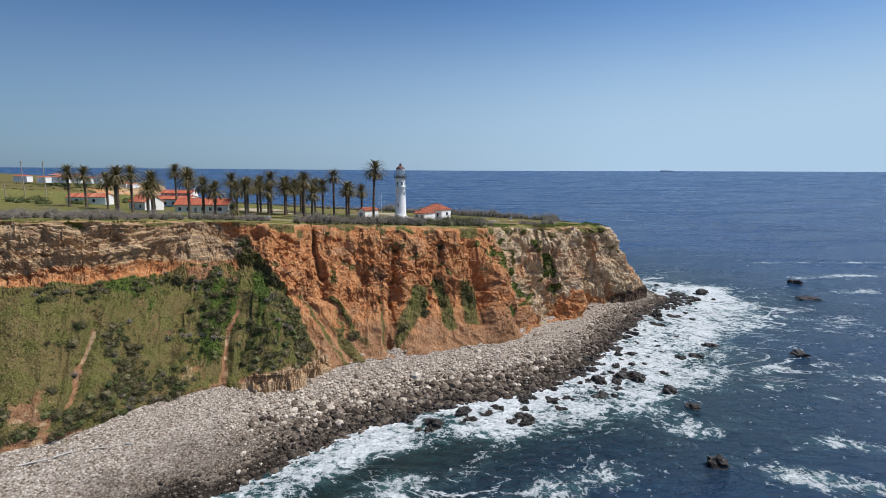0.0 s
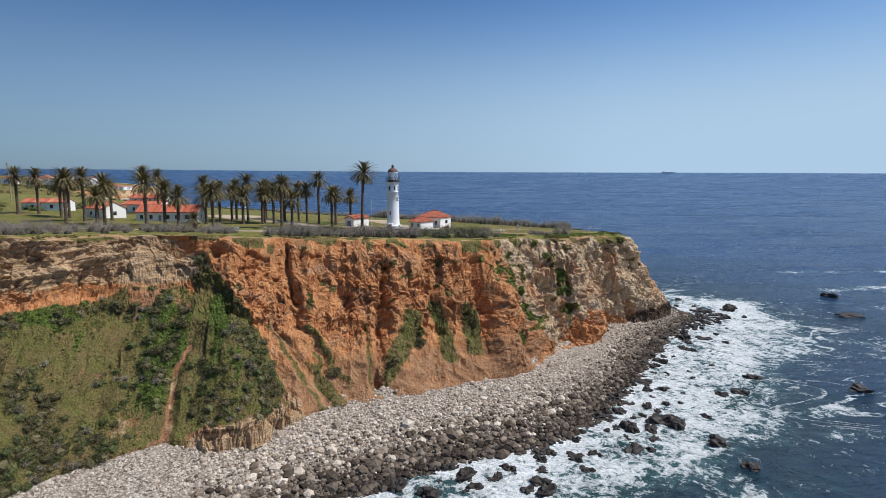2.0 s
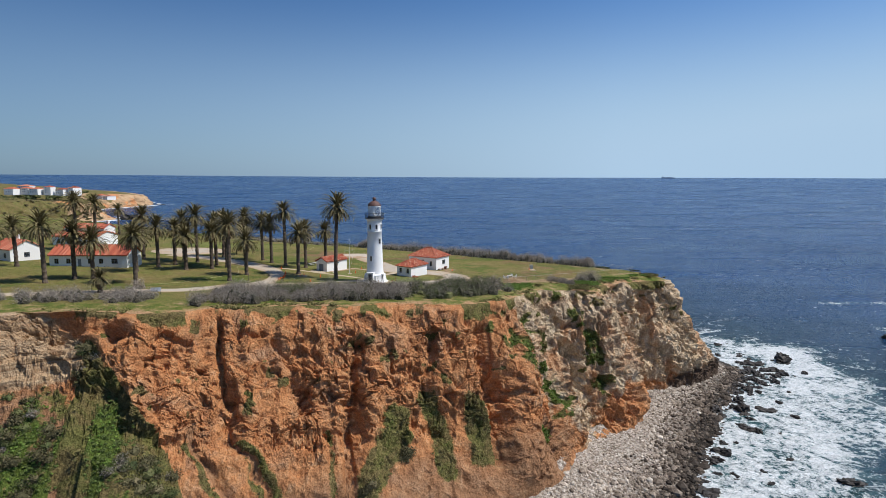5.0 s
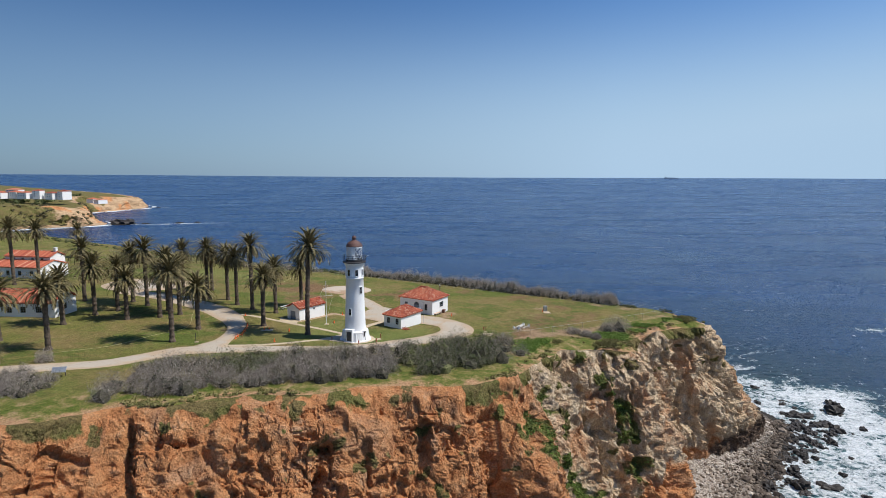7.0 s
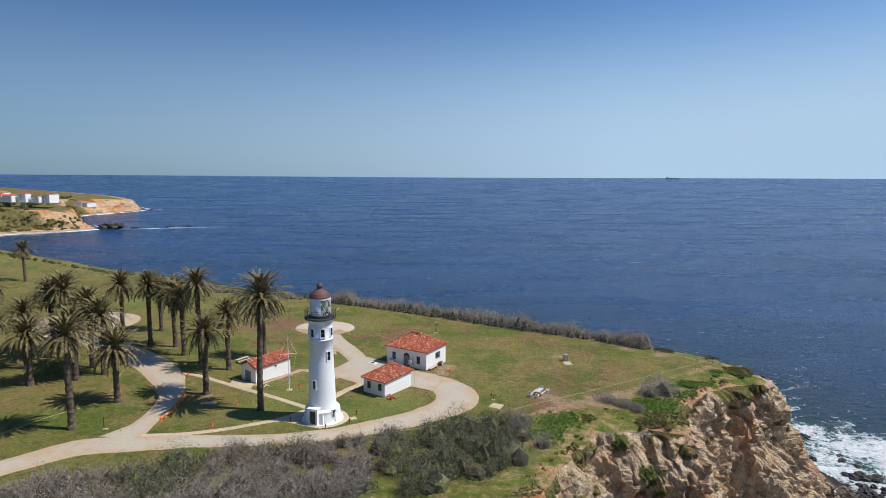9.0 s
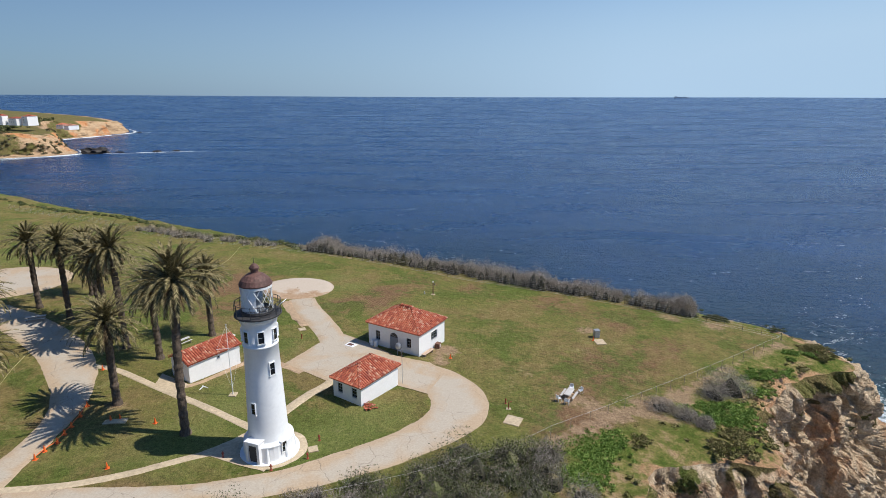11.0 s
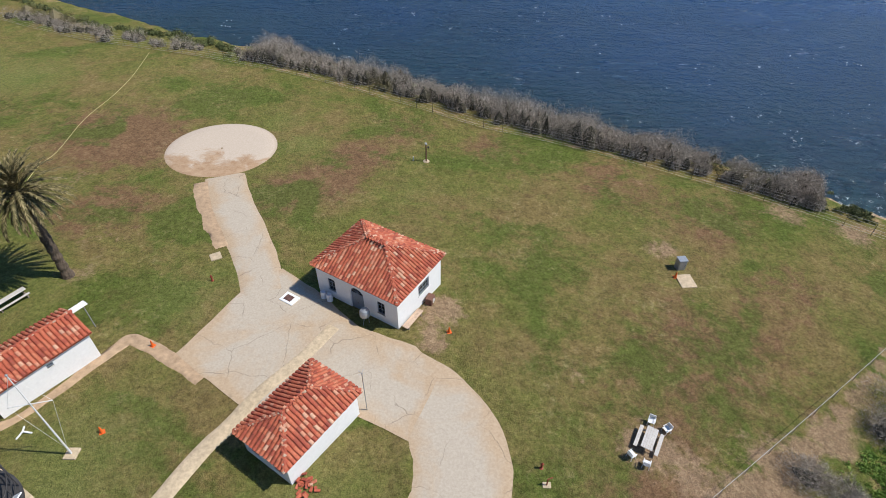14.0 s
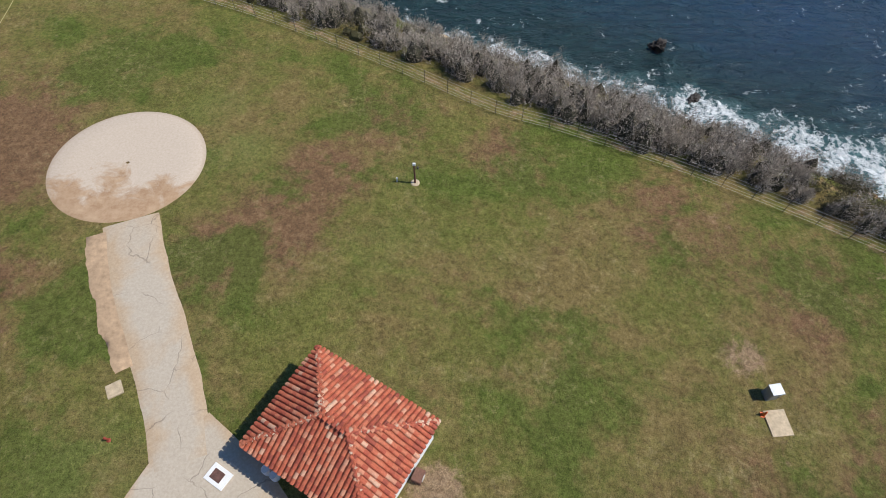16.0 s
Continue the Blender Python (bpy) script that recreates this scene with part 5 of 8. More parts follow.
def ridge_caps(house, roof, lines, big=True):
    bm = bmesh.new()
    for a, b in lines:
        a, b = Vector(a), Vector(b)
        d = b - a
        k = max(1, int(d.length / 0.42))
        for i in range(k):
            p, q = a + d * (i / k), a + d * ((i + 1.15) / k)
            off = Vector((0, 0, 0.04 + 0.01 * (i % 2)))
            rod(bm, p + off, q + off + Vector((0, 0, 0.02)), 0.125, 0.11, 7)
    part("ridge_tile", bm, CLAY, roof)
    bm = bmesh.new()
    for a, b in lines:
        a, b = Vector(a), Vector(b)
        d = b - a
        k = max(2, int(d.length / 0.35))
        for i in range(k):
            c = a + d * ((i + random.random()) / k) + Vector((random.uniform(-.08, .08), random.uniform(-.08, .08), 0.1))
            bmesh.ops.create_icosphere(bm, subdivisions=1, radius=random.uniform(0.06, 0.13), matrix=Matrix.Translation(c) @ Matrix.Diagonal((1.4, 1.4, 0.6, 1)))
    part("mortar", bm, MORTAR, roof, "pale crumbling mortar on the ridges")["kind"] = "stuff"


def building(name, x, y, turn, length, width, height, rise, label, category, openings, roof_kind="hip", over=0.3, tiles=True, sink=0.5, limit=60, wall_mat=None, roof_label="red clay barrel-tile roof"):
    """A stuccoed building with its floor at the ground; length along its own x."""
    z = min(gz(x + dx, y + dy) for dx in (-width / 2, width / 2) for dy in (-width / 2, width / 2))
    house = thing(name, (x, y, gz(x, y)), label, category, turn=turn)
    wm = wall_mat or STUCCO
    th = 0.3
    sides = {"front": (length, (-length / 2, -width / 2), 0), "right": (width, (length / 2, -width / 2), 90), "back": (length, (length / 2, width / 2), 180), "left": (width, (-length / 2, width / 2), 270)}
    for key, (size, (ox, oy), ang) in sides.items():
        opens = openings.get(key, [])
        holes = [(c - w_ / 2 + size / 2, c + w_ / 2 + size / 2, z0 + sink, z0 + h_ + sink) for c, w_, h_, z0, kind in opens]
        long_side = key in ("front", "back")
        m = pose(ox, oy, -sink, 0, 0, ang)
        bm = panel_wall(size if long_side else size - 2 * th, height + sink, th, [(o[0] - (0 if long_side else th), o[1] - (0 if long_side else th), o[2], o[3]) for o in holes])
        if roof_kind == "gable" and not long_side:
            s = size - 2 * th
            top_ = [bm.verts.new(p) for yy in (0, th) for p in ((0, yy, height + sink), (s, yy, height + sink), (s / 2, yy, height + sink + rise - 0.12))]
            bm.faces.new(top_[:3])
            bm.faces.new(top_[3:][::-1])
            bm.faces.new((top_[1], top_[4], top_[5], top_[2]))
            bm.faces.new((top_[0], top_[2], top_[5], top_[3]))
        if not long_side:
            m = m @ Matrix.Translation((th, 0, 0))
        wall_ob = part("wall", bm, wm, house)
        wall_ob.matrix_local = m
        for (c, w_, h_, z0, kind), hole in zip(opens, holes):
            at = pose(ox, oy, -sink, 0, 0, ang) @ Matrix.Translation((hole[0], 0, hole[2]))
            if kind == "door":
                door_unit(house, w_, h_).matrix_local = at
            elif kind == "arch":
                door_unit(house, w_, h_ - w_ / 2, True).matrix_local = at
                sp = part("arch_corner", spandrel(w_, w_ / 2, th - 0.004), wm, house)
                sp.matrix_local = at @ Matrix.Translation((0, 0.002, h_ - w_ / 2))
            else:
                window_unit(house, w_, h_, (2, 3) if w_ < 1.3 else (4, 3)).matrix_local = at
    L, W = length / 2 + over, width / 2 + over
    drop = rise * over / (width / 2)
    e = height - drop + 0.12
    bm = bmesh.new()
    if roof_kind == "hip":
        r = max(0.25, length / 2 - width / 2)
        pts_ = [(-L, -W, e), (L, -W, e), (L, W, e), (-L, W, e), (-r, 0, height + rise + 0.12), (r, 0, height + rise + 0.12)]
        quads = [(0, 1, 5, 4), (1, 2, 5), (2, 3, 4, 5), (3, 0, 4)]
        lines = [(pts_[0], pts_[4]), (pts_[1], pts_[5]), (pts_[2], pts_[5]), (pts_[3], pts_[4]), (pts_[4], pts_[5])]
    else:
        pts_ = [(-L, -W, e), (L, -W, e), (L, W, e), (-L, W, e), (-L, 0, height + rise + 0.12), (L, 0, height + rise + 0.12)]
        quads = [(0, 1, 5, 4), (2, 3, 4, 5)]
        lines = [(pts_[4], pts_[5])]
    vs = [bm.verts.new(p) for p in pts_]
    low = [bm.verts.new((p[0], p[1], p[2] - 0.14)) for p in pts_]
    for q in quads:
        bm.faces.new([vs[i] for i in q])
        bm.faces.new([low[i] for i in q][::-1])
    outer = [(0, 1), (1, 2), (2, 3), (3, 0)] if roof_kind == "hip" else [(0, 1), (1, 5), (5, 2), (2, 3), (3, 4), (4, 0)]
    for i, j in outer:
        bm.faces.new((vs[i], low[i], low[j], vs[j]))
    roof = part("roof", bm, CLAY, house, roof_label)
    rest = []
    for q in quads:
        c = [pts_[i] for i in q]
        if tiles:
            rest += roof_slope(house, roof, c, 0.34, 0.4, limit)[1]
        else:
            rest += roof_slope(house, roof, c, 0.42, 0.4, 0, True)[1]
    if rest:
        ob = new("roof_tiles", joined("roof_tiles", TILE_V, TILE_F, rest, CLAY))
        ob.parent = roof
        ob["kind"] = "stuff"
    ridge_caps(house, roof, lines)
    return house


AX = -31.5        # the way the point's buildings are turned
building("signal_house", -1.45, 228.7, AX, 9.3, 7.2, 3.75, 2.0, "white stucco building with a red tiled hip roof and arched door", "building",
               {"front": [(-2.9, 0.85, 1.5, 1.1, "w"), (0.1, 1.5, 2.9, 0.0, "arch"), (2.8, 0.85, 1.5, 1.1, "w")], "right": [(0.6, 1.75, 1.25, 1.45, "w")], "left": [(0, 0.9, 1.4, 1.1, "w")]}, limit=75)

def turned_hip(name, x, y, turn, length, width, height, rise, label, openings, limit):
    return building(name, x, y, turn, length, width, height, rise, label, "building", openings, limit=limit)


turned_hip("oil_house", -5.75, 212.6, AX + 87, 7.1, 4.6, 2.8, 1.3, "small white stucco building with a red tiled hip roof",
                 {"left": [(-1.15, 0.85, 1.3, 0.95, "w"), (1.2, 0.85, 1.3, 0.95, "w")]}, 60)
building("outbuilding", -27.9, 217.4, AX + 87, 7.6, 3.9, 2.8, 0.95, "low white outbuilding with a red tiled gable roof and grey door", "building",
                  {"left": [(-0.2, 1.7, 2.1, 0.0, "door")], "front": [(0.5, 0.5, 0.35, 1.9, "w")]}, "gable", limit=60, over=0.25)
lodge = building("lodge", -88.5, 212.2, 1.0, 19.5, 7.4, 3.1, 2.1, "long white lodge with a red tiled gable roof", "house",
                 {"front": [(-8, 1.1, 1.3, 0.9, "w"), (-5, 1.1, 1.3, 0.9, "w"), (-2.2, 0.9, 2.1, 0, "door"), (0.4, 1.1, 1.3, 0.9, "w"), (3.2, 1.1, 1.3, 0.9, "w"), (6.6, 1.6, 1.3, 0.9, "w")],
                  "right": [(0, 1.0, 1.3, 1.0, "w")]}, "gable", tiles=False)
cottage = building("cottage", -114, 219, -28, 9.5, 8, 3.2, 2.2, "white cottage with a red tiled gable roof", "house",
                   {"front": [(-2, 1.2, 1.3, 0.9, "w"), (2, 1.2, 1.3, 0.9, "w")], "right": [(0, 1.4, 1.3, 0.9, "w")]}, "gable", tiles=False)
building("dwelling", -122, 262, -10, 17, 10, 3.3, 1.6, "two-storey white house with stepped red tiled roofs", "house",
                     {"front": [(-6, 1.2, 1.4, 0.9, "w"), (-2.5, 1.2, 1.4, 0.9, "w"), (1.5, 1.2, 1.4, 0.9, "w"), (5.5, 1.2, 1.4, 0.9, "w")]}, "gable", tiles=False)
upper = building("dwelling_upper_storey", -121.6, 264.2, -10, 15.5, 5.5, 6.0, 1.3, "white upper storey with a red tiled roof and chimneys", "house",
                 {"front": [(-5, 1.0, 0.7, 4.9, "w"), (-1.7, 1.0, 0.7, 4.9, "w"), (1.7, 1.0, 0.7, 4.9, "w"), (5, 1.0, 0.7, 4.9, "w")]}, "gable", tiles=False)
bm = bmesh.new()
box(bm, 6.9, 7.7, -0.4, 0.4, 5.0, 8.6, 0.03)
box(bm, 6.82, 7.78, -0.48, 0.48, 8.4, 8.55)
part("chimney", bm, STUCCO, upper, "white stuccoed chimney")
bm = bmesh.new()
box(bm, -2.6, -1.7, 1.0, 1.8, 3.6, 6.6, 0.03)
box(bm, -2.7, -1.6, 0.9, 1.9, 6.3, 6.45)
part("chimney", bm, STUCCO, cottage, "white stuccoed chimney")
annex = building("annex", -152, 246, 4, 16, 7, 3.0, 1.4, "low white annex with a flat-pitched tiled roof", "house", {"front": [(-4, 1.2, 1.3, 0.9, "w"), (3, 1.2, 1.3, 0.9, "w")]}, "gable", tiles=False)

# ---- the lighthouse ----
TX, TY = -14.1, 199.0
tower = thing("lighthouse", (TX, TY, gz(TX, TY)), "tall white cylindrical lighthouse with a rusty red lantern roof", "lighthouse")
bm = bmesh.new()
lathe(bm, [(2.15, -0.4), (2.15, 1.9), (2.05, 2.3), (1.97, 3.0), (1.76, 9.0), (1.66, 12.1), (1.73, 12.15), (1.73, 12.3), (1.66, 12.36), (1.66, 14.35), (1.74, 14.5), (1.78, 14.75), (2.02, 15.05), (2.02, 15.2)], 48)
shaft = part("shaft", bm, TOWER_WHITE, tower, smooth=False)
for poly in shaft.data.polygons:
    poly.use_smooth = abs(poly.normal.z) < 0.5
bm = bmesh.new()
lathe(bm, [(3.0, -0.4), (3.0, 0.2), (2.62, 0.24), (2.56, 0.32), (2.46, 1.3), (2.44, 1.72), (2.5, 1.76), (2.5, 1.88), (2.24, 1.98), (2.1, 2.14), (2.02, 2.3)], 40)
part("base", bm, TOWER_WHITE, tower)
for k in range(8):
    a = math.pi / 4 * k + 0.2
    bm = bmesh.new()
    rod(bm, (2.62 * math.cos(a), 2.62 * math.sin(a), 0.0), (2.36 * math.cos(a), 2.36 * math.sin(a), 1.8), 0.2, 0.14, 8)
    part("buttress", bm, TOWER_WHITE, tower)
# porch with its door, facing the drive
PA = math.radians(-110)
porch_m = pose(0, 0, 0, 0, 0, math.degrees(PA) + 90)
bm = panel_wall(1.6, 2.65, 0.3, [(0.3, 1.3, 0.35, 2.4)])
box(bm, 0, 0.25, 0.3, 1.2, 0, 2.65)
box(bm, 1.35, 1.6, 0.3, 1.2, 0, 2.65)
box(bm, -0.07, 1.67, -0.07, 1.2, 2.65, 2.78)
porch = part("porch", bm, TOWER_WHITE, tower)
porch.matrix_local = porch_m @ Matrix.Translation((-0.8, -2.75, -0.2))
bm = bmesh.new()
box(bm, 0, 1.0, 0.15, 0.22, 0, 2.2)
box(bm, 0.1, 0.9, 0.12, 0.16, 0.2, 0.95, 0.01)
box(bm, 0.1, 0.9, 0.12, 0.16, 1.1, 2.05, 0.01)
part("door", bm, GLASS_DARK_DOOR, tower, "dark grey door in a white surround").matrix_local = porch_m @ Matrix.Translation((-0.5, -2.72, 0.15))
for k in range(3):
    bm = bmesh.new()
    box(bm, -1.0 - 0.3 * (2 - k), 1.0 + 0.3 * (2 - k), -3.9 + 0.33 * k, -2.4, -0.3, 0.0 + 0.14 * k - 0.12, 0.02)
    part("step", bm, TOWER_WHITE, tower).matrix_local = porch_m


def tower_window(angle, z, w_=0.62, h_=1.25, r=1.93):
    m = pose(0, 0, 0, 0, 0, math.degrees(angle) + 90)
    bm = bmesh.new()
    for q in ((-w_ / 2 - 0.08, -w_ / 2, 0, h_), (w_ / 2, w_ / 2 + 0.08, 0, h_), (-w_ / 2 - 0.08, w_ / 2 + 0.08, h_, h_ + 0.08), (-w_ / 2 - 0.14, w_ / 2 + 0.14, -0.13, 0)):
        box(bm, q[0], q[1], -r - 0.1, -r + 0.25, q[2], q[3])
    win = part("window", bm, TOWER_WHITE, tower, "deep-set dark window in a white surround")
    win.matrix_local = m @ Matrix.Translation((0, 0, z))
    bm = bmesh.new()
    box(bm, -w_ / 2, w_ / 2, -r - 0.03, -r + 0.1, 0, h_)
    part("pane", bm, GLASS, win)
    bm = bmesh.new()
    box(bm, -w_ / 2, w_ / 2, -r - 0.045, -r, h_ * 0.5 - 0.02, h_ * 0.5 + 0.02)
    part("glazing_bar", bm, FRAME, win)


for k in range(7):
    tower_window(math.radians(-69 + 360 / 7 * k), 12.75, 0.52, 1.15, 1.66)
tower_window(math.radians(-42), 9.3, 0.5, 1.25, 1.72)
tower_window(math.radians(-112), 5.2, 0.42, 1.2, 1.86)
tower_window(math.radians(-38), 0.95, 0.5, 1.1, 2.47)
tower_window(math.radians(60), 5.5, 0.5, 1.25, 1.86)
# gallery
bm = bmesh.new()
lathe(bm, [(1.9, 15.18), (2.2, 15.2), (2.25, 15.25), (2.25, 15.36), (2.16, 15.4), (1.4, 15.44)], 40)
part("gallery", bm, DARK_IRON, tower, "dark weathered iron gallery deck")
rail = None
for hgt, rr in ((16.55, 0.03), (16.2, 0.022), (15.85, 0.022)):
    bm = bmesh.new()
    for k in range(40):
        a0, a1 = 2 * math.pi * k / 40, 2 * math.pi * (k + 1) / 40
        rod(bm, (2.18 * math.cos(a0), 2.18 * math.sin(a0), hgt), (2.18 * math.cos(a1), 2.18 * math.sin(a1), hgt), rr, sides=5)
    ob = part("railing" if rail is None else "rail", bm, DARK_IRON, rail or tower, "thin dark iron railing" if rail is None else "")
    rail = rail or ob
for k in range(16):
    bm = bmesh.new()
    a = 2 * math.pi * k / 16
    rod(bm, (2.18 * math.cos(a), 2.18 * math.sin(a), 15.38), (2.18 * math.cos(a), 2.18 * math.sin(a), 16.6), 0.03, sides=6)
    part("baluster", bm, DARK_IRON, rail)
# lantern
bm = bmesh.new()
lathe(bm, [(1.54, 15.44), (1.56, 15.5), (1.56, 15.75), (1.48, 15.8)], 32)
part("lantern_curb", bm, DARK_IRON, tower)
bm = bmesh.new()
lathe(bm, [(1.43, 15.78), (1.43, 18.2)], 32, math.radians(-75), math.radians(215))
pane = part("lantern_glass", bm, LANTERN_GLASS, tower, "clear curved lantern glass")
pane.visible_shadow = False
bm = bmesh.new()
lathe(bm, [(1.41, 15.78), (1.41, 18.2)], 20, math.radians(140), math.radians(145))
part("blind_panel", bm, TOWER_WHITE, tower, "white painted blind panels of the lantern")
bm = bmesh.new()
N = 10
for k in range(N):
    a0 = 2 * math.pi * k / N
    for s_ in (-1, 1):
        for q in range(6):
            f0, f1 = q / 6, (q + 1) / 6
            b0, b1 = a0 + s_ * f0 * 2 * math.pi / N * 1.5, a0 + s_ * f1 * 2 * math.pi / N * 1.5
            rod(bm, (1.46 * math.cos(b0), 1.46 * math.sin(b0), 15.8 + 2.4 * f0), (1.46 * math.cos(b1), 1.46 * math.sin(b1), 15.8 + 2.4 * f1), 0.034, sides=4)
part("glazing_lattice", bm, WHITE_PAINT, tower, "diagonal white lantern glazing bars")
bm = bmesh.new()
lathe(bm, [(0.05, 15.5), (0.62, 15.55), (0.62, 16.1), (0.42, 16.2), (0.55, 16.6), (0.62, 17.1), (0.5, 17.5), (0.1, 17.7)], 16)
part("lens", bm, GREY_METAL, tower, "grey glass and metal lamp inside the lantern")
bm = bmesh.new()
lathe(bm, [(1.4, 18.15), (1.42, 18.3), (1.56, 18.25), (1.58, 18.36), (1.34, 18.8), (0.88, 19.2), (0.36, 19.45), (0.36, 19.75), (0.46, 19.8), (0.46, 19.95), (0.34, 20.15), (0.15, 20.3), (0.0, 20.32)], 20)
part("roof", bm, RUST, tower, "rusty dark red lantern roof")
bm = bmesh.new()
lathe(bm, [(1.47, 17.98), (1.52, 18.0), (1.52, 18.22), (1.47, 18.24)], 32)
part("cornice", bm, WHITE_PAINT, tower, "white ring below the lantern roof")
bm = bmesh.new()
rod(bm, (0, 0, 20.3), (0, 0, 20.9), 0.03, 0.015, 6)
part("finial", bm, DARK_IRON, tower)
bm = bmesh.new()
box(bm, -0.45, 0.45, -0.03, 0.03, -0.35, 0.35, 0.01)
for k in (-1, 0, 1):
    box(bm, -0.4 + 0.27 * (k + 1), -0.16 + 0.27 * (k + 1), -0.04, -0.03, -0.3, 0.3)
part("solar_panel", bm, WHITE_PAINT, tower, "small white-framed panel on the railing").matrix_local = pose(2.3, 0.35, 16.25, 50, 0, 85)


# ---- palms ----
def frond(verts, faces, start, heading, rise, length, droop, rng, leaf=0.46, pairs=24):
    """A feather leaf: a curved rib with leaflets to both sides."""
    p, el = np.array(start, float), rise
    seg = 8
    ribs, dirs = [p.copy()], []
    for k in range(seg):
        d = np.array([math.cos(heading) * math.cos(el), math.sin(heading) * math.cos(el), math.sin(el)])
        dirs.append(d)
        p = p + d * length / seg
        ribs.append(p.copy())
        el -= droop / seg * (0.5 + k / seg)
    ribs = np.array(ribs)
    dirs = np.array(dirs + [dirs[-1]])
    side = np.array([-math.sin(heading), math.cos(heading), 0])
    for k in range(seg):
        i = len(verts)
        w_ = 0.05 * (1 - k / seg) + 0.012
        for q, ww in ((ribs[k], w_), (ribs[k + 1], w_ * 0.8)):
            verts.extend([q - side * ww, q + side * ww])
        faces.append((i, i + 1, i + 3, i + 2))
    for k in range(pairs):
        f = 0.12 + 0.88 * (k + 0.5) / pairs
        x = f * seg
        b = min(int(x), seg - 1)
        q = ribs[b] + (ribs[b + 1] - ribs[b]) * (x - b)
        d = dirs[b]
        upv = np.cross(d, side)
        size = leaf * math.sin(math.pi * (0.12 + 0.82 * f)) ** 0.6
        for s_ in (-1, 1):
            tip = side * s_ * 0.55 + d * 0.85 + upv * (0.18 + rng.uniform(-0.22, 0.12))
            tip = tip / np.linalg.norm(tip) * size * rng.uniform(0.85, 1.1) + np.array([0, 0, -0.14 * size])
            i = len(verts)
            w_ = 0.1
            verts.extend([q - d * w_, q + d * w_, q + tip])
            faces.append((i, i + 1, i + 2))


def crown_mesh(seed):
    rng = random.Random(seed)
    verts, faces = [], []
    total = 100
    for k in range(total):
        f = k / total
        rise = math.radians(86 - 104 * f**0.9 + rng.uniform(-9, 9))
        frond(verts, faces, (rng.uniform(-.12, .12), rng.uniform(-.12, .12), rng.uniform(-0.2, 0.25)), k * 2.39996 + rng.uniform(-.15, .15), rise, rng.uniform(3.5, 4.4) * (0.8 + 0.2 * min(1, f * 3)),
              math.radians(54 + 44 * f + rng.uniform(-14, 14)), rng, 0.47)
    return mesh_of("crown", np.array(verts), faces, FROND)


def skirt_mesh(seed):
    rng = random.Random(seed)
    verts, faces = [], []
    for k in range(34):
        frond(verts, faces, (0.15 * math.cos(k), 0.15 * math.sin(k), -0.35), k * 2.39996, math.radians(rng.uniform(-40, -5)), rng.uniform(2.0, 3.2), math.radians(rng.uniform(50, 80)), rng, 0.5, 12)
    return mesh_of("dead_fronds", np.array(verts), faces, SKIRT)


CROWNS = [crown_mesh(k) for k in (1, 2, 3)]
SKIRTS = [skirt_mesh(k) for k in (4, 5)]


def palm(x, y, height, lean=0.0, label="date palm with a rough brown trunk and full crown"):
    z = gz(x, y)
    rng = random.Random(int(x * 71 + y * 13))
    ob = thing("palm_tree", (x, y, z - 0.1), label, "palm tree", "palms on the lawn", turn=rng.uniform(0, 360))
    size = min(1.12, 0.9 + height * 0.01) * (0.62 if height < 6 else 1) * rng.uniform(1.05, 1.24)
    th = height - 2.75 * size
    rows, sides = max(8, int(th / 0.42)), 12
    lx, ly = lean * th * 0.06, rng.uniform(-0.02, 0.02) * th
    verts = []
    for r in range(rows + 1):
        f = r / rows
        rad = 0.42 + 0.22 * math.exp(-f * th / 0.5) + 0.05 * math.sin(r * 2.4) + 0.03 * rng.random()
        rad *= 1.0 + 0.62 * float(sstep(th - 2.2, th - 1.1, f * th)) - 0.3 * float(sstep(th - 0.5, th, f * th))
        cx, cy = lx * f * f, ly * f * f
        for k in range(sides):
            a = 2 * math.pi * (k + 0.5 * (r % 2)) / sides
            rr = rad * (1 + rng.uniform(-0.07, 0.07))
            verts.append((cx + rr * math.cos(a), cy + rr * math.sin(a), f * th))
    part("trunk", mesh_of("trunk", verts, grid_faces(rows + 1, sides, True), TRUNK), None, ob)
    top_m = pose(lx, ly, th, 0, 0, rng.uniform(0, 360)) @ Matrix.Diagonal((size, size, size, 1))
    c = part("crown", CROWNS[rng.randrange(3)], None, ob)
    c.matrix_local = top_m
    c = part("dead_fronds", SKIRTS[rng.randrange(2)], None, ob, "hanging dry brown fronds")
    c.matrix_local = top_m
    return ob


PALMS_NEAR = [(-46.8, 193, 16.2), (-63.8, 209, 11.8), (-72.6, 212.5, 14), (-46.3, 203, 11.8), (-55.7, 215.6, 14), (-57.2, 234.5, 16), (-47.5, 228.4, 15), (-51.9, 234.2, 15), (-42.2, 223.7, 18.5),
              (-34.6, 207.5, 13.4), (-35.7, 220.3, 13.7), (-24.0, 201.6, 21.2), (-31.9, 229.2, 13), (-58.5, 212.3, 13), (-60, 219.3, 15), (-67.2, 224, 17), (-70.5, 217.5, 13), (-83.9, 227.1, 16)]
PALMS_FAR = [(-72.5, 227.6, 15), (-64.2, 185.5, 13.6), (-73.4, 203.2, 12.3), (-114.4, 245.3, 19), (-112.3, 252, 18), (-65.5, 239.3, 15), (-61, 247, 13), (-134.8, 305.8, 14),
             (-108, 189, 16), (-92.7, 178.5, 11), (-94.5, 185, 14.6), (-81.2, 182, 15.4), (-107, 196, 16.5), (-120, 209, 15), (-141, 215, 16), (-139, 222, 16), (-126, 214, 14), (-63.5, 171.5, 5), (-79.5, 189, 13.5), (-76, 190, 12), (-104, 205, 13)]
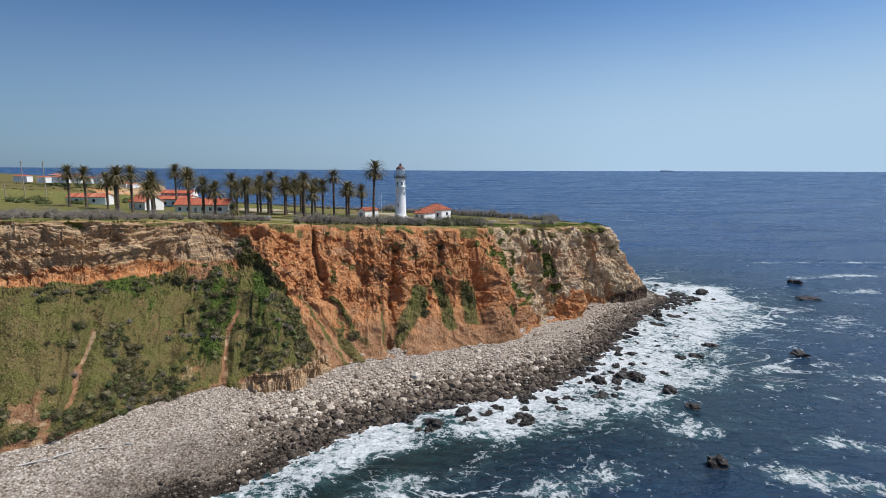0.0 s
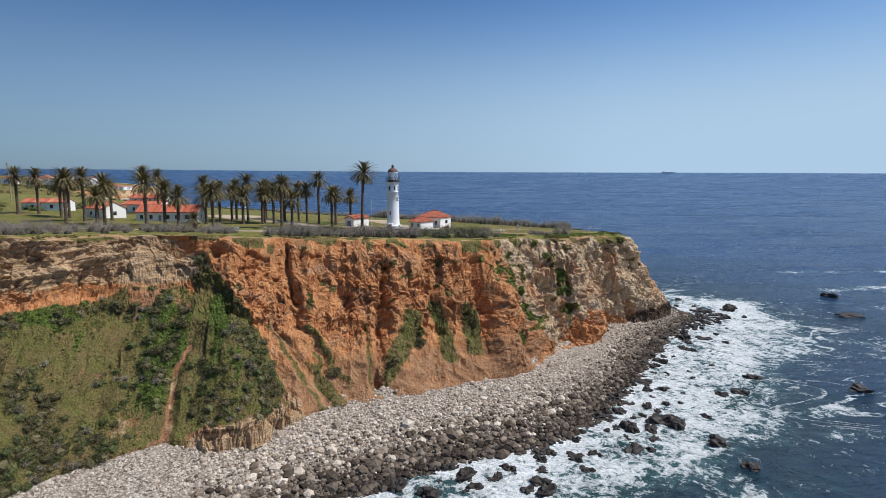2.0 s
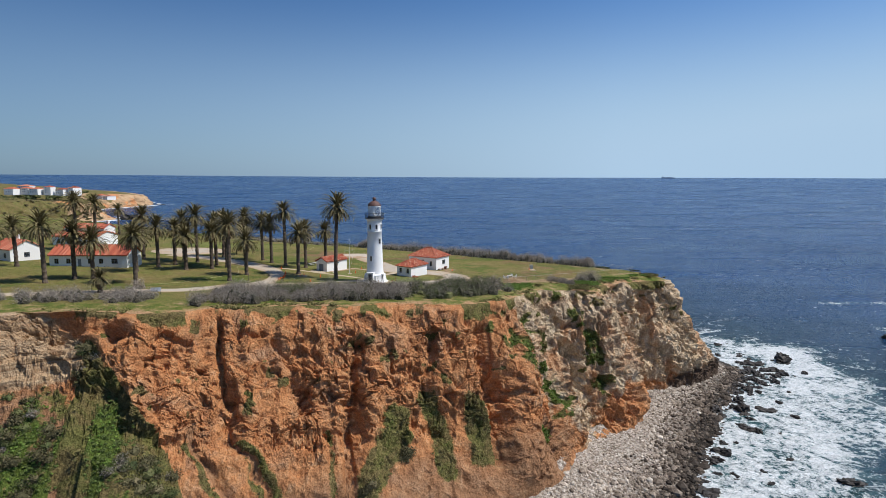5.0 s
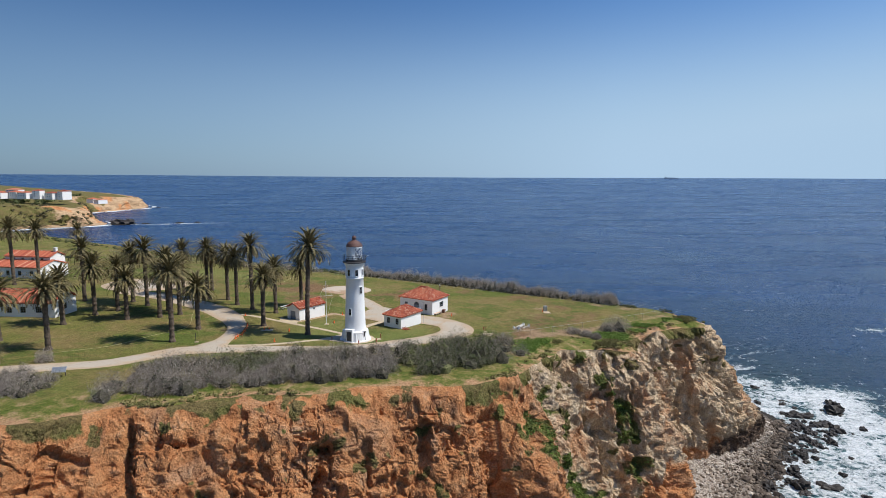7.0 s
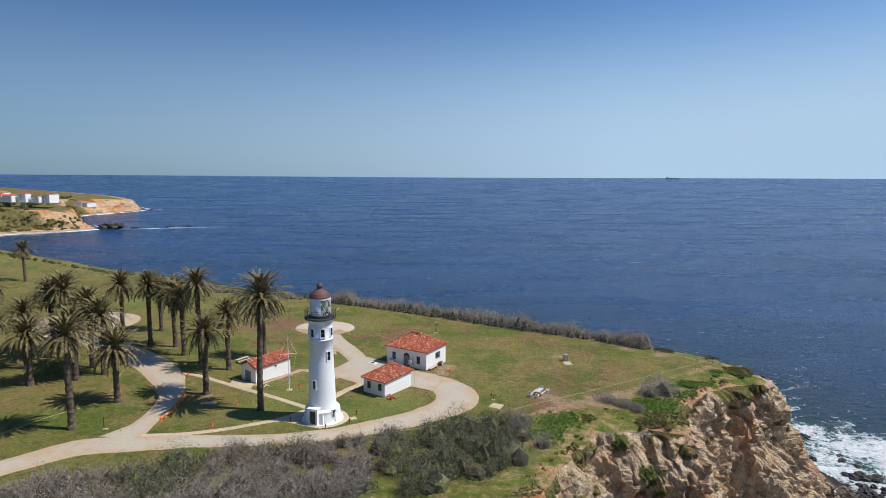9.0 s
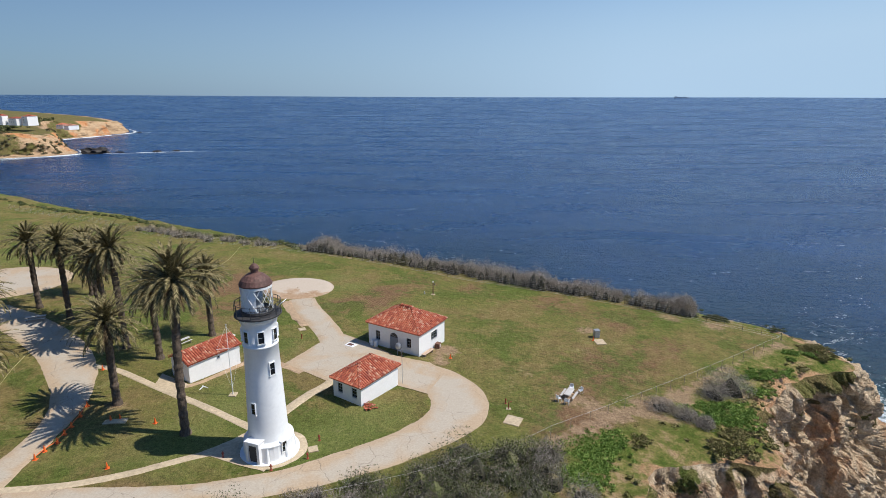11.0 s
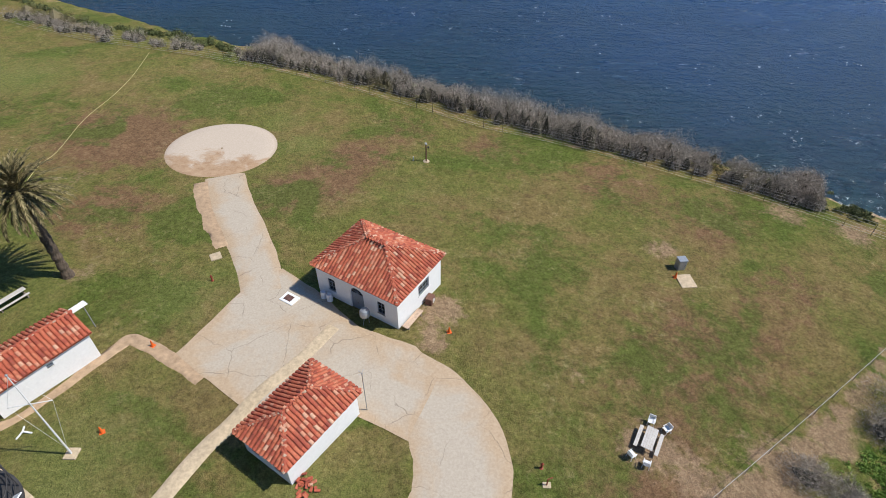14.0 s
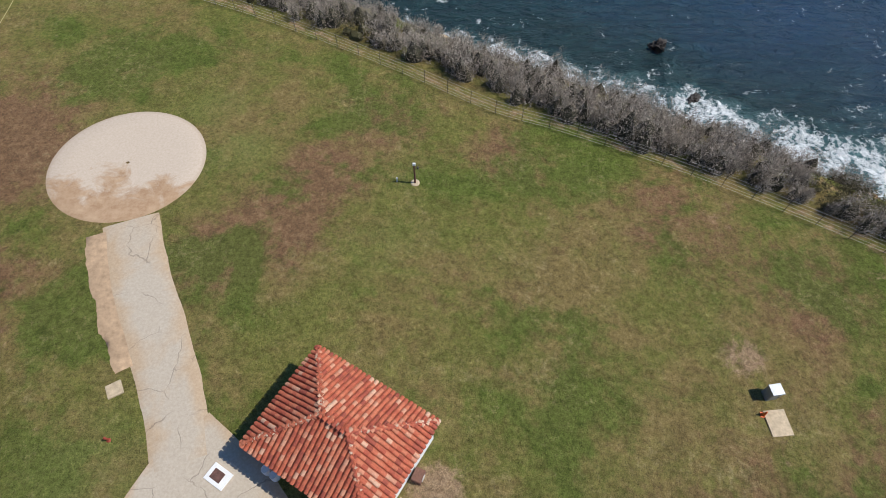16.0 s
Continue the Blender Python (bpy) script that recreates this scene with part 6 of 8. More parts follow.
for k, (x, y, hgt) in enumerate(PALMS_NEAR + PALMS_FAR):
    palm(x, y, hgt, lean=-0.6 if hgt > 20 else random.Random(k).uniform(-0.3, 0.3),
         label="tall slender date palm beside the lighthouse" if hgt > 20 else "stunted young palm among grey scrub" if hgt < 6 else "date palm with a rough brown trunk and full crown")


# ---- growth ----
ICO_V, ICO_F = None, None
bm = bmesh.new()
bmesh.ops.create_icosphere(bm, subdivisions=1, radius=1.0)
bm.verts.ensure_lookup_table()
ICO_V = np.array([q.co[:] for q in bm.verts])
ICO_F = np.array([[q.index for q in f.verts] for f in bm.faces])
bm.free()


def unit(rs, n, low=-0.25):
    z = rs.uniform(low, 1, n)
    a = rs.uniform(0, 2 * np.pi, n)
    r = np.sqrt(np.clip(1 - z * z, 0, 1))
    return np.stack([r * np.cos(a), r * np.sin(a), z], -1)


def leafy(centres, radii, heights, count, leaf, seed, core=0.72):
    """Round bushes of small blades over a lumpy dark heart: verts and faces of all of them together."""
    rs = np.random.RandomState(seed)
    c = np.repeat(np.asarray(centres, float), count, 0)
    r, h = np.repeat(radii, count), np.repeat(heights, count)
    d = unit(rs, len(c))
    lump = 1 + 0.28 * vnoise(c * 0.37 + d * 2.2, seed)
    f = rs.uniform(0.62, 1.05, len(c)) * lump
    pos = c + d * np.stack([r * f, r * f, h * f], -1)
    a = rs.normal(size=(len(c), 3))
    b = rs.normal(size=(len(c), 3)) + d * 0.8
    a /= np.linalg.norm(a, axis=1, keepdims=True)
    b /= np.linalg.norm(b, axis=1, keepdims=True)
    s = leaf * rs.uniform(0.6, 1.4, len(c))[:, None]
    tri = np.stack([pos - a * s * 0.5, pos + a * s * 0.5, pos + b * s], 1).reshape(-1, 3)
    return [tri, np.arange(len(tri)).reshape(-1, 3), heart(centres, radii, heights, core, seed)]


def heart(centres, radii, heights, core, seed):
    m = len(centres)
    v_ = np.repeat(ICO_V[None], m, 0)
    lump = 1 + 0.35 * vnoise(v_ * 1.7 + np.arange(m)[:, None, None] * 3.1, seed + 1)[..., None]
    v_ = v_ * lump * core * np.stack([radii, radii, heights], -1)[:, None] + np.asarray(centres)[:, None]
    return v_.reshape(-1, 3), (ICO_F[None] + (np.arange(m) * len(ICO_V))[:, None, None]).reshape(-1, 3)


def twiggy(centres, radii, heights, count, thick, seed):
    """Leafless bushes: thin forked twigs fanning from the ground."""
    rs = np.random.RandomState(seed)
    c = np.repeat(np.asarray(centres, float), count, 0)
    r, h = np.repeat(radii, count), np.repeat(heights, count)
    d = unit(rs, len(c), 0.05)
    lump = 1 + 0.3 * vnoise(c * 0.31 + d * 1.9, seed)
    start = c + d * np.stack([r, r, h], -1) * (rs.uniform(0.4, 0.9, len(c)) * lump)[:, None]
    end = start + (0.16 * d + rs.normal(scale=0.2, size=(len(c), 3)) + np.array([0, 0, 0.08])) * 0.75
    side = np.cross(end - start, rs.normal(size=(len(c), 3)))
    side /= np.linalg.norm(side, axis=1, keepdims=True) + 1e-9
    tri = np.stack([start - side * thick, start + side * thick, end], 1).reshape(-1, 3)
    return [tri, np.arange(len(tri)).reshape(-1, 3), heart(centres, radii * 1.0, heights, 0.5, seed)]


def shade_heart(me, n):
    # faces from n on are hearts; their dark colour plays the inner shade
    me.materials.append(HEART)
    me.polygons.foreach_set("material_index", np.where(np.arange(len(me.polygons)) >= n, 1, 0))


def growth(name, made, mat, label, category, kind="stuff"):
    tri, faces, (hv, hf) = made
    me = mesh_of(name, np.vstack([tri, hv]), np.vstack([faces, hf + len(tri)]), mat)
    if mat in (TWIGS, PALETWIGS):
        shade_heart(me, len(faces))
    return tagged(new(name, me), label, category, kind=kind)


def in_ring(corners, n, seed):
    """n places spread over a field with that outline."""
    rs = np.random.RandomState(seed)
    c = np.array(corners, float)
    got = np.zeros((0, 2))
    while len(got) < n:
        p = rs.uniform(c.min(0), c.max(0), (4 * n, 2))
        got = np.vstack([got, p[within(p[:, 0], p[:, 1], c)]])
    return got[:n]


def on_ground(p, sink=0.1):
    return np.column_stack([p, ground_z(p[:, 0], p[:, 1]) - sink])


SOUTH = [(-42, 162.5), (-44, 172), (-42, 178), (-36, 182.5), (-27, 185.5), (-18, 188), (-8, 191), (1, 195.5), (8, 200), (15, 199.5), (18, 192), (12, 184.5), (5, 180.5), (-5, 177), (-15, 173), (-27, 169.5), (-34, 164.5)]
rs = np.random.RandomState(5)
p = in_ring(SOUTH, 330, 11)
green = vnoise(np.column_stack([p / 9, p[:, :1] * 0]), 19) + 0.55 * np.exp(-((p[:, 0] + 1) / 8) ** 2) > 0.5
rr = rs.uniform(0.9, 1.9, len(p)) * rs.uniform(0.8, 1.7, len(p))
hh_ = rr * rs.uniform(0.95, 1.6, len(p))
mixed = ~green & (rs.uniform(size=len(p)) < 0.42)
growth("olive_scrub", leafy(on_ground(p)[mixed], rr[mixed] * 0.85, hh_[mixed] * 0.8, 500, 0.12, 20, 0.5), DARKSCRUB, "dark olive scrub among the grey twigs", "scrub")
growth("bare_twigs", twiggy(on_ground(p)[green], rr[green], hh_[green] * 1.05, 420, 0.017, 19), TWIGS, "leafless grey twigs standing out of green scrub", "scrub")
growth("grey_scrub", twiggy(on_ground(p)[~green], rr[~green], hh_[~green], 1100, 0.021, 21), TWIGS, "tangled leafless grey scrub along the cliff top", "scrub")
growth("green_scrub", leafy(on_ground(p)[green], rr[green], hh_[green] * 0.9, 700, 0.13, 22, 0.5), SCRUB, "dense dark green scrub along the cliff top", "scrub")
WEST = [(-80, 138), (-92, 124), (-120, 112), (-128, 124), (-100, 140), (-85, 155), (-74, 163), (-58, 172), (-50, 169), (-52, 162), (-62, 160), (-72, 153)]
p = in_ring(WEST, 190, 12)
rr = rs.uniform(1.2, 2.4, len(p))
growth("grey_scrub", twiggy(on_ground(p), rr, rr * rs.uniform(0.9, 1.4, len(p)), 900, 0.022, 23), TWIGS, "grey leafless scrub at the cliff top by the palms", "scrub")

WESTFAR = [(-124, 112), (-150, 96), (-200, 80), (-210, 120), (-180, 170), (-150, 160), (-128, 132)]
p = in_ring(WESTFAR, 150, 17)
rr = rs.uniform(1.4, 3.0, len(p))
half = rs.uniform(size=len(p)) < 0.6
growth("grey_scrub", twiggy(on_ground(p)[half], rr[half], rr[half] * 1.2, 420, 0.03, 38), TWIGS, "tall grey scrub on the western cliff top", "scrub")
growth("green_scrub", leafy(on_ground(p)[~half], rr[~half], rr[~half] * 1.1, 300, 0.22, 39, 0.6), SCRUB, "dark green scrub on the western cliff top", "scrub")
p = in_ring([(-130, 150), (-150, 175), (-175, 235), (-230, 260), (-260, 200), (-200, 150)], 46, 18)
rr = rs.uniform(1.6, 3.2, len(p))
growth("garden_trees", leafy(on_ground(p), rr, rr * 1.3, 320, 0.4, 40), DARKSCRUB, "dark olive trees behind the western scrub", "trees")

# hedge beyond the seaward fence
line = smooth_line([(50, 245.4), (48, 246.4), (33, 255.5), (20, 262), (2, 272), (-21, 283.5), (-30, 287)], 22)
p = np.vstack([line + rs.normal(scale=0.5, size=line.shape) + np.array([0.45, 0.9]) * o for o in (0.3, 2.1, 3.9, 5.8)])
rr = rs.uniform(0.8, 1.7, len(p)) * (1.05 + 0.45 * vnoise(np.column_stack([p / 5, p[:, :1] * 0]), 28))
brown = vnoise(np.column_stack([p / 6, p[:, :1] * 0]), 29) > 0.62
zz_ = on_ground(p)
zz_[:, 2] -= np.repeat([0, 0.3, 0.9, 1.8], len(line))
growth("grey_hedge", twiggy(zz_[~brown], rr[~brown], rr[~brown] * 2.5, 680, 0.026, 24), PALETWIGS, "pale grey leafless bushes beyond the wire fence", "bushes")
growth("dark_hedge", leafy(zz_[brown], rr[brown], rr[brown] * 1.35, 520, 0.12, 25, 0.45), DARKSCRUB, "dark olive bushes beyond the wire fence", "bushes")
line = smooth_line([(-30, 287), (-48, 296), (-64, 300), (-99, 322), (-137, 336), (-200, 372)], 24)
p = line + rs.normal(scale=0.7, size=line.shape) + np.array([0.4, 1.2])
rr = rs.uniform(0.5, 1.3, len(p))
growth("low_hedge", leafy(on_ground(p), rr, rr * 0.8, 160, 0.2, 26), SCRUB, "low green scrub along the far cliff edge", "scrub")
line = smooth_line([(-30, 287.5), (-44, 291.4), (-55, 294.4), (-64, 297.4), (-72, 301), (-81, 305), (-93, 311)], 9)
p = line + rs.normal(scale=0.7, size=line.shape)
p = p[vnoise(np.column_stack([p / 7, p[:, :1] * 0]), 36) > -0.35]
rr = rs.uniform(0.8, 1.9, len(p))
growth("grey_hedge", twiggy(on_ground(p), rr, rr * 1.3, 460, 0.026, 37), PALETWIGS, "pale grey leafless bushes along the far fence", "bushes")
p = np.array([(-76, 305), (-72, 303.5), (-69, 302.5), (-80, 307.5)])
rr = np.array([2.0, 2.3, 1.9, 1.7])
growth("dark_thicket", leafy(on_ground(p), rr, rr * 1.1, 500, 0.16, 27), DARKSCRUB, "dark thicket at the far cliff edge", "bushes")

# bright green ground cover on the seaward slopes of the point
for k, (field, n, mat, label) in enumerate((
        ([(13, 196), (14.5, 200.5), (20, 203.8), (23.6, 204.6), (24.4, 201.5), (21, 197.5), (18.5, 194)], 620, LUSH, "bright green low ground cover above the cliff"),
        ([(33.5, 209.4), (36, 211.4), (43, 210.6), (41.2, 206), (37, 206.6)], 260, LUSH, "bright green low ground cover below the bushes"),
        ([(46, 218), (49.5, 222.6), (59.5, 229.6), (63.5, 228), (60, 225.5), (52.5, 220.6), (46, 213.6)], 560, LUSH, "bright green low ground cover on the slope"),
        ([(25, 202.5), (29, 206), (36, 205.4), (41, 205.4), (39, 201), (32, 201.6)], 420, DRYGRASS, "olive dry grass on the seaward slope"),
        ([(62, 234), (66, 232), (66, 228), (62, 226)], 160, DRYGRASS, "olive dry grass at the tip of the point"),
        ([(50, 246.4), (57, 241.6), (63, 236.4), (64.4, 238), (58, 244.4), (51, 249.4)], 320, SCRUB, "low dark green mats beyond the wire fence"))):
    p = in_ring(field, n, 13 + k)
    p = p + rs.normal(scale=0.7, size=p.shape)
    p = p[fbm(np.column_stack([p / 3.2, p[:, :1] * 0]), 3, 31 + k) > -0.12]
    rr = rs.uniform(0.18, 0.55, len(p)) * rs.uniform(0.6, 1.1, len(p))
    growth("ground_cover", leafy(on_ground(p, 0.15), rr, rr * 0.6, 60, 0.14, 28 + k, 0.5), mat, label, "plants")
edge_pts = edge[(along > 3.5) & (along < 22.5)]
p = edge_pts + rs.normal(scale=1.3, size=edge_pts.shape)
p = p[fbm(np.column_stack([p / 4, p[:, :1] * 0]), 3, 35) > 0.02]
p = p[within(p[:, 0], p[:, 1], ring)]
rr = rs.uniform(0.2, 0.5, len(p))
growth("edge_grass", leafy(on_ground(p, 0.35), rr, rr * 0.7, 26, 0.2, 33, 0.8), DRYGRASS, "yellow-green tufts along the cliff edge", "grass")


def lone_bush(x, y, r, h, seed, label, mat=None, count=3600):
    tri, faces, (hv, hf) = twiggy(np.array([(x, y, gz(x, y) - 0.2)]), np.array([r]), np.array([h]), count, 0.016, seed)
    place = np.array([x, y, gz(x, y)])
    ob = new("bush", mesh_of("bush", np.vstack([tri, hv]) - place, np.vstack([faces, hf + len(tri)]), mat or PALETWIGS))
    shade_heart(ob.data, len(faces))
    ob.location = place
    return tagged(ob, label, "bush", "grey bushes on the point")


lone_bush(42.6, 215.4, 3.5, 3.2, 41, "large round grey leafless bush by the wire fence", count=5200)
lone_bush(39.6, 213.6, 2.4, 2.4, 42, "grey leafless bush by the wire fence")
lone_bush(31.3, 209.6, 2.2, 1.8, 43, "low grey leafless bush on the slope")
lone_bush(33.4, 207.8, 1.9, 1.6, 44, "low grey leafless bush on the slope")
lone_bush(35.0, 206.2, 1.4, 1.2, 45, "low grey leafless bush on the slope")
lone_bush(-60, 178.5, 1.7, 2.3, 46, "pale grey leafless bush beside the drive")

# growth on the cliff and the green slopes
pick = np.random.RandomState(8)
grown = np.clip(veg, 0, 1) * ((s2 > 3.2) & (s2 < 22) & (v[None] > 0.03))
area = np.linalg.norm(np.cross(np.gradient(cliff, axis=0), np.gradient(cliff, axis=1)), axis=-1)
thickets = np.clip(reach_of(7.15, 0.87, 7.35, 0.82, 1.6) + reach_of(6.75, 0.72, 6.85, 0.3, 1.4, 2.2) + 0.8 * reach_of(7.15, 0.66, 7.2, 0.3, 0.8, 1.4) + reach_of(8.0, 0.5, 9.2, 0.16, 1.6, 3.4) + reach_of(7.7, 0.3, 8.3, 0.12, 1.6, 2.4)
                   + reach_of(5.2, 0.08, 6.5, 0.07, 2.6) + reach_of(5.3, 0.34, 5.5, 0.2, 2.2) + reach_of(4.9, 0.64, 5.0, 0.6, 1.4) + reach_of(4.4, 0.62, 4.5, 0.58, 1.4) + reach_of(6.2, 0.66, 6.35, 0.6, 1.6) + 0.8 * reach_of(4.0, 0.05, 4.9, 0.06, 2.0), 0, 1)
bushy = np.maximum(thickets, 0.5 * sstep(0.15, 0.4, fbm(cliff / 5.5, 3, 77))) * left
grassy = sstep(0.4, 0.6, grown)


def scatter(weight, n):
    w_ = (weight * area).ravel()
    ids_ = pick.choice(len(w_), n, p=w_ / w_.sum())
    return cliff.reshape(-1, 3)[ids_] + pick.normal(scale=0.2, size=(n, 3)) - np.array([0, 0, 0.1])


for name, weight, n, lo, hi, tall, blades, leaf, mat, label in (
        ("slope_shrubs", bushy**2 * sstep(0.2, 0.4, grown), 260, 0.5, 1.7, 0.75, 260, 0.2, DARKSCRUB, "dark brown-green shrubs on the cliff slope"),
        ("slope_bushes", bushy**2 * sstep(0.2, 0.4, grown), 240, 0.5, 1.5, 0.7, 240, 0.19, SCRUB, "dark green shrubs on the cliff slope"),
        ("slope_greens", grassy * left * lush * (1 - 0.6 * bushy), 1500, 0.14, 0.4, 0.6, 36, 0.14, MIDGREEN, "green low plants on the cliff slope"),
        ("slope_leaves", grassy * left * lush**3 * (1 - 0.6 * bushy), 420, 0.12, 0.3, 0.6, 36, 0.13, LUSH, "bright green low plants on the cliff slope"),
        ("slope_grass", grassy * left * (1 - lush), 1700, 0.12, 0.36, 0.5, 34, 0.15, DRYGRASS, "dry yellow-green grass on the cliff slope"),
        ("cliff_greens", np.clip(hang, 0, 1) * sstep(0.5, 0.8, grown) * (1 - left), 620, 0.08, 0.28, 0.7, 34, 0.13, MIDGREEN, "green plants hanging on the cliff face"),
        ("cliff_leaves", np.clip(hang, 0, 1) * sstep(0.6, 0.9, grown) * (1 - left), 300, 0.08, 0.24, 0.7, 34, 0.13, LUSH, "bright green plants hanging on the cliff face"),
        ("talus_grass", grassy * (1 - left) * talus, 900, 0.1, 0.3, 0.5, 34, 0.14, DRYGRASS, "grass tufts on the orange talus")):
    q = pick.uniform(lo, hi, n)
    growth(name, leafy(scatter(weight, n), q, q * tall, blades, leaf, 60 + len(name), 0.66), mat, label, "plants")
q = pick.uniform(0.6, 1.4, 70)
growth("grey_shrubs", twiggy(scatter(bushy * sstep(0.25, 0.5, grown), 70), q, q * 0.9, 260, 0.026, 72), TWIGS, "leafless grey shrubs on the green slope", "shrubs")
spots = scatter(np.clip(reach_of(12.5, 0.31, 12.5, 0.3, 0.8) + reach_of(10.65, 0.2, 10.65, 0.19, 0.8) + 0.8 * reach_of(12.0, 0.22, 12.0, 0.2, 1.0), 0, 1) ** 3, 9)
q = pick.uniform(0.8, 1.6, 9)
growth("dark_shrubs", leafy(spots, q, q * 0.75, 420, 0.2, 71), DARKSCRUB, "round dark shrubs on the orange slope", "shrubs")

# ---- stones and sea rocks ----
def stone_mesh(name, seed, mat, level=1, squash=0.7):
    bm = bmesh.new()
    bmesh.ops.create_icosphere(bm, subdivisions=level, radius=1.0)
    for q in bm.verts:
        c = np.array(q.co[:])[None]
        k = 1 + 0.38 * float(fbm(c * 1.3 + seed * 7, 3, seed)[0]) + 0.1 * math.sin(seed + 5 * q.co.x)
        if level > 1:
            k += 0.5 * float(facets(c * 1.5 + seed * 3.7, seed)[0][0]) + 0.22 * float(facets(c * 3.4 + seed, seed + 9)[0][0])
        q.co = q.co * k
        q.co.z *= squash
        q.co.x *= 1.15
    me = bpy.data.meshes.new(name)
    bm.to_mesh(me)
    bm.free()
    me.materials.append(mat)
    return me


def spin(rs_):
    return Euler((rs_.uniform(-.5, .5), rs_.uniform(-.5, .5), rs_.uniform(0, 6.28)))


srs = np.random.RandomState(3)
bs, bw = srs.uniform(3.6, 22.3, 30000), srs.uniform(-0.02, 1.06, 30000)
bi = np.clip(np.searchsorted(along, bs), 0, NS - 1)
bj = np.clip((bw / 1.25 * (NW - 1)).astype(int), 0, NW - 1)
bp = beach[bi, bj] + srs.normal(scale=0.25, size=(len(bi), 3)) * np.array([1, 1, 0.15])
bsize = np.exp(srs.normal(-1.62, 0.58, len(bi))) * (0.62 + 0.6 * sstep(0.15, 0.7, bw)) * (0.55 + 0.45 * sstep(5, 9, bs))
bsize *= 1 - 0.22 * sstep(15, 18, bs)
gravel = (1 - sstep(6.4, 7.6, bs + 0.8 * fbm(bp / 7, 3, 18))) * sstep(0.3, 0.42, bw + 0.12 * fbm(bp / 6, 3, 19)) * (1 - sstep(0.74, 0.84, bw))
bsize = np.clip(bsize * (1 - 0.72 * gravel) * (1 + 0.35 * sstep(0.6, 0.85, bw) * sstep(8, 11, bs)), 0.07, 1.35)
bdark = (bw + 0.14 * srs.normal(size=len(bw)) + 0.2 * sstep(16.5, 20, bs) + 0.12 * fbm(bp / 8, 3, 17)) > 0.62
bwet = bdark & (bw + 0.07 * srs.normal(size=len(bw)) + 0.1 * fbm(bp / 8, 3, 16) > 0.83)
singles = np.where((bs > 8.5) & (bs < 15.5) & (bw > 0.2) & (bw < 0.95) & (bsize > 0.55))[0][:290]
kinds = [[stone_mesh("stone", k, mat) for k in (1, 2, 3)] for mat in (STONE, DARKSTONE, WETSTONE)]
for i in singles:
    ob = new("stone", kinds[int(bdark[i]) + int(bwet[i])][i % 3])
    ob.parent = beach_ob
    ob.matrix_local = Matrix.LocRotScale(bp[i], spin(srs), (bsize[i],) * 3)
rest = np.setdiff1d(np.arange(len(bi)), singles)
for chosen, mat, name, label in ((~bdark, STONE, "pale_cobbles", "pale rounded cobbles piled on the beach"), (bdark & ~bwet, DARKSTONE, "dark_cobbles", "dark brown cobbles lower on the beach"), (bwet, WETSTONE, "wet_cobbles", "black wet cobbles at the waterline")):
    ids = rest[chosen[rest]]
    base_v = ICO_V[None] * (1 + 0.22 * vnoise(ICO_V[None] * 1.5 + ids[:, None, None] * 1.7, 9))[..., None]
    ang = srs.uniform(0, 6.28, len(ids))
    ca, sa = np.cos(ang)[:, None], np.sin(ang)[:, None]
    sx_, sy_, sz_ = bsize[ids][:, None] * srs.uniform(0.8, 1.3, (len(ids), 1)), bsize[ids][:, None], bsize[ids][:, None] * srs.uniform(0.6, 1.15, (len(ids), 1))
    x_, y_, z_ = base_v[..., 0] * sx_, base_v[..., 1] * sy_, base_v[..., 2] * sz_
    vv = np.stack([x_ * ca - y_ * sa, x_ * sa + y_ * ca, z_], -1) + bp[ids][:, None]
    ob = new(name, mesh_of(name, vv.reshape(-1, 3), (ICO_F[None] + (np.arange(len(ids)) * len(ICO_V))[:, None, None]).reshape(-1, 3), mat))
    ob.parent = beach_ob
    ob["kind"], ob["label"] = "stuff", label

for k, (x, y, z, long_, turn_) in enumerate(((-63, 96.5, 4.95, 4.2, 12), (-66.5, 93.6, 5.5, 3.4, 40), (-69.5, 90.5, 5.65, 5.0, 30), (-58.5, 99, 4.6, 2.6, -10))):
    bm = bmesh.new()
    rod(bm, (-long_ / 2, 0, 0), (0, 0.12, 0.06), 0.16, 0.13, 8)
    rod(bm, (0, 0.12, 0.06), (long_ / 2, 0, 0.1), 0.13, 0.07, 8)
    rod(bm, (long_ * 0.2, 0.08, 0.08), (long_ * 0.3, 0.5, 0.35), 0.06, 0.03, 6)
    ob = part("driftwood_log", bm, PALE_WOOD, None)
    ob.matrix_world = pose(x, y, z, 0, 0, turn_)
    tagged(ob, "bleached driftwood log lying on the shingle", "log", "driftwood on the beach")
SEA_ROCKS = [stone_mesh("sea_rock", k, WETROCK, 3, 0.62) for k in (11, 12, 13, 14)]


def sea_rock(x, y, r, h, k, label="black wet rock standing in white surf", turn=0.0):
    ob = new("sea_rock", SEA_ROCKS[k % 4])
    ob.matrix_world = Matrix.LocRotScale((x, y, -0.15), Euler((0, 0, turn)), (r, r * 0.8, h * 1.35))
    return tagged(ob, label, "rock", "rocks in the surf")


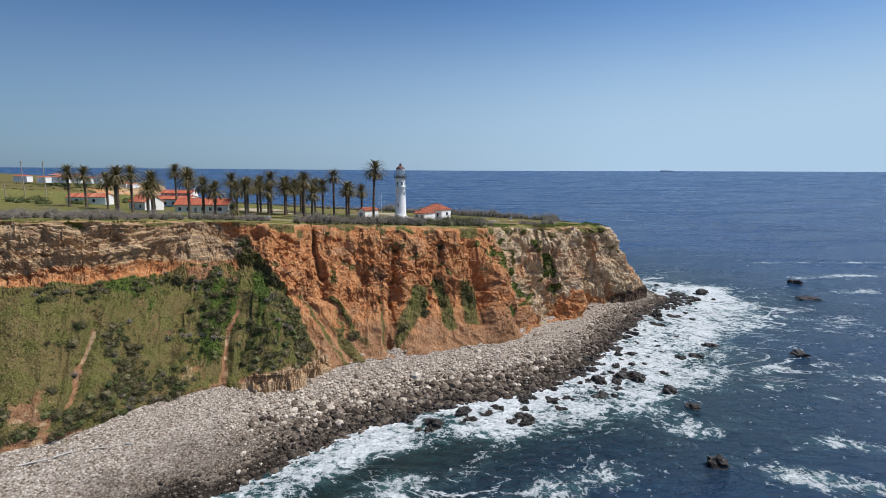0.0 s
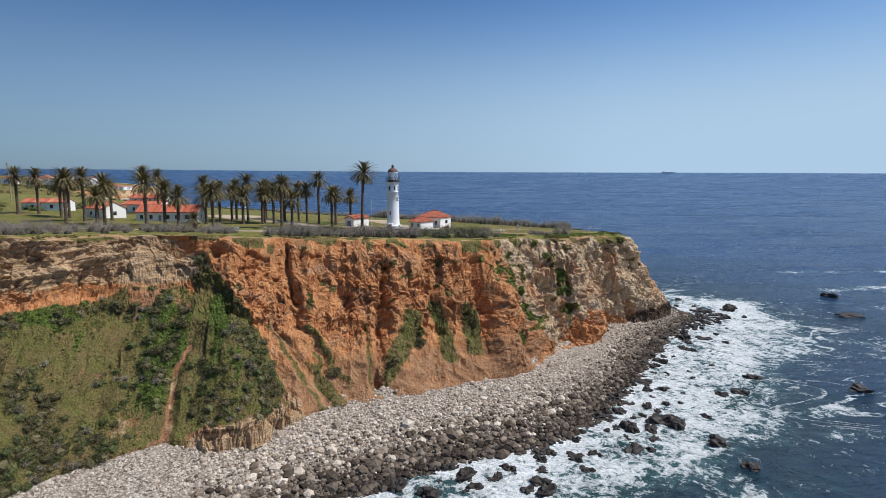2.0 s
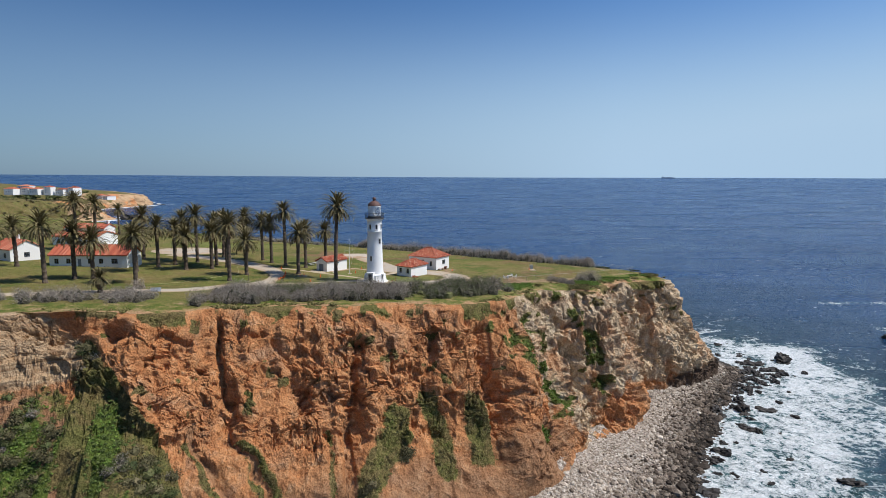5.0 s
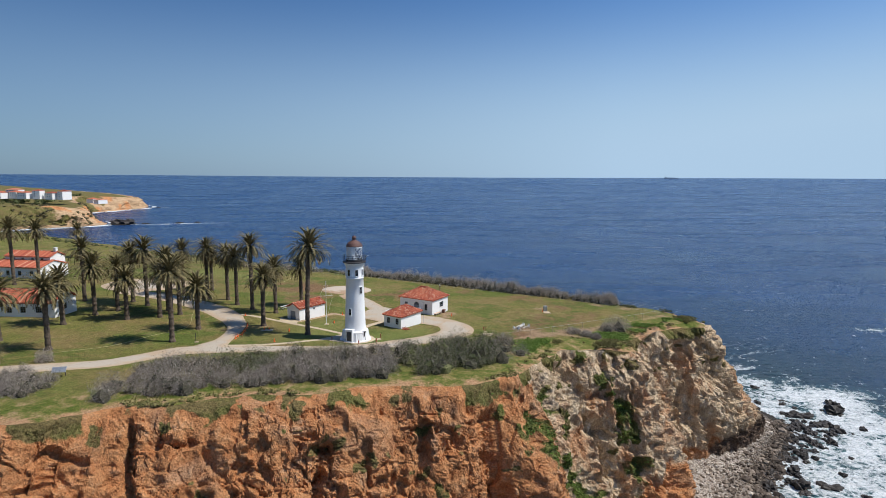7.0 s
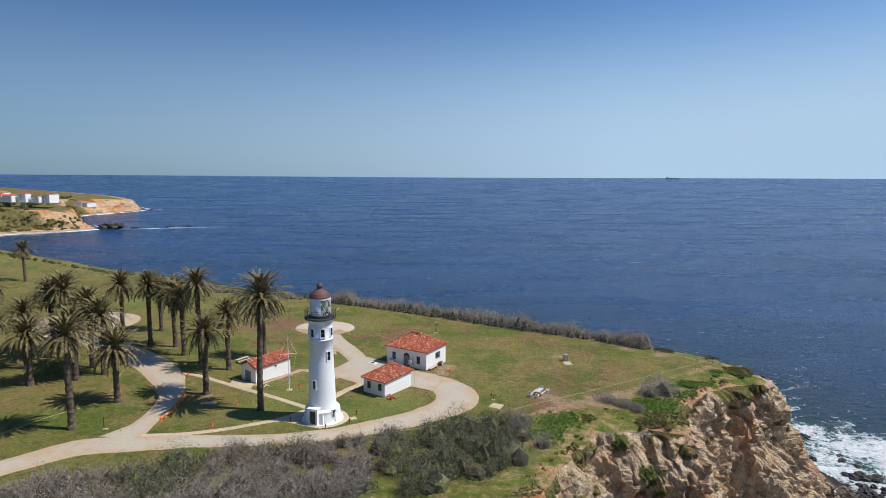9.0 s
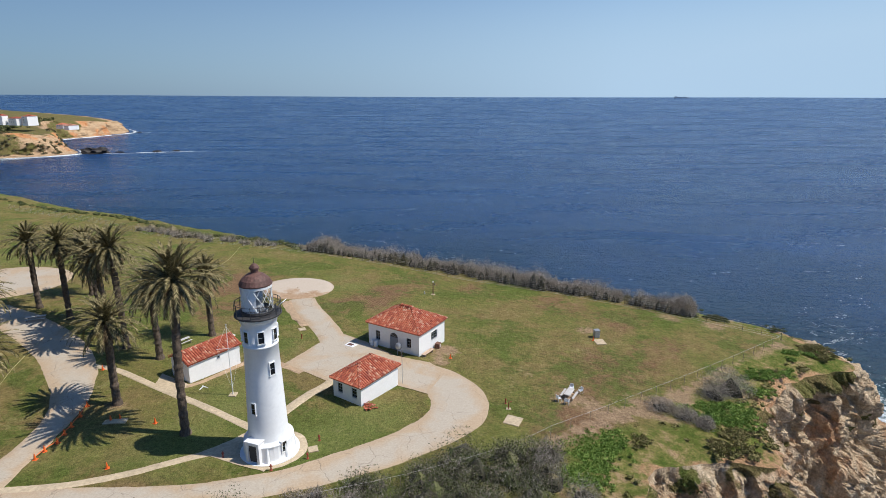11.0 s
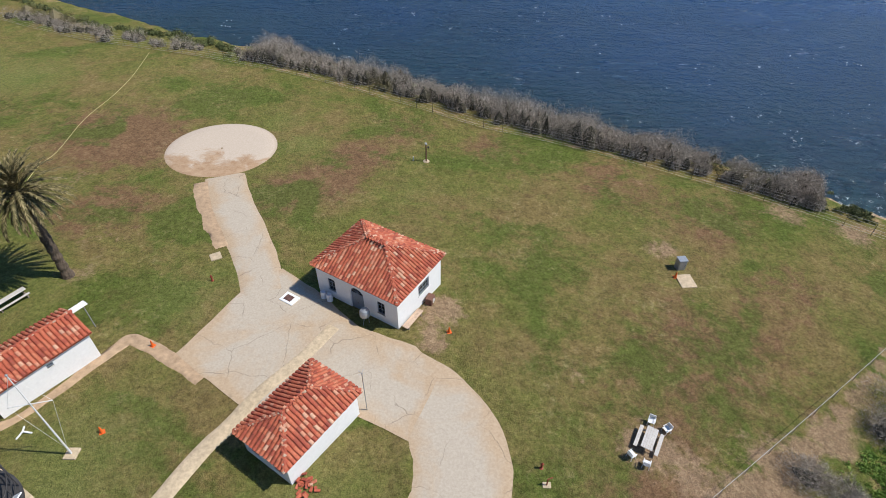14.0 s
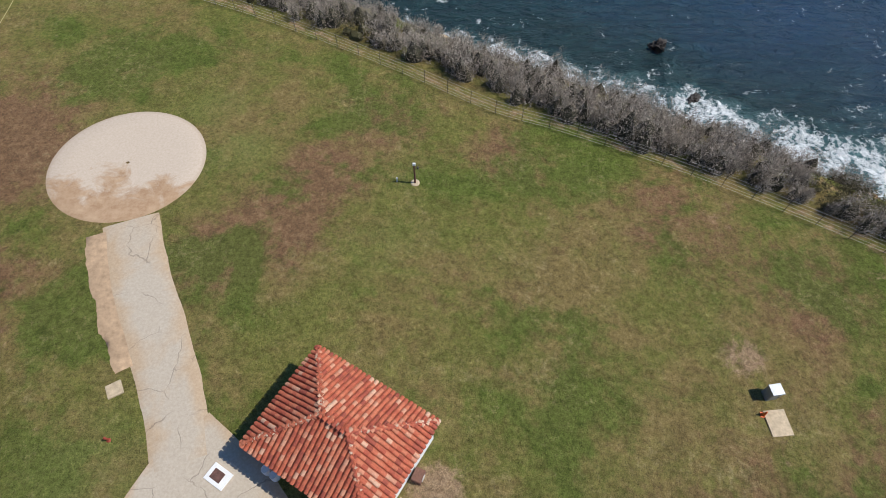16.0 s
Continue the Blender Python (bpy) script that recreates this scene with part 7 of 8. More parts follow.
for k, (x, y, r, h) in enumerate([(51, 146.5, 2.9, 1.9), (53.2, 144.6, 2.2, 2.0), (58.4, 136, 2.1, 1.5), (19.1, 118, 1.9, 1.6), (181, 278.5, 2.6, 2.2), (164.6, 243.4, 4.6, 1.0), (60.2, 126.3, 1.7, 1.0),
                                  (87, 174, 2.0, 1.3), (40.3, 133.4, 2.0, 0.8), (72.4, 161.7, 1.4, 1.1), (120, 251, 2.4, 2.2), (124, 256.5, 2.2, 1.8), (109, 248.2, 2.3, 1.6), (112.5, 239, 2.0, 1.4), (50.2, 319, 1.8, 2.0), (54.3, 303.7, 1.3, 0.9)]):
    sea_rock(x, y, r, h, k, turn=k * 1.3)
sea_rock(52.7, 99.7, 1.7, 2.2, 1, "lone brown rock standing in dark water")
sea_rock(110.5, 165.2, 2.6, 1.2, 2, "low dark rock awash in the swell")
n_ = 0
while n_ < 210:
    k = srs.uniform(10.5, 23.2)
    i = int(np.clip(np.searchsorted(along, k), 0, NS - 1))
    o = srs.exponential(11) - 2.5
    reach_ = np.interp(k, [10, 14, 18, 21, 23.2], [9, 14, 26, 36, 24])
    if o > reach_:
        continue
    q = water_line[i] + (water_line[i] - foot[i]) / np.linalg.norm(water_line[i] - foot[i]) * o + srs.normal(scale=1.5, size=2)
    r = float(np.clip(np.exp(srs.normal(-0.15, 0.45)), 0.35, 2.0))
    sea_rock(float(q[0]), float(q[1]), r, r * srs.uniform(0.5, 0.95), n_, turn=n_ * 0.7)
    n_ += 1
# dark reef of boulders off the cape's foot
for k in range(150):
    f = srs.uniform(0, 1) ** 1.4
    x, y = 76 + 38 * f + srs.normal(0, 3.2), 217 + 28 * f + srs.normal(0, 3.6)
    r = srs.uniform(0.5, 1.5) * (1.1 - 0.3 * f)
    sea_rock(float(x), float(y), float(r), float(r * srs.uniform(0.7, 1.1)), k, "black boulder heaped at the foot of the cape", turn=k * 1.1)


# ---- fences ----
def fence(name, line, gap, height, post_mat, wire_mat, label, wires=(0.95, 0.55, 0.15), thick=0.03, wire=0.014):
    c = smooth_line(line, 60)
    d = np.concatenate([[0], np.cumsum(np.linalg.norm(np.diff(c, axis=0), axis=1))])
    n = int(d[-1] / gap)
    at = np.linspace(0, d[-1], n + 1)
    q = np.column_stack([np.interp(at, d, c[:, 0]), np.interp(at, d, c[:, 1])])
    ob = thing(name, (float(q[0, 0]), float(q[0, 1]), gz(*q[0])), label, "fence")
    o = np.array([q[0, 0], q[0, 1], gz(*q[0])])
    feet = np.column_stack([q, ground_z(q[:, 0], q[:, 1])]) - o
    bm = bmesh.new()
    rod(bm, (0, 0, -0.3), (0, 0, height), thick, sides=6)
    me = bpy.data.meshes.new("post")
    bm.to_mesh(me)
    bm.free()
    me.materials.append(post_mat)
    for f in feet:
        part("post", me, None, ob).matrix_local = Matrix.Translation(f)
    for w_ in wires:
        bm = bmesh.new()
        for a, b in zip(feet, feet[1:]):
            rod(bm, Vector(a) + Vector((0, 0, height * w_)), Vector(b) + Vector((0, 0, height * w_)), wire, sides=4)
        part("wire", bm, wire_mat, ob)
    return ob


SEA_FENCE = [(61, 234.4), (48.2, 243.6), (36, 251), (27.5, 255.7), (17, 260.5), (10, 263.3), (0.2, 269.3), (-11.5, 275.8), (-23.4, 281.5), (-42, 288), (-64, 294), (-87, 305), (-99, 313), (-137.5, 330)]
fence("wire_fence", SEA_FENCE, 2.9, 1.7, DARK_IRON, PALE_WOOD,
      "rusty wire fence on thin metal posts along the sea edge", wires=(0.98, 0.75, 0.5, 0.25, 0.06))
fence("slope_fence", [(60.2, 233), (47, 223.6), (36.8, 216.6), (27.7, 210.5), (22.1, 206.8), (16.1, 203), (10.5, 198.8), (0.5, 193.8), (-9, 190.2)], 3.1, 1.3, WOOD, PALE_WOOD, "low post and rail fence above the cliff slope",
      wires=(0.97,), wire=0.018)

# ---- small things on the lawn ----
def picnic_table(x, y, turn):
    ob = thing("picnic_table", (x, y, gz(x, y)), "bleached wooden picnic table with fixed benches", "table", turn=turn)
    for k in range(5):
        bm = bmesh.new()
        box(bm, -1.0, 1.0, -0.42 + 0.17 * k, -0.26 + 0.17 * k, 0.72, 0.76, 0.008)
        part("tabletop_board", bm, PALE_WOOD, ob)
    for s_ in (-1, 1):
        bm = bmesh.new()
        box(bm, -1.0, 1.0, s_ * 0.78 - 0.14, s_ * 0.78 + 0.14, 0.43, 0.47, 0.008)
        part("bench", bm, PALE_WOOD, ob)
        bm = bmesh.new()
        rod(bm, (s_ * 0.7, -0.75, 0.0), (s_ * 0.7, -0.2, 0.72), 0.04)
        rod(bm, (s_ * 0.7, 0.75, 0.0), (s_ * 0.7, 0.2, 0.72), 0.04)
        box(bm, s_ * 0.7 - 0.03, s_ * 0.7 + 0.03, -0.85, 0.85, 0.36, 0.43)
        part("trestle", bm, WOOD, ob)
    return ob


def chair(x, y, turn):
    ob = thing("garden_chair", (x, y, gz(x, y)), "white plastic garden chair beside the picnic table", "chair", "chairs round the picnic table", turn=turn)
    bm = bmesh.new()
    box(bm, -0.26, 0.26, -0.25, 0.25, 0.42, 0.46, 0.015)
    part("seat", bm, WHITE_PAINT, ob)
    bm = bmesh.new()
    for k in range(5):
        box(bm, -0.24 + 0.1 * k, -0.16 + 0.1 * k, 0.23, 0.27, 0.46, 0.86, 0.01)
    box(bm, -0.26, 0.26, 0.22, 0.28, 0.84, 0.9, 0.015)
    part("backrest", bm, WHITE_PAINT, ob)
    for sx_, sy_ in ((-1, -1), (1, -1), (-1, 1), (1, 1)):
        bm = bmesh.new()
        rod(bm, (0.25 * sx_, 0.24 * sy_, 0), (0.23 * sx_, 0.22 * sy_, 0.43), 0.025, sides=6)
        part("leg", bm, WHITE_PAINT, ob)
    for sx_ in (-1, 1):
        bm = bmesh.new()
        box(bm, 0.25 * sx_ - 0.03, 0.25 * sx_ + 0.03, -0.22, 0.26, 0.64, 0.67, 0.01)
        part("armrest", bm, WHITE_PAINT, ob)
    return ob


picnic_table(20.2, 212.2, 59)
for x, y, turn in ((20.9, 213.9, -25), (21.9, 213.2, -65), (18.6, 211.0, 120), (19.5, 210.3, 155)):
    chair(x, y, turn)


def concrete_slab(name, x, y, w_, d_, turn, label, h_=0.12, mat=None):
    bm = bmesh.new()
    box(bm, -w_ / 2, w_ / 2, -d_ / 2, d_ / 2, -0.2, h_, 0.02)
    ob = part(name, bm, mat or PATH_DIRT, None)
    ob.matrix_world = pose(x, y, gz(x, y), 0, 0, turn)
    return tagged(ob, label, "slab")


concrete_slab("concrete_slab", 29.4, 230.7, 1.6, 1.9, 5, "pale square concrete slab in the lawn")
concrete_slab("concrete_slab", 12.2, 205.9, 1.9, 1.9, -25, "pale square concrete slab in the lawn")
concrete_slab("concrete_slab", -18.7, 232.6, 1.1, 1.1, 30, "small pale concrete slab beside the drive")
concrete_slab("concrete_slab", -9.7, 199.2, 1.0, 1.0, 20, "small pale concrete slab by the tower")
vent = concrete_slab("hatch_slab", -9.9, 226.7, 1.6, 1.2, AX, "white concrete slab with a dark iron hatch", 0.16, WHITE_PAINT)
bm = bmesh.new()
box(bm, -0.5, 0.35, -0.34, 0.34, 0.15, 0.19, 0.01)
part("hatch", bm, RUST, vent, "dark rusty iron hatch")

ob = thing("utility_cabinet", (29.4, 232.8, gz(29.4, 232.8)), "grey metal utility cabinet with a flat top on the lawn", "cabinet", turn=8)
bm = bmesh.new()
box(bm, -0.42, 0.42, -0.38, 0.38, 0, 1.25, 0.02)
part("body", bm, GREY_METAL, ob)
bm = bmesh.new()
box(bm, -0.47, 0.47, -0.43, 0.43, 1.25, 1.33, 0.02)
part("top", bm, GREY_METAL, ob)
bm = bmesh.new()
box(bm, -0.36, 0.36, -0.405, -0.378, 0.1, 1.15, 0.008)
door_ = part("door", bm, GREY_METAL, ob)
bm = bmesh.new()
box(bm, 0.24, 0.28, -0.43, -0.4, 0.55, 0.75)
part("handle", bm, DARK_IRON, door_)

ob = thing("weather_post", (2.4, 253.1, gz(2.4, 253.1)), "dark post with a small instrument head on the lawn", "post")
bm = bmesh.new()
rod(bm, (0, 0, -0.2), (0, 0, 2.5), 0.1, 0.08)
part("post", bm, BROWN, ob)
bm = bmesh.new()
box(bm, -0.14, 0.14, -0.1, 0.1, 2.5, 2.75, 0.02)
part("head", bm, WHITE_PAINT, ob)
bm = bmesh.new()
rod(bm, (0.05, 0, 2.1), (0.32, 0, 2.1), 0.03, sides=6)
rod(bm, (0.32, 0, 2.0), (0.32, 0, 2.25), 0.09, sides=8)
part("lamp", bm, DARK_IRON, ob)
slab_round("post_footing", 2.4, 253.1, 0.45, PATH_DIRT, 0.05, "pale footing of the post", "footing", 16)
bm = bmesh.new()
rod(bm, (0, 0, -0.1), (0, 0, 0.45), 0.07, 0.05)
bmesh.ops.create_icosphere(bm, subdivisions=1, radius=0.11, matrix=Matrix.Translation((0, 0, 0.5)))
tagged(part("sprinkler", bm, WHITE_PAINT, None), "small white standpipe on the lawn", "pipe").location = (0.7, 253.2, gz(0.7, 253.2))


def hydrant(x, y, label="small red hydrant on the lawn"):
    ob = thing("hydrant", (x, y, gz(x, y)), label, "hydrant", "red hydrants")
    bm = bmesh.new()
    lathe(bm, [(0.15, -0.1), (0.15, 0.05), (0.07, 0.08), (0.07, 0.55), (0.1, 0.57), (0.1, 0.63), (0.07, 0.67), (0.03, 0.76), (0.0, 0.77)], 12)
    part("body", bm, RED, ob)
    for s_ in (-1, 1):
        bm = bmesh.new()
        rod(bm, (0, 0, 0.48), (0.15 * s_, 0, 0.48), 0.04, sides=8)
        part("outlet", bm, RED, ob)
    return ob


for x, y in ((-17.9, 229), (11.8, 210), (-9.4, 200.9), (-9.9, 197.6), (-13, 195.5), (-18.4, 197.4)):
    hydrant(x, y)
ob = thing("standpipe", (12, 208.7, gz(12, 208.7)), "red standpipe with a bent arm on a pale base", "pipe")
bm = bmesh.new()
rod(bm, (0, 0, -0.1), (0, 0, 0.9), 0.05)
rod(bm, (0, 0, 0.9), (0.35, 0.1, 0.95), 0.04)
part("pipe", bm, RED, ob)
bm = bmesh.new()
box(bm, -0.3, 0.3, -0.22, 0.22, -0.1, 0.07, 0.02)
part("base", bm, PATH_DIRT, ob)

# traffic cones
cone = thing("traffic_cone", (0, 0, 0), "orange plastic traffic cone on the grass", "cone", "traffic cones")
bm = bmesh.new()
lathe(bm, [(0.17, 0.03), (0.15, 0.05), (0.04, 0.68), (0.0, 0.69)], 12)
part("cone", bm, ORANGE, cone)
bm = bmesh.new()
box(bm, -0.21, 0.21, -0.21, 0.21, 0, 0.04, 0.01)
part("base", bm, ORANGE, cone)
CONES = [(-36.5, 196.3), (-36.5, 197.7), (-36.2, 199.2), (-36.5, 200.8), (-36.7, 202.3), (-37.1, 204.5), (-37.7, 206.8), (-41.4, 216.3), (-28.8, 195.2), (-28.2, 203.5), (-33.3, 203.8), (-32.4, 204.1), (28.5, 231.3), (-20.7, 212.2), (-20.3, 220.6), (5.2, 223)]
for k, (x, y) in enumerate(CONES):
    m = pose(x, y, gz(x, y) + 0.02, 0, 0, 37 * k)
    if k:
        copy_thing(cone, m)
    else:
        cone.matrix_world = m
concrete_slab("concrete_slab", -32.7, 203.6, 2.4, 0.9, 8, "pale concrete cover with two cones on it")
bm = bmesh.new()
for a, b in zip(CONES[:6], CONES[1:7]):
    for f in range(3):
        pa = [a[k] + (b[k] - a[k]) * f / 3 for k in (0, 1)]
        pb = [a[k] + (b[k] - a[k]) * (f + 1) / 3 for k in (0, 1)]
        rod(bm, (*pa, gz(*pa) + 0.3 + 0.05 * (f % 2)), (*pb, gz(*pb) + 0.3 + 0.05 * ((f + 1) % 2)), 0.05, sides=4)
tagged(part("barrier_tape", bm, ORANGE, None), "orange barrier tape strung between cones", "tape")

# flagpole, benches, drums and other things by the buildings
ob = thing("flagpole", (-22, 210.4, gz(-22, 210.4)), "tall bare white flagpole on a concrete foot", "flagpole")
bm = bmesh.new()
rod(bm, (0, 0, 0.1), (0, 0, 9.3), 0.07, 0.035)
part("pole", bm, WHITE_PAINT, ob)
bm = bmesh.new()
box(bm, -0.45, 0.45, -0.45, 0.45, -0.2, 0.14, 0.03)
part("foot", bm, PATH_DIRT, ob)
bm = bmesh.new()
rod(bm, (-1.3, -0.3, 6.3), (1.3, 0.3, 6.3), 0.035, sides=6)
part("yardarm", bm, WHITE_PAINT, ob)
for s_ in (-1, 1):
    bm = bmesh.new()
    rod(bm, (1.3 * s_, 0.3 * s_, 6.3), (0, 0, 9.2), 0.012, sides=4)
    rod(bm, (1.3 * s_, 0.3 * s_, 6.3), (0.1 * s_, 0.02 * s_, 1.2), 0.01, sides=4)
    part("halyard", bm, WHITE_PAINT, ob)
bm = bmesh.new()
bmesh.ops.create_icosphere(bm, subdivisions=2, radius=0.09, matrix=Matrix.Translation((0, 0, 9.36)))
part("ball", bm, GREY_METAL, ob)
ob = thing("ground_marker", (-26.3, 212, gz(-26.3, 212)), "low white three-armed marker on the grass", "marker")
for k in range(3):
    bm = bmesh.new()
    a = k * 2.094
    rod(bm, (0, 0, 0.25), (0.6 * math.cos(a), 0.6 * math.sin(a), 0.02), 0.07, sides=6)
    part("arm", bm, WHITE_PAINT, ob)


def bench(x, y, turn, label):
    ob = thing("bench", (x, y, gz(x, y)), label, "bench", turn=turn)
    bm = bmesh.new()
    box(bm, -1.4, 1.4, -0.3, 0.3, 0.68, 0.73, 0.01)
    part("top", bm, PALE_WOOD, ob)
    bm = bmesh.new()
    box(bm, -1.4, 1.4, -0.75, -0.5, 0.4, 0.45, 0.01)
    part("seat", bm, PALE_WOOD, ob)
    for s_ in (-1, 1):
        bm = bmesh.new()
        box(bm, s_ * 1.15 - 0.05, s_ * 1.15 + 0.05, -0.7, 0.25, 0.32, 0.4)
        box(bm, s_ * 1.15 - 0.05, s_ * 1.15 + 0.05, -0.68, -0.58, 0, 0.4)
        box(bm, s_ * 1.15 - 0.05, s_ * 1.15 + 0.05, 0.1, 0.22, 0, 0.68)
        part("trestle", bm, WOOD, ob)
    return ob


bench(-35, 225.4, 58, "weathered wooden bench table on the lawn")
bench(-62, 233.5, 20, "weathered wooden bench table under palms")
ob = thing("panel_rack", (-26.9, 221.6, gz(-26.9, 221.6)), "white sloped panel on legs behind the outbuilding", "panel", turn=57)
bm = bmesh.new()
box(bm, -1.6, 1.6, -0.35, 0.35, 2.75, 2.83, 0.01)
part("panel", bm, WHITE_PAINT, ob)
for s_ in (-1, 1):
    bm = bmesh.new()
    rod(bm, (1.3 * s_, 0, -0.1), (1.3 * s_, 0, 2.76), 0.05)
    part("leg", bm, GREY_METAL, ob)


def fog_place(lx, ly):
    a = math.radians(AX)
    return -1.45 + lx * math.cos(a) - ly * math.sin(a), 228.7 + lx * math.sin(a) + ly * math.cos(a)


x, y = fog_place(1.7, -4.6)
ob = thing("water_tank", (x, y, gz(x, y)), "round grey metal tank on thin legs by the door", "tank")
bm = bmesh.new()
lathe(bm, [(0.0, 0.85), (0.35, 0.9), (0.48, 1.1), (0.48, 1.5), (0.36, 1.75), (0.0, 1.85)], 18)
part("tank", bm, GREY_METAL, ob)
for k in range(3):
    bm = bmesh.new()
    a = k * 2.1
    rod(bm, (0.34 * math.cos(a), 0.34 * math.sin(a), 0), (0.3 * math.cos(a), 0.3 * math.sin(a), 1.0), 0.03, sides=6)
    part("leg", bm, GREY_METAL, ob)
for k, lx in enumerate((-3.6, -2.9)):
    x, y = fog_place(lx, -4.15)
    bm = bmesh.new()
    lathe(bm, [(0.0, 0.0), (0.28, 0.0), (0.3, 0.1), (0.28, 0.42), (0.3, 0.46), (0.28, 0.85), (0.24, 0.9), (0.22, 0.86), (0.0, 0.86)], 16)
    tagged(part("drum", bm, WHITE_PAINT, None), "pale plastic drum against the white wall", "drum", "drums by the wall").location = (x, y, gz(x, y))
x, y = fog_place(5.15, 0.9)
ob = thing("cable_reel", (x, y, gz(x, y)), "brown wooden reel box against the side wall", "box", turn=AX + 8)
bm = bmesh.new()
box(bm, -0.35, 0.35, -0.45, 0.45, 0, 0.8, 0.04)
part("body", bm, BROWN, ob)
bm = bmesh.new()
rod(bm, (0.35, 0, 0.4), (0.4, 0, 0.4), 0.24, sides=14)
part("disc", bm, PALE_WOOD, ob)
x, y = fog_place(5.2, -2.1)
ob = thing("side_bench", (x, y, gz(x, y)), "long faded pink board on trestles by the side wall", "bench", turn=AX + 90)
bm = bmesh.new()
box(bm, -1.3, 1.3, -0.32, 0.32, 0.42, 0.48, 0.01)
part("board", bm, MORTAR, ob)
for s_ in (-1, 1):
    bm = bmesh.new()
    box(bm, s_ * 1.0 - 0.05, s_ * 1.0 + 0.05, -0.28, 0.28, -0.1, 0.42)
    part("trestle", bm, WOOD, ob)
x, y = fog_place(-5.3, 1.2)
ob = thing("plant_box", (x, y, gz(x, y)), "grey metal housing against the shaded wall", "box", turn=AX)
bm = bmesh.new()
box(bm, -0.45, 0.45, -0.8, 0.8, -0.1, 1.5, 0.03)
part("housing", bm, GREY_METAL, ob)
bm = bmesh.new()
for k in range(26):
    m = Matrix.LocRotScale((random.gauss(0, 0.45), random.gauss(0, 0.45), random.uniform(0.03, 0.3)), Euler((random.uniform(-.5, .5), random.uniform(-.5, .5), random.uniform(0, 6))), (0.42, 0.2, 0.08))
    bmesh.ops.create_cube(bm, size=1.0, matrix=m)
ob = part("tile_heap", bm, CLAY, None)
ob["kind"] = "stuff"
tagged(ob, "heap of broken red roof tiles by the wall", "tiles").location = (-4.9, 208.3, gz(-4.9, 208.3))
ob = thing("aerial", (-1.3, 214.6, gz(-1.3, 214.6)), "thin metal mast beside the small building", "mast")
bm = bmesh.new()
rod(bm, (0, 0, -0.1), (0, 0, 4.8), 0.035)
for k in range(5):
    a = k * 1.257
    rod(bm, (0, 0, 4.75), (0.35 * math.cos(a), 0.35 * math.sin(a), 4.85), 0.012, sides=4)
part("mast", bm, GREY_METAL, ob)


def board_sign(x, y, turn, w_=1.9, h_=0.9, label="low slanted pale information board by the drive"):
    ob = thing("information_board", (x, y, gz(x, y)), label, "sign", "information boards", turn=turn)
    bm = bmesh.new()
    box(bm, -w_ / 2, w_ / 2, -0.03, 0.03, -h_ / 2, h_ / 2, 0.01)
    b_ = part("board", bm, GREY_METAL, ob)
    b_.matrix_local = pose(0, 0, 0.95, -45)
    for k in range(6):
        bm = bmesh.new()
        box(bm, -w_ * 0.42, w_ * (0.1 + 0.3 * ((k * 7) % 3) / 3), -0.036, -0.03, h_ * 0.32 - k * h_ * 0.12, h_ * 0.36 - k * h_ * 0.12)
        part("text_bar", bm, FRAME, b_)
    for s_ in (-1, 1):
        bm = bmesh.new()
        rod(bm, (s_ * w_ * 0.4, 0.1, -0.2), (s_ * w_ * 0.4, 0.1, 0.95), 0.05)
        part("leg", bm, DARK_IRON, ob)
    return ob


board_sign(-53, 171.5, 10)
bm = bmesh.new()
hose = smooth_line([(-47.7, 287.8), (-46.3, 278.2), (-45.9, 270), (-46.3, 262), (-45.3, 252.7), (-45.6, 248.6), (-44, 240)], 8)
for a, b in zip(hose, hose[1:]):
    rod(bm, (*a, gz(*a) + 0.05), (*b, gz(*b) + 0.05), 0.028, sides=5)
tagged(part("hose", bm, HOSE, None), "pale yellow hose lying over the grass", "hose")
bm = bmesh.new()
hose = smooth_line([(-62, 184), (-57.7, 187.1), (-55.1, 189.9), (-52.3, 196.9), (-49, 203.8), (-53.2, 216.4), (-56, 226.1)], 8)
for a, b in zip(hose, hose[1:]):
    rod(bm, (*a, gz(*a) + 0.05), (*b, gz(*b) + 0.05), 0.028, sides=5)
tagged(part("hose", bm, HOSE, None), "pale yellow hose lying between the palms", "hose")
ob = thing("hose_post", (-42.6, 193.2, gz(-42.6, 193.2)), "thin dark post on a pale base by the drive", "post")
bm = bmesh.new()
rod(bm, (0, 0, -0.1), (0, 0, 1.7), 0.05)
part("post", bm, DARK_IRON, ob)
bm = bmesh.new()
box(bm, -0.2, 0.5, -0.2, 0.2, -0.1, 0.1, 0.02)
part("base", bm, PATH_DIRT, ob)


def mast(x, y, h, lean, label="tall bare wooden utility pole"):
    ob = thing("utility_pole", (x, y, gz(x, y)), label, "pole", "utility poles")
    bm = bmesh.new()
    rod(bm, (0, 0, -1), (lean, 0, h), 0.3, 0.2)
    part("pole", bm, WOOD, ob)
    bm = bmesh.new()
    box(bm, lean * 0.94 - 0.9, lean * 0.94 + 0.9, -0.08, 0.08, h * 0.94, h * 0.94 + 0.15)
    part("crossarm", bm, WOOD, ob)


mast(-222, 320, 20.5, -0.6)
mast(-234, 320, 20.5, -0.8)
mast(-205, 268, 8, -0.8, "leaning weathered wooden pole")
mast(-190, 240, 9, 0.2, "weathered wooden pole in scrub")

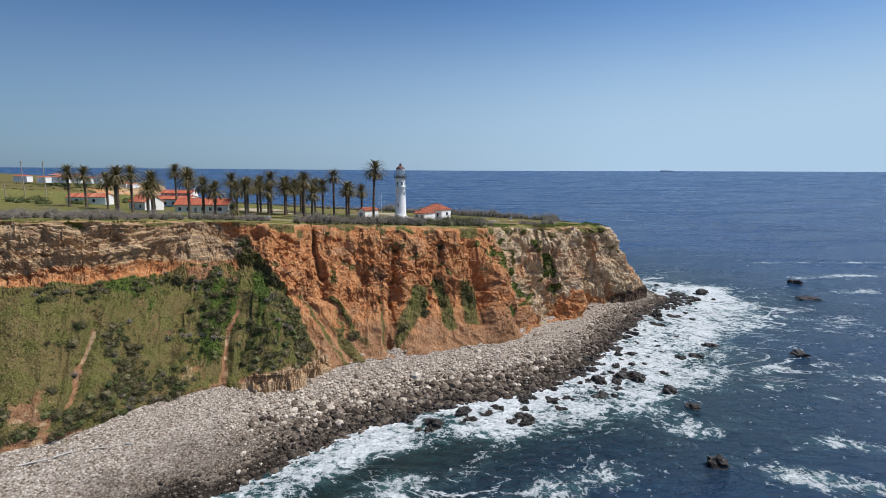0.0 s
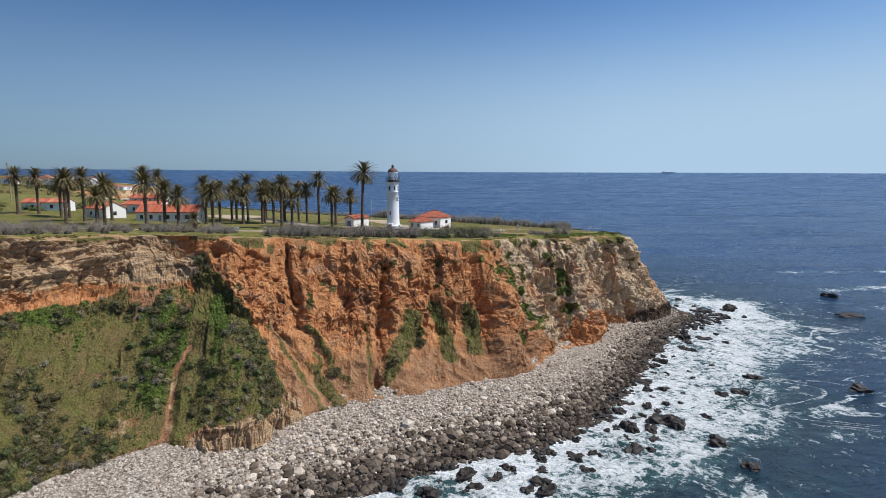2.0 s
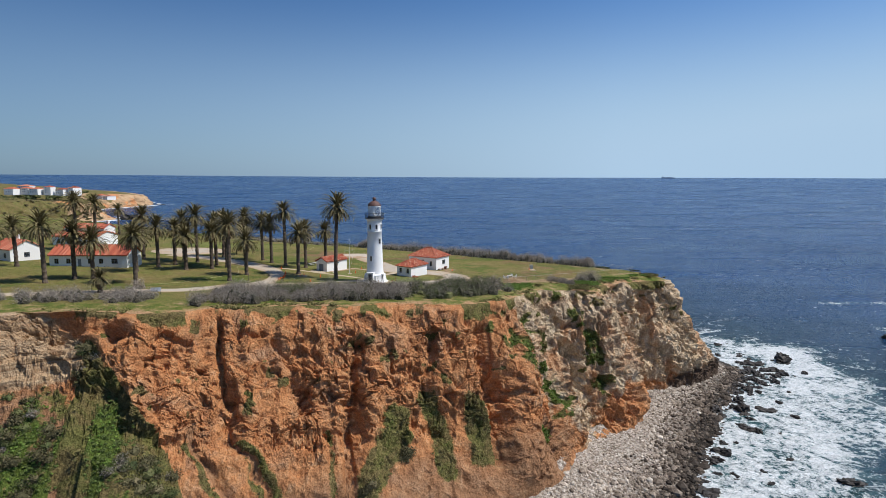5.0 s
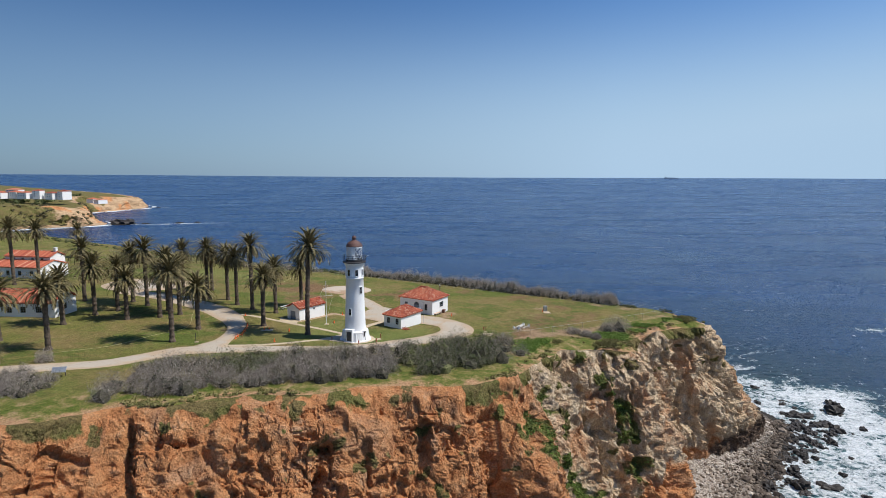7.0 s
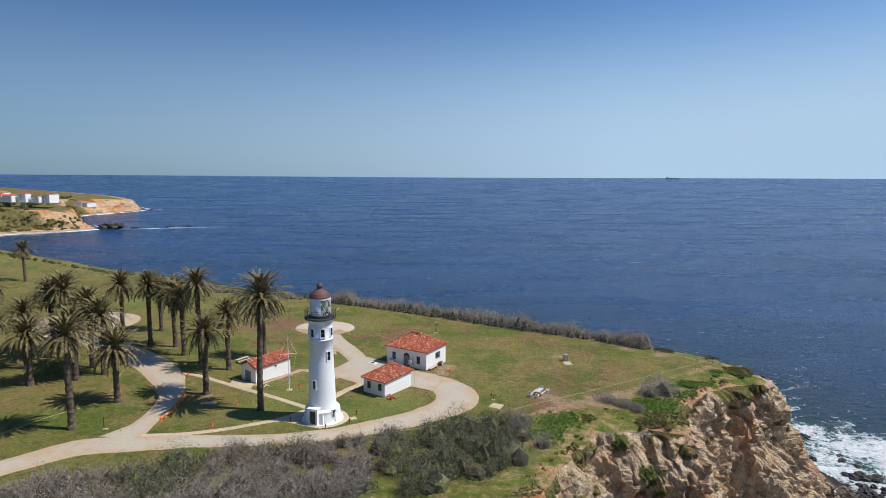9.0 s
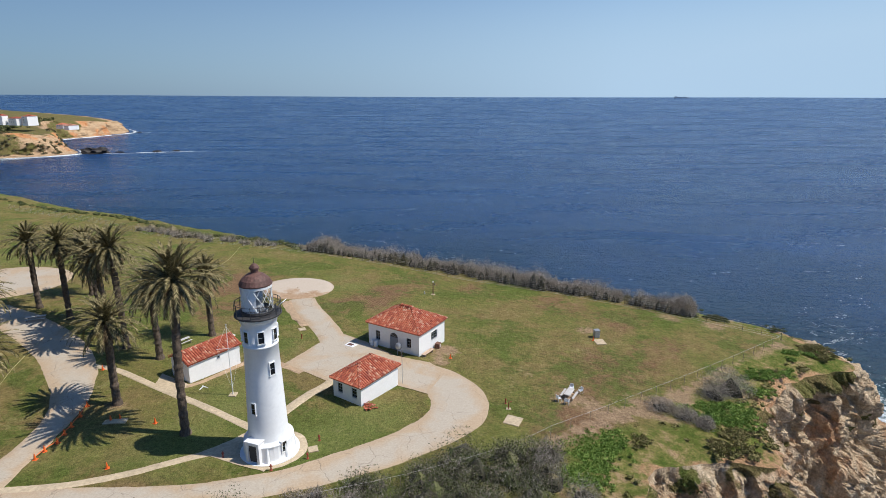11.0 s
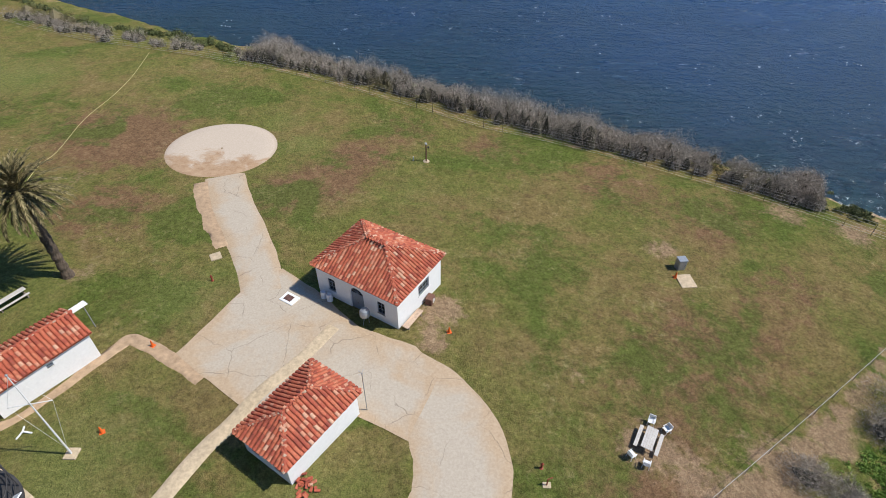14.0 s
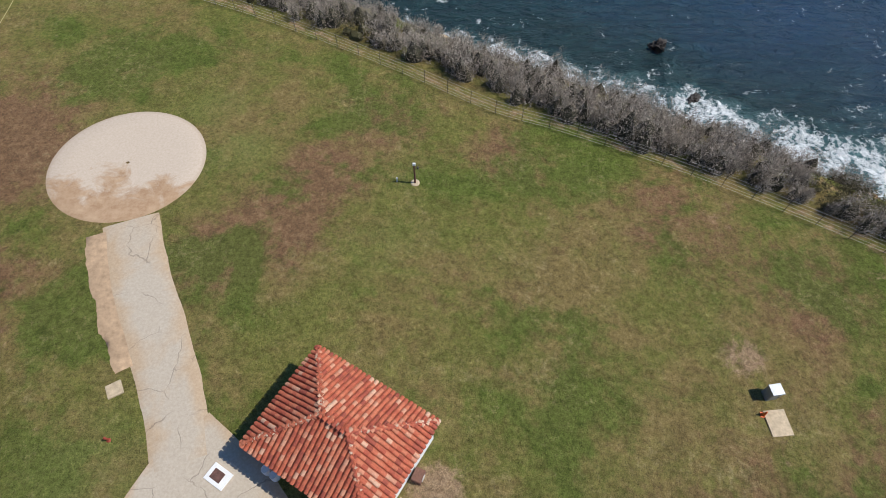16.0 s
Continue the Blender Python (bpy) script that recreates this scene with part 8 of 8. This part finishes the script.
# ---- far headland over the bay ----
HW = smooth_line([(-640, 640), (-560, 730), (-530, 792), (-507, 820), (-470, 850), (-459, 883), (-500, 935), (-570, 1010), (-618, 1085), (-604, 1164), (-594, 1262), (-650, 1345), (-800, 1500), (-1100, 1750)], 16)
HE = smooth_line([(-680, 660), (-600, 745), (-572, 805), (-552, 845), (-525, 875), (-522, 905), (-548, 960), (-612, 1030), (-656, 1100), (-640, 1165), (-622, 1245), (-676, 1330), (-820, 1480), (-1120, 1730)], 16)
ht = smooth_line([(24, 0), (25, 0), (26, 0), (27, 0), (24, 0), (20, 0), (24, 0), (28, 0), (29, 0), (27, 0), (22, 0), (22, 0), (24, 0), (26, 0)], 16)[:, 0]
rows = []
nh = len(HW)
inland = HE - HW
inland /= np.linalg.norm(inland, axis=1, keepdims=True)
west = np.array([-1.0, 0.08])
for f in np.linspace(0, 1, 26):
    p = HW + (HE - HW) * f
    lift = ht * sstep(0.28, 1.0, f) ** 0.8 + 2.2 * min(1, f / 0.28) - 0.6
    p3h = np.column_stack([p, lift])
    k = 9.0 * (0.15 < f < 0.97)
    wob = k * ridged(p3h / np.array([26, 26, 60.0]), 3, 95) + 0.5 * k * fbm(p3h / 9, 3, 96)
    rows.append(np.column_stack([p - inland * wob[:, None], lift]))
for far_, rise_ in ((25, 2), (80, 6), (200, 14), (500, 28), (1300, 40)):
    p = HE + west * far_
    rows.append(np.column_stack([p, ht + rise_ + 2 * fbm(np.column_stack([p / 60, p[:, :1] * 0]), 3, 97)]))
H = np.array(rows)
hv_f = np.concatenate([np.linspace(0, 1, 26), [1.1, 1.2, 1.3, 1.4, 1.5]])[:, None]
station = np.repeat(np.linspace(0, 13, nh)[None], len(H), 0)
h_veg = np.maximum(sstep(0.97, 1.05, hv_f) * 0.95, sstep(0.0, 0.4, fbm(H / 35, 4, 98)) * 0.85 * (hv_f > 0.3) + 0.9 * (1 - sstep(2.9, 3.8, station + 0.9 * fbm(H / 40, 3, 94))) * (hv_f > 0.35))
h_cap = (0.8 + 0.9 * fbm(H / 30, 3, 99)) * np.ones_like(h_veg) + (hv_f < 0.3) * 0.3
h_wet = (hv_f < 0.06) * 0.8 * np.ones_like(h_veg)
tagged(new("headland", mesh_of("headland", H.reshape(-1, 3), grid_faces(len(H), nh), ROCK, False, {"veg": h_veg.ravel(), "cap": h_cap.ravel(), "grey": h_veg.ravel() * 0, "wet": h_wet.ravel(), "lush": h_veg.ravel() * 0.2, "rose": h_veg.ravel() * 0})),
       "far tan cliffs and green top of a headland", "headland", kind="structure")
pick_h = np.random.RandomState(19)
hi_ = pick_h.randint(7, 27, 420), pick_h.randint(16, 130, 420)
keep_ = fbm(H[hi_] / 30, 3, 93) > np.where(hi_[1] < 60, -0.1, 0.12)
rr = pick_h.uniform(1.2, 3.2, int(keep_.sum()))
growth("slope_trees", leafy(H[hi_][keep_], rr, rr * 0.7, 60, 0.9, 54), DARKSCRUB, "dark scrub on the slopes of the headland", "scrub")
sea_rock(-440, 885, 13, 9, 1, "dark rock stack off the headland")
for k, (x, y, r) in enumerate(((-415, 896, 4), (-372, 908, 5), (-350, 918, 4), (-585, 1272, 9), (-575, 1270, 6), (-520, 752, 6), (-505, 744, 5))):
    sea_rock(x, y, r, r * 0.5, k, "dark rock awash off the headland", turn=k)


def villa(x, y, z, turn, w_, d_, floors, label):
    """A far white house: storeys with window openings and a tiled roof."""
    ob = thing("villa", (x, y, z), label, "house", "houses on the headland", turn=turn)
    hgt = floors * 3.2
    bm = panel_wall(w_, hgt + 3, 0.3, [(2 + 3.6 * i, 3.6 + 3.6 * i, 3 + 0.9 + 3.2 * j, 3 + 2.4 + 3.2 * j) for i in range(int((w_ - 3) / 3.6)) for j in range(floors)])
    wl = part("wall", bm, STUCCO, ob)
    wl.matrix_local = Matrix.Translation((-w_ / 2, -d_ / 2, -3))
    bm = bmesh.new()
    box(bm, -w_ / 2, w_ / 2, -d_ / 2 + 0.32, d_ / 2, -3, hgt - 0.01)
    part("body", bm, FRAME, ob)
    for s_ in (-1, 1):
        bm = bmesh.new()
        box(bm, s_ * w_ / 2 - 0.15, s_ * w_ / 2 + 0.15, -d_ / 2 + 0.31, d_ / 2, -3, hgt)
        part("wall", bm, STUCCO, ob)
    bm = bmesh.new()
    q = [(-w_ / 2 - 0.6, -d_ / 2 - 0.6, hgt), (w_ / 2 + 0.6, -d_ / 2 - 0.6, hgt), (w_ / 2 + 0.6, d_ / 2 + 0.6, hgt), (-w_ / 2 - 0.6, d_ / 2 + 0.6, hgt), (-w_ / 2 + d_ / 2, 0, hgt + 2.4), (w_ / 2 - d_ / 2, 0, hgt + 2.4)]
    vs = [bm.verts.new(c) for c in q]
    for f in ((0, 1, 5, 4), (1, 2, 5), (2, 3, 4, 5), (3, 0, 4), (3, 2, 1, 0)):
        bm.faces.new([vs[i] for i in f])
    part("roof", bm, CLAY, ob)


for k, (x, y, z, w_, fl) in enumerate([(-640, 925, 36.5, 20, 2), (-622, 932, 37, 16, 2), (-606, 930, 36.5, 14, 2), (-590, 934, 36, 10, 3), (-572, 938, 35.5, 16, 2), (-556, 940, 35, 9, 3), (-668, 915, 38, 24, 2), (-640, 955, 40, 18, 2), (-530, 985, 27, 10, 1), (-545, 990, 28, 12, 1),
                                       (-760, 850, 43, 38, 2), (-800, 900, 47, 40, 2), (-830, 980, 51, 36, 2)]):
    villa(x, y, z, -20 + 7 * (k % 4), w_, 12 + 2 * (k % 3), fl, "large white house with a red tiled roof above the cliffs" if fl > 1 else "low white house with a red roof on the headland")
for k, (line_, label) in enumerate((([(-640, 638), (-560, 727), (-528, 789), (-504, 816), (-466, 846), (-455, 883), (-496, 936)], "white surf along the foot of the headland"),
                                    ([(-566, 1010), (-614, 1086), (-600, 1164), (-588, 1264), (-640, 1347)], "white surf below the far cliffs"), ([(-436, 876), (-400, 884), (-372, 896), (-330, 912), (-300, 918)], "line of breakers off the headland"),
                                    ([(-586, 1268), (-560, 1274)], "white surf off the last point"))):
    c_ = smooth_line(line_, 60)
    t_ = np.gradient(c_, axis=0)
    n_out = np.column_stack([t_[:, 1], -t_[:, 0]]) / np.linalg.norm(t_, axis=1, keepdims=True)
    q3_ = np.column_stack([c_, c_[:, 0] * 0])
    half_ = np.clip((2.0 if k < 2 else -0.6) + 6.5 * fbm(q3_ / 11, 4, 91 + k), 0.02, 7)[:, None] * (1.0 if k < 2 else 0.7)
    strip = np.stack([np.column_stack([c_ - n_out * half_ * 0.6, c_[:, 0] * 0 + 0.1]), np.column_stack([c_, half_[:, 0] * 0.12 + 0.3]), np.column_stack([c_ + n_out * half_, c_[:, 0] * 0 + 0.1])], 1)
    strip[..., 2] += 63 * sstep(900, 5600, np.hypot(strip[..., 0], strip[..., 1])) / sstep(900, 5600, 4700.0)
    tagged(new("surf", mesh_of("surf", strip.reshape(-1, 3), grid_faces(len(c_), 3), SURF, True)), label, "surf", kind="stuff")
p = in_ring([(-560, 880), (-600, 830), (-760, 800), (-900, 900), (-800, 1100), (-690, 1200), (-660, 1130), (-620, 1030)], 420, 14)
rr = rs.uniform(2.5, 5, len(p))
growth("distant_trees", leafy(np.column_stack([p, 27 + 0.035 * np.clip(-560 - p[:, 0], 0, 400)]), rr, rr * 0.9, 70, 1.2, 51), SCRUB, "dark green trees on the far headland", "trees")
p = in_ring([(-260, 340), (-330, 400), (-560, 470), (-800, 480), (-800, 300), (-420, 330), (-300, 300)], 120, 15)
rr = rs.uniform(2.0, 4.2, len(p))
growth("distant_trees", leafy(on_ground(p), rr, rr * 1.3, 90, 0.9, 52), SCRUB, "dark trees inland beyond the palms", "trees")
p = in_ring([(-130, 232), (-170, 225), (-200, 260), (-190, 300), (-150, 290), (-140, 265)], 26, 16)
rr = rs.uniform(1.5, 2.8, len(p))
growth("garden_trees", leafy(on_ground(p), rr, rr * 1.1, 220, 0.4, 53), SCRUB, "dark green garden trees between white houses", "trees")

# ---- a ship on the horizon ----
x, y = 1737, 4280
sz_ = 63 * float(sstep(900, 5600, np.hypot(x, y)) / sstep(900, 5600, 4700.0))
ob = thing("cargo_ship", (x, y, sz_), "long low grey cargo ship on the horizon", "ship", turn=6)
bm = bmesh.new()
prof = [(-52, 0), (52, 0), (56, 7), (50, 6), (-50, 6), (-53, 7)]
vs = [[bm.verts.new((a, s_ * 7, b)) for a, b in prof] for s_ in (-1, 1)]
bm.faces.new(vs[0])
bm.faces.new(vs[1][::-1])
for k in range(6):
    n = (k + 1) % 6
    bm.faces.new((vs[0][k], vs[1][k], vs[1][n], vs[0][n]))
part("hull", bm, HAZED_GREY, ob)
bm = bmesh.new()
box(bm, -46, -38, -5, 5, 6, 13)
part("superstructure", bm, GREY_METAL, ob)
for k in range(5):
    bm = bmesh.new()
    box(bm, -32 + 15 * k, -20 + 15 * k, -5, 5, 6, 8.5 + (k % 2))
    part("cargo_stack", bm, HAZED_GREY, ob)
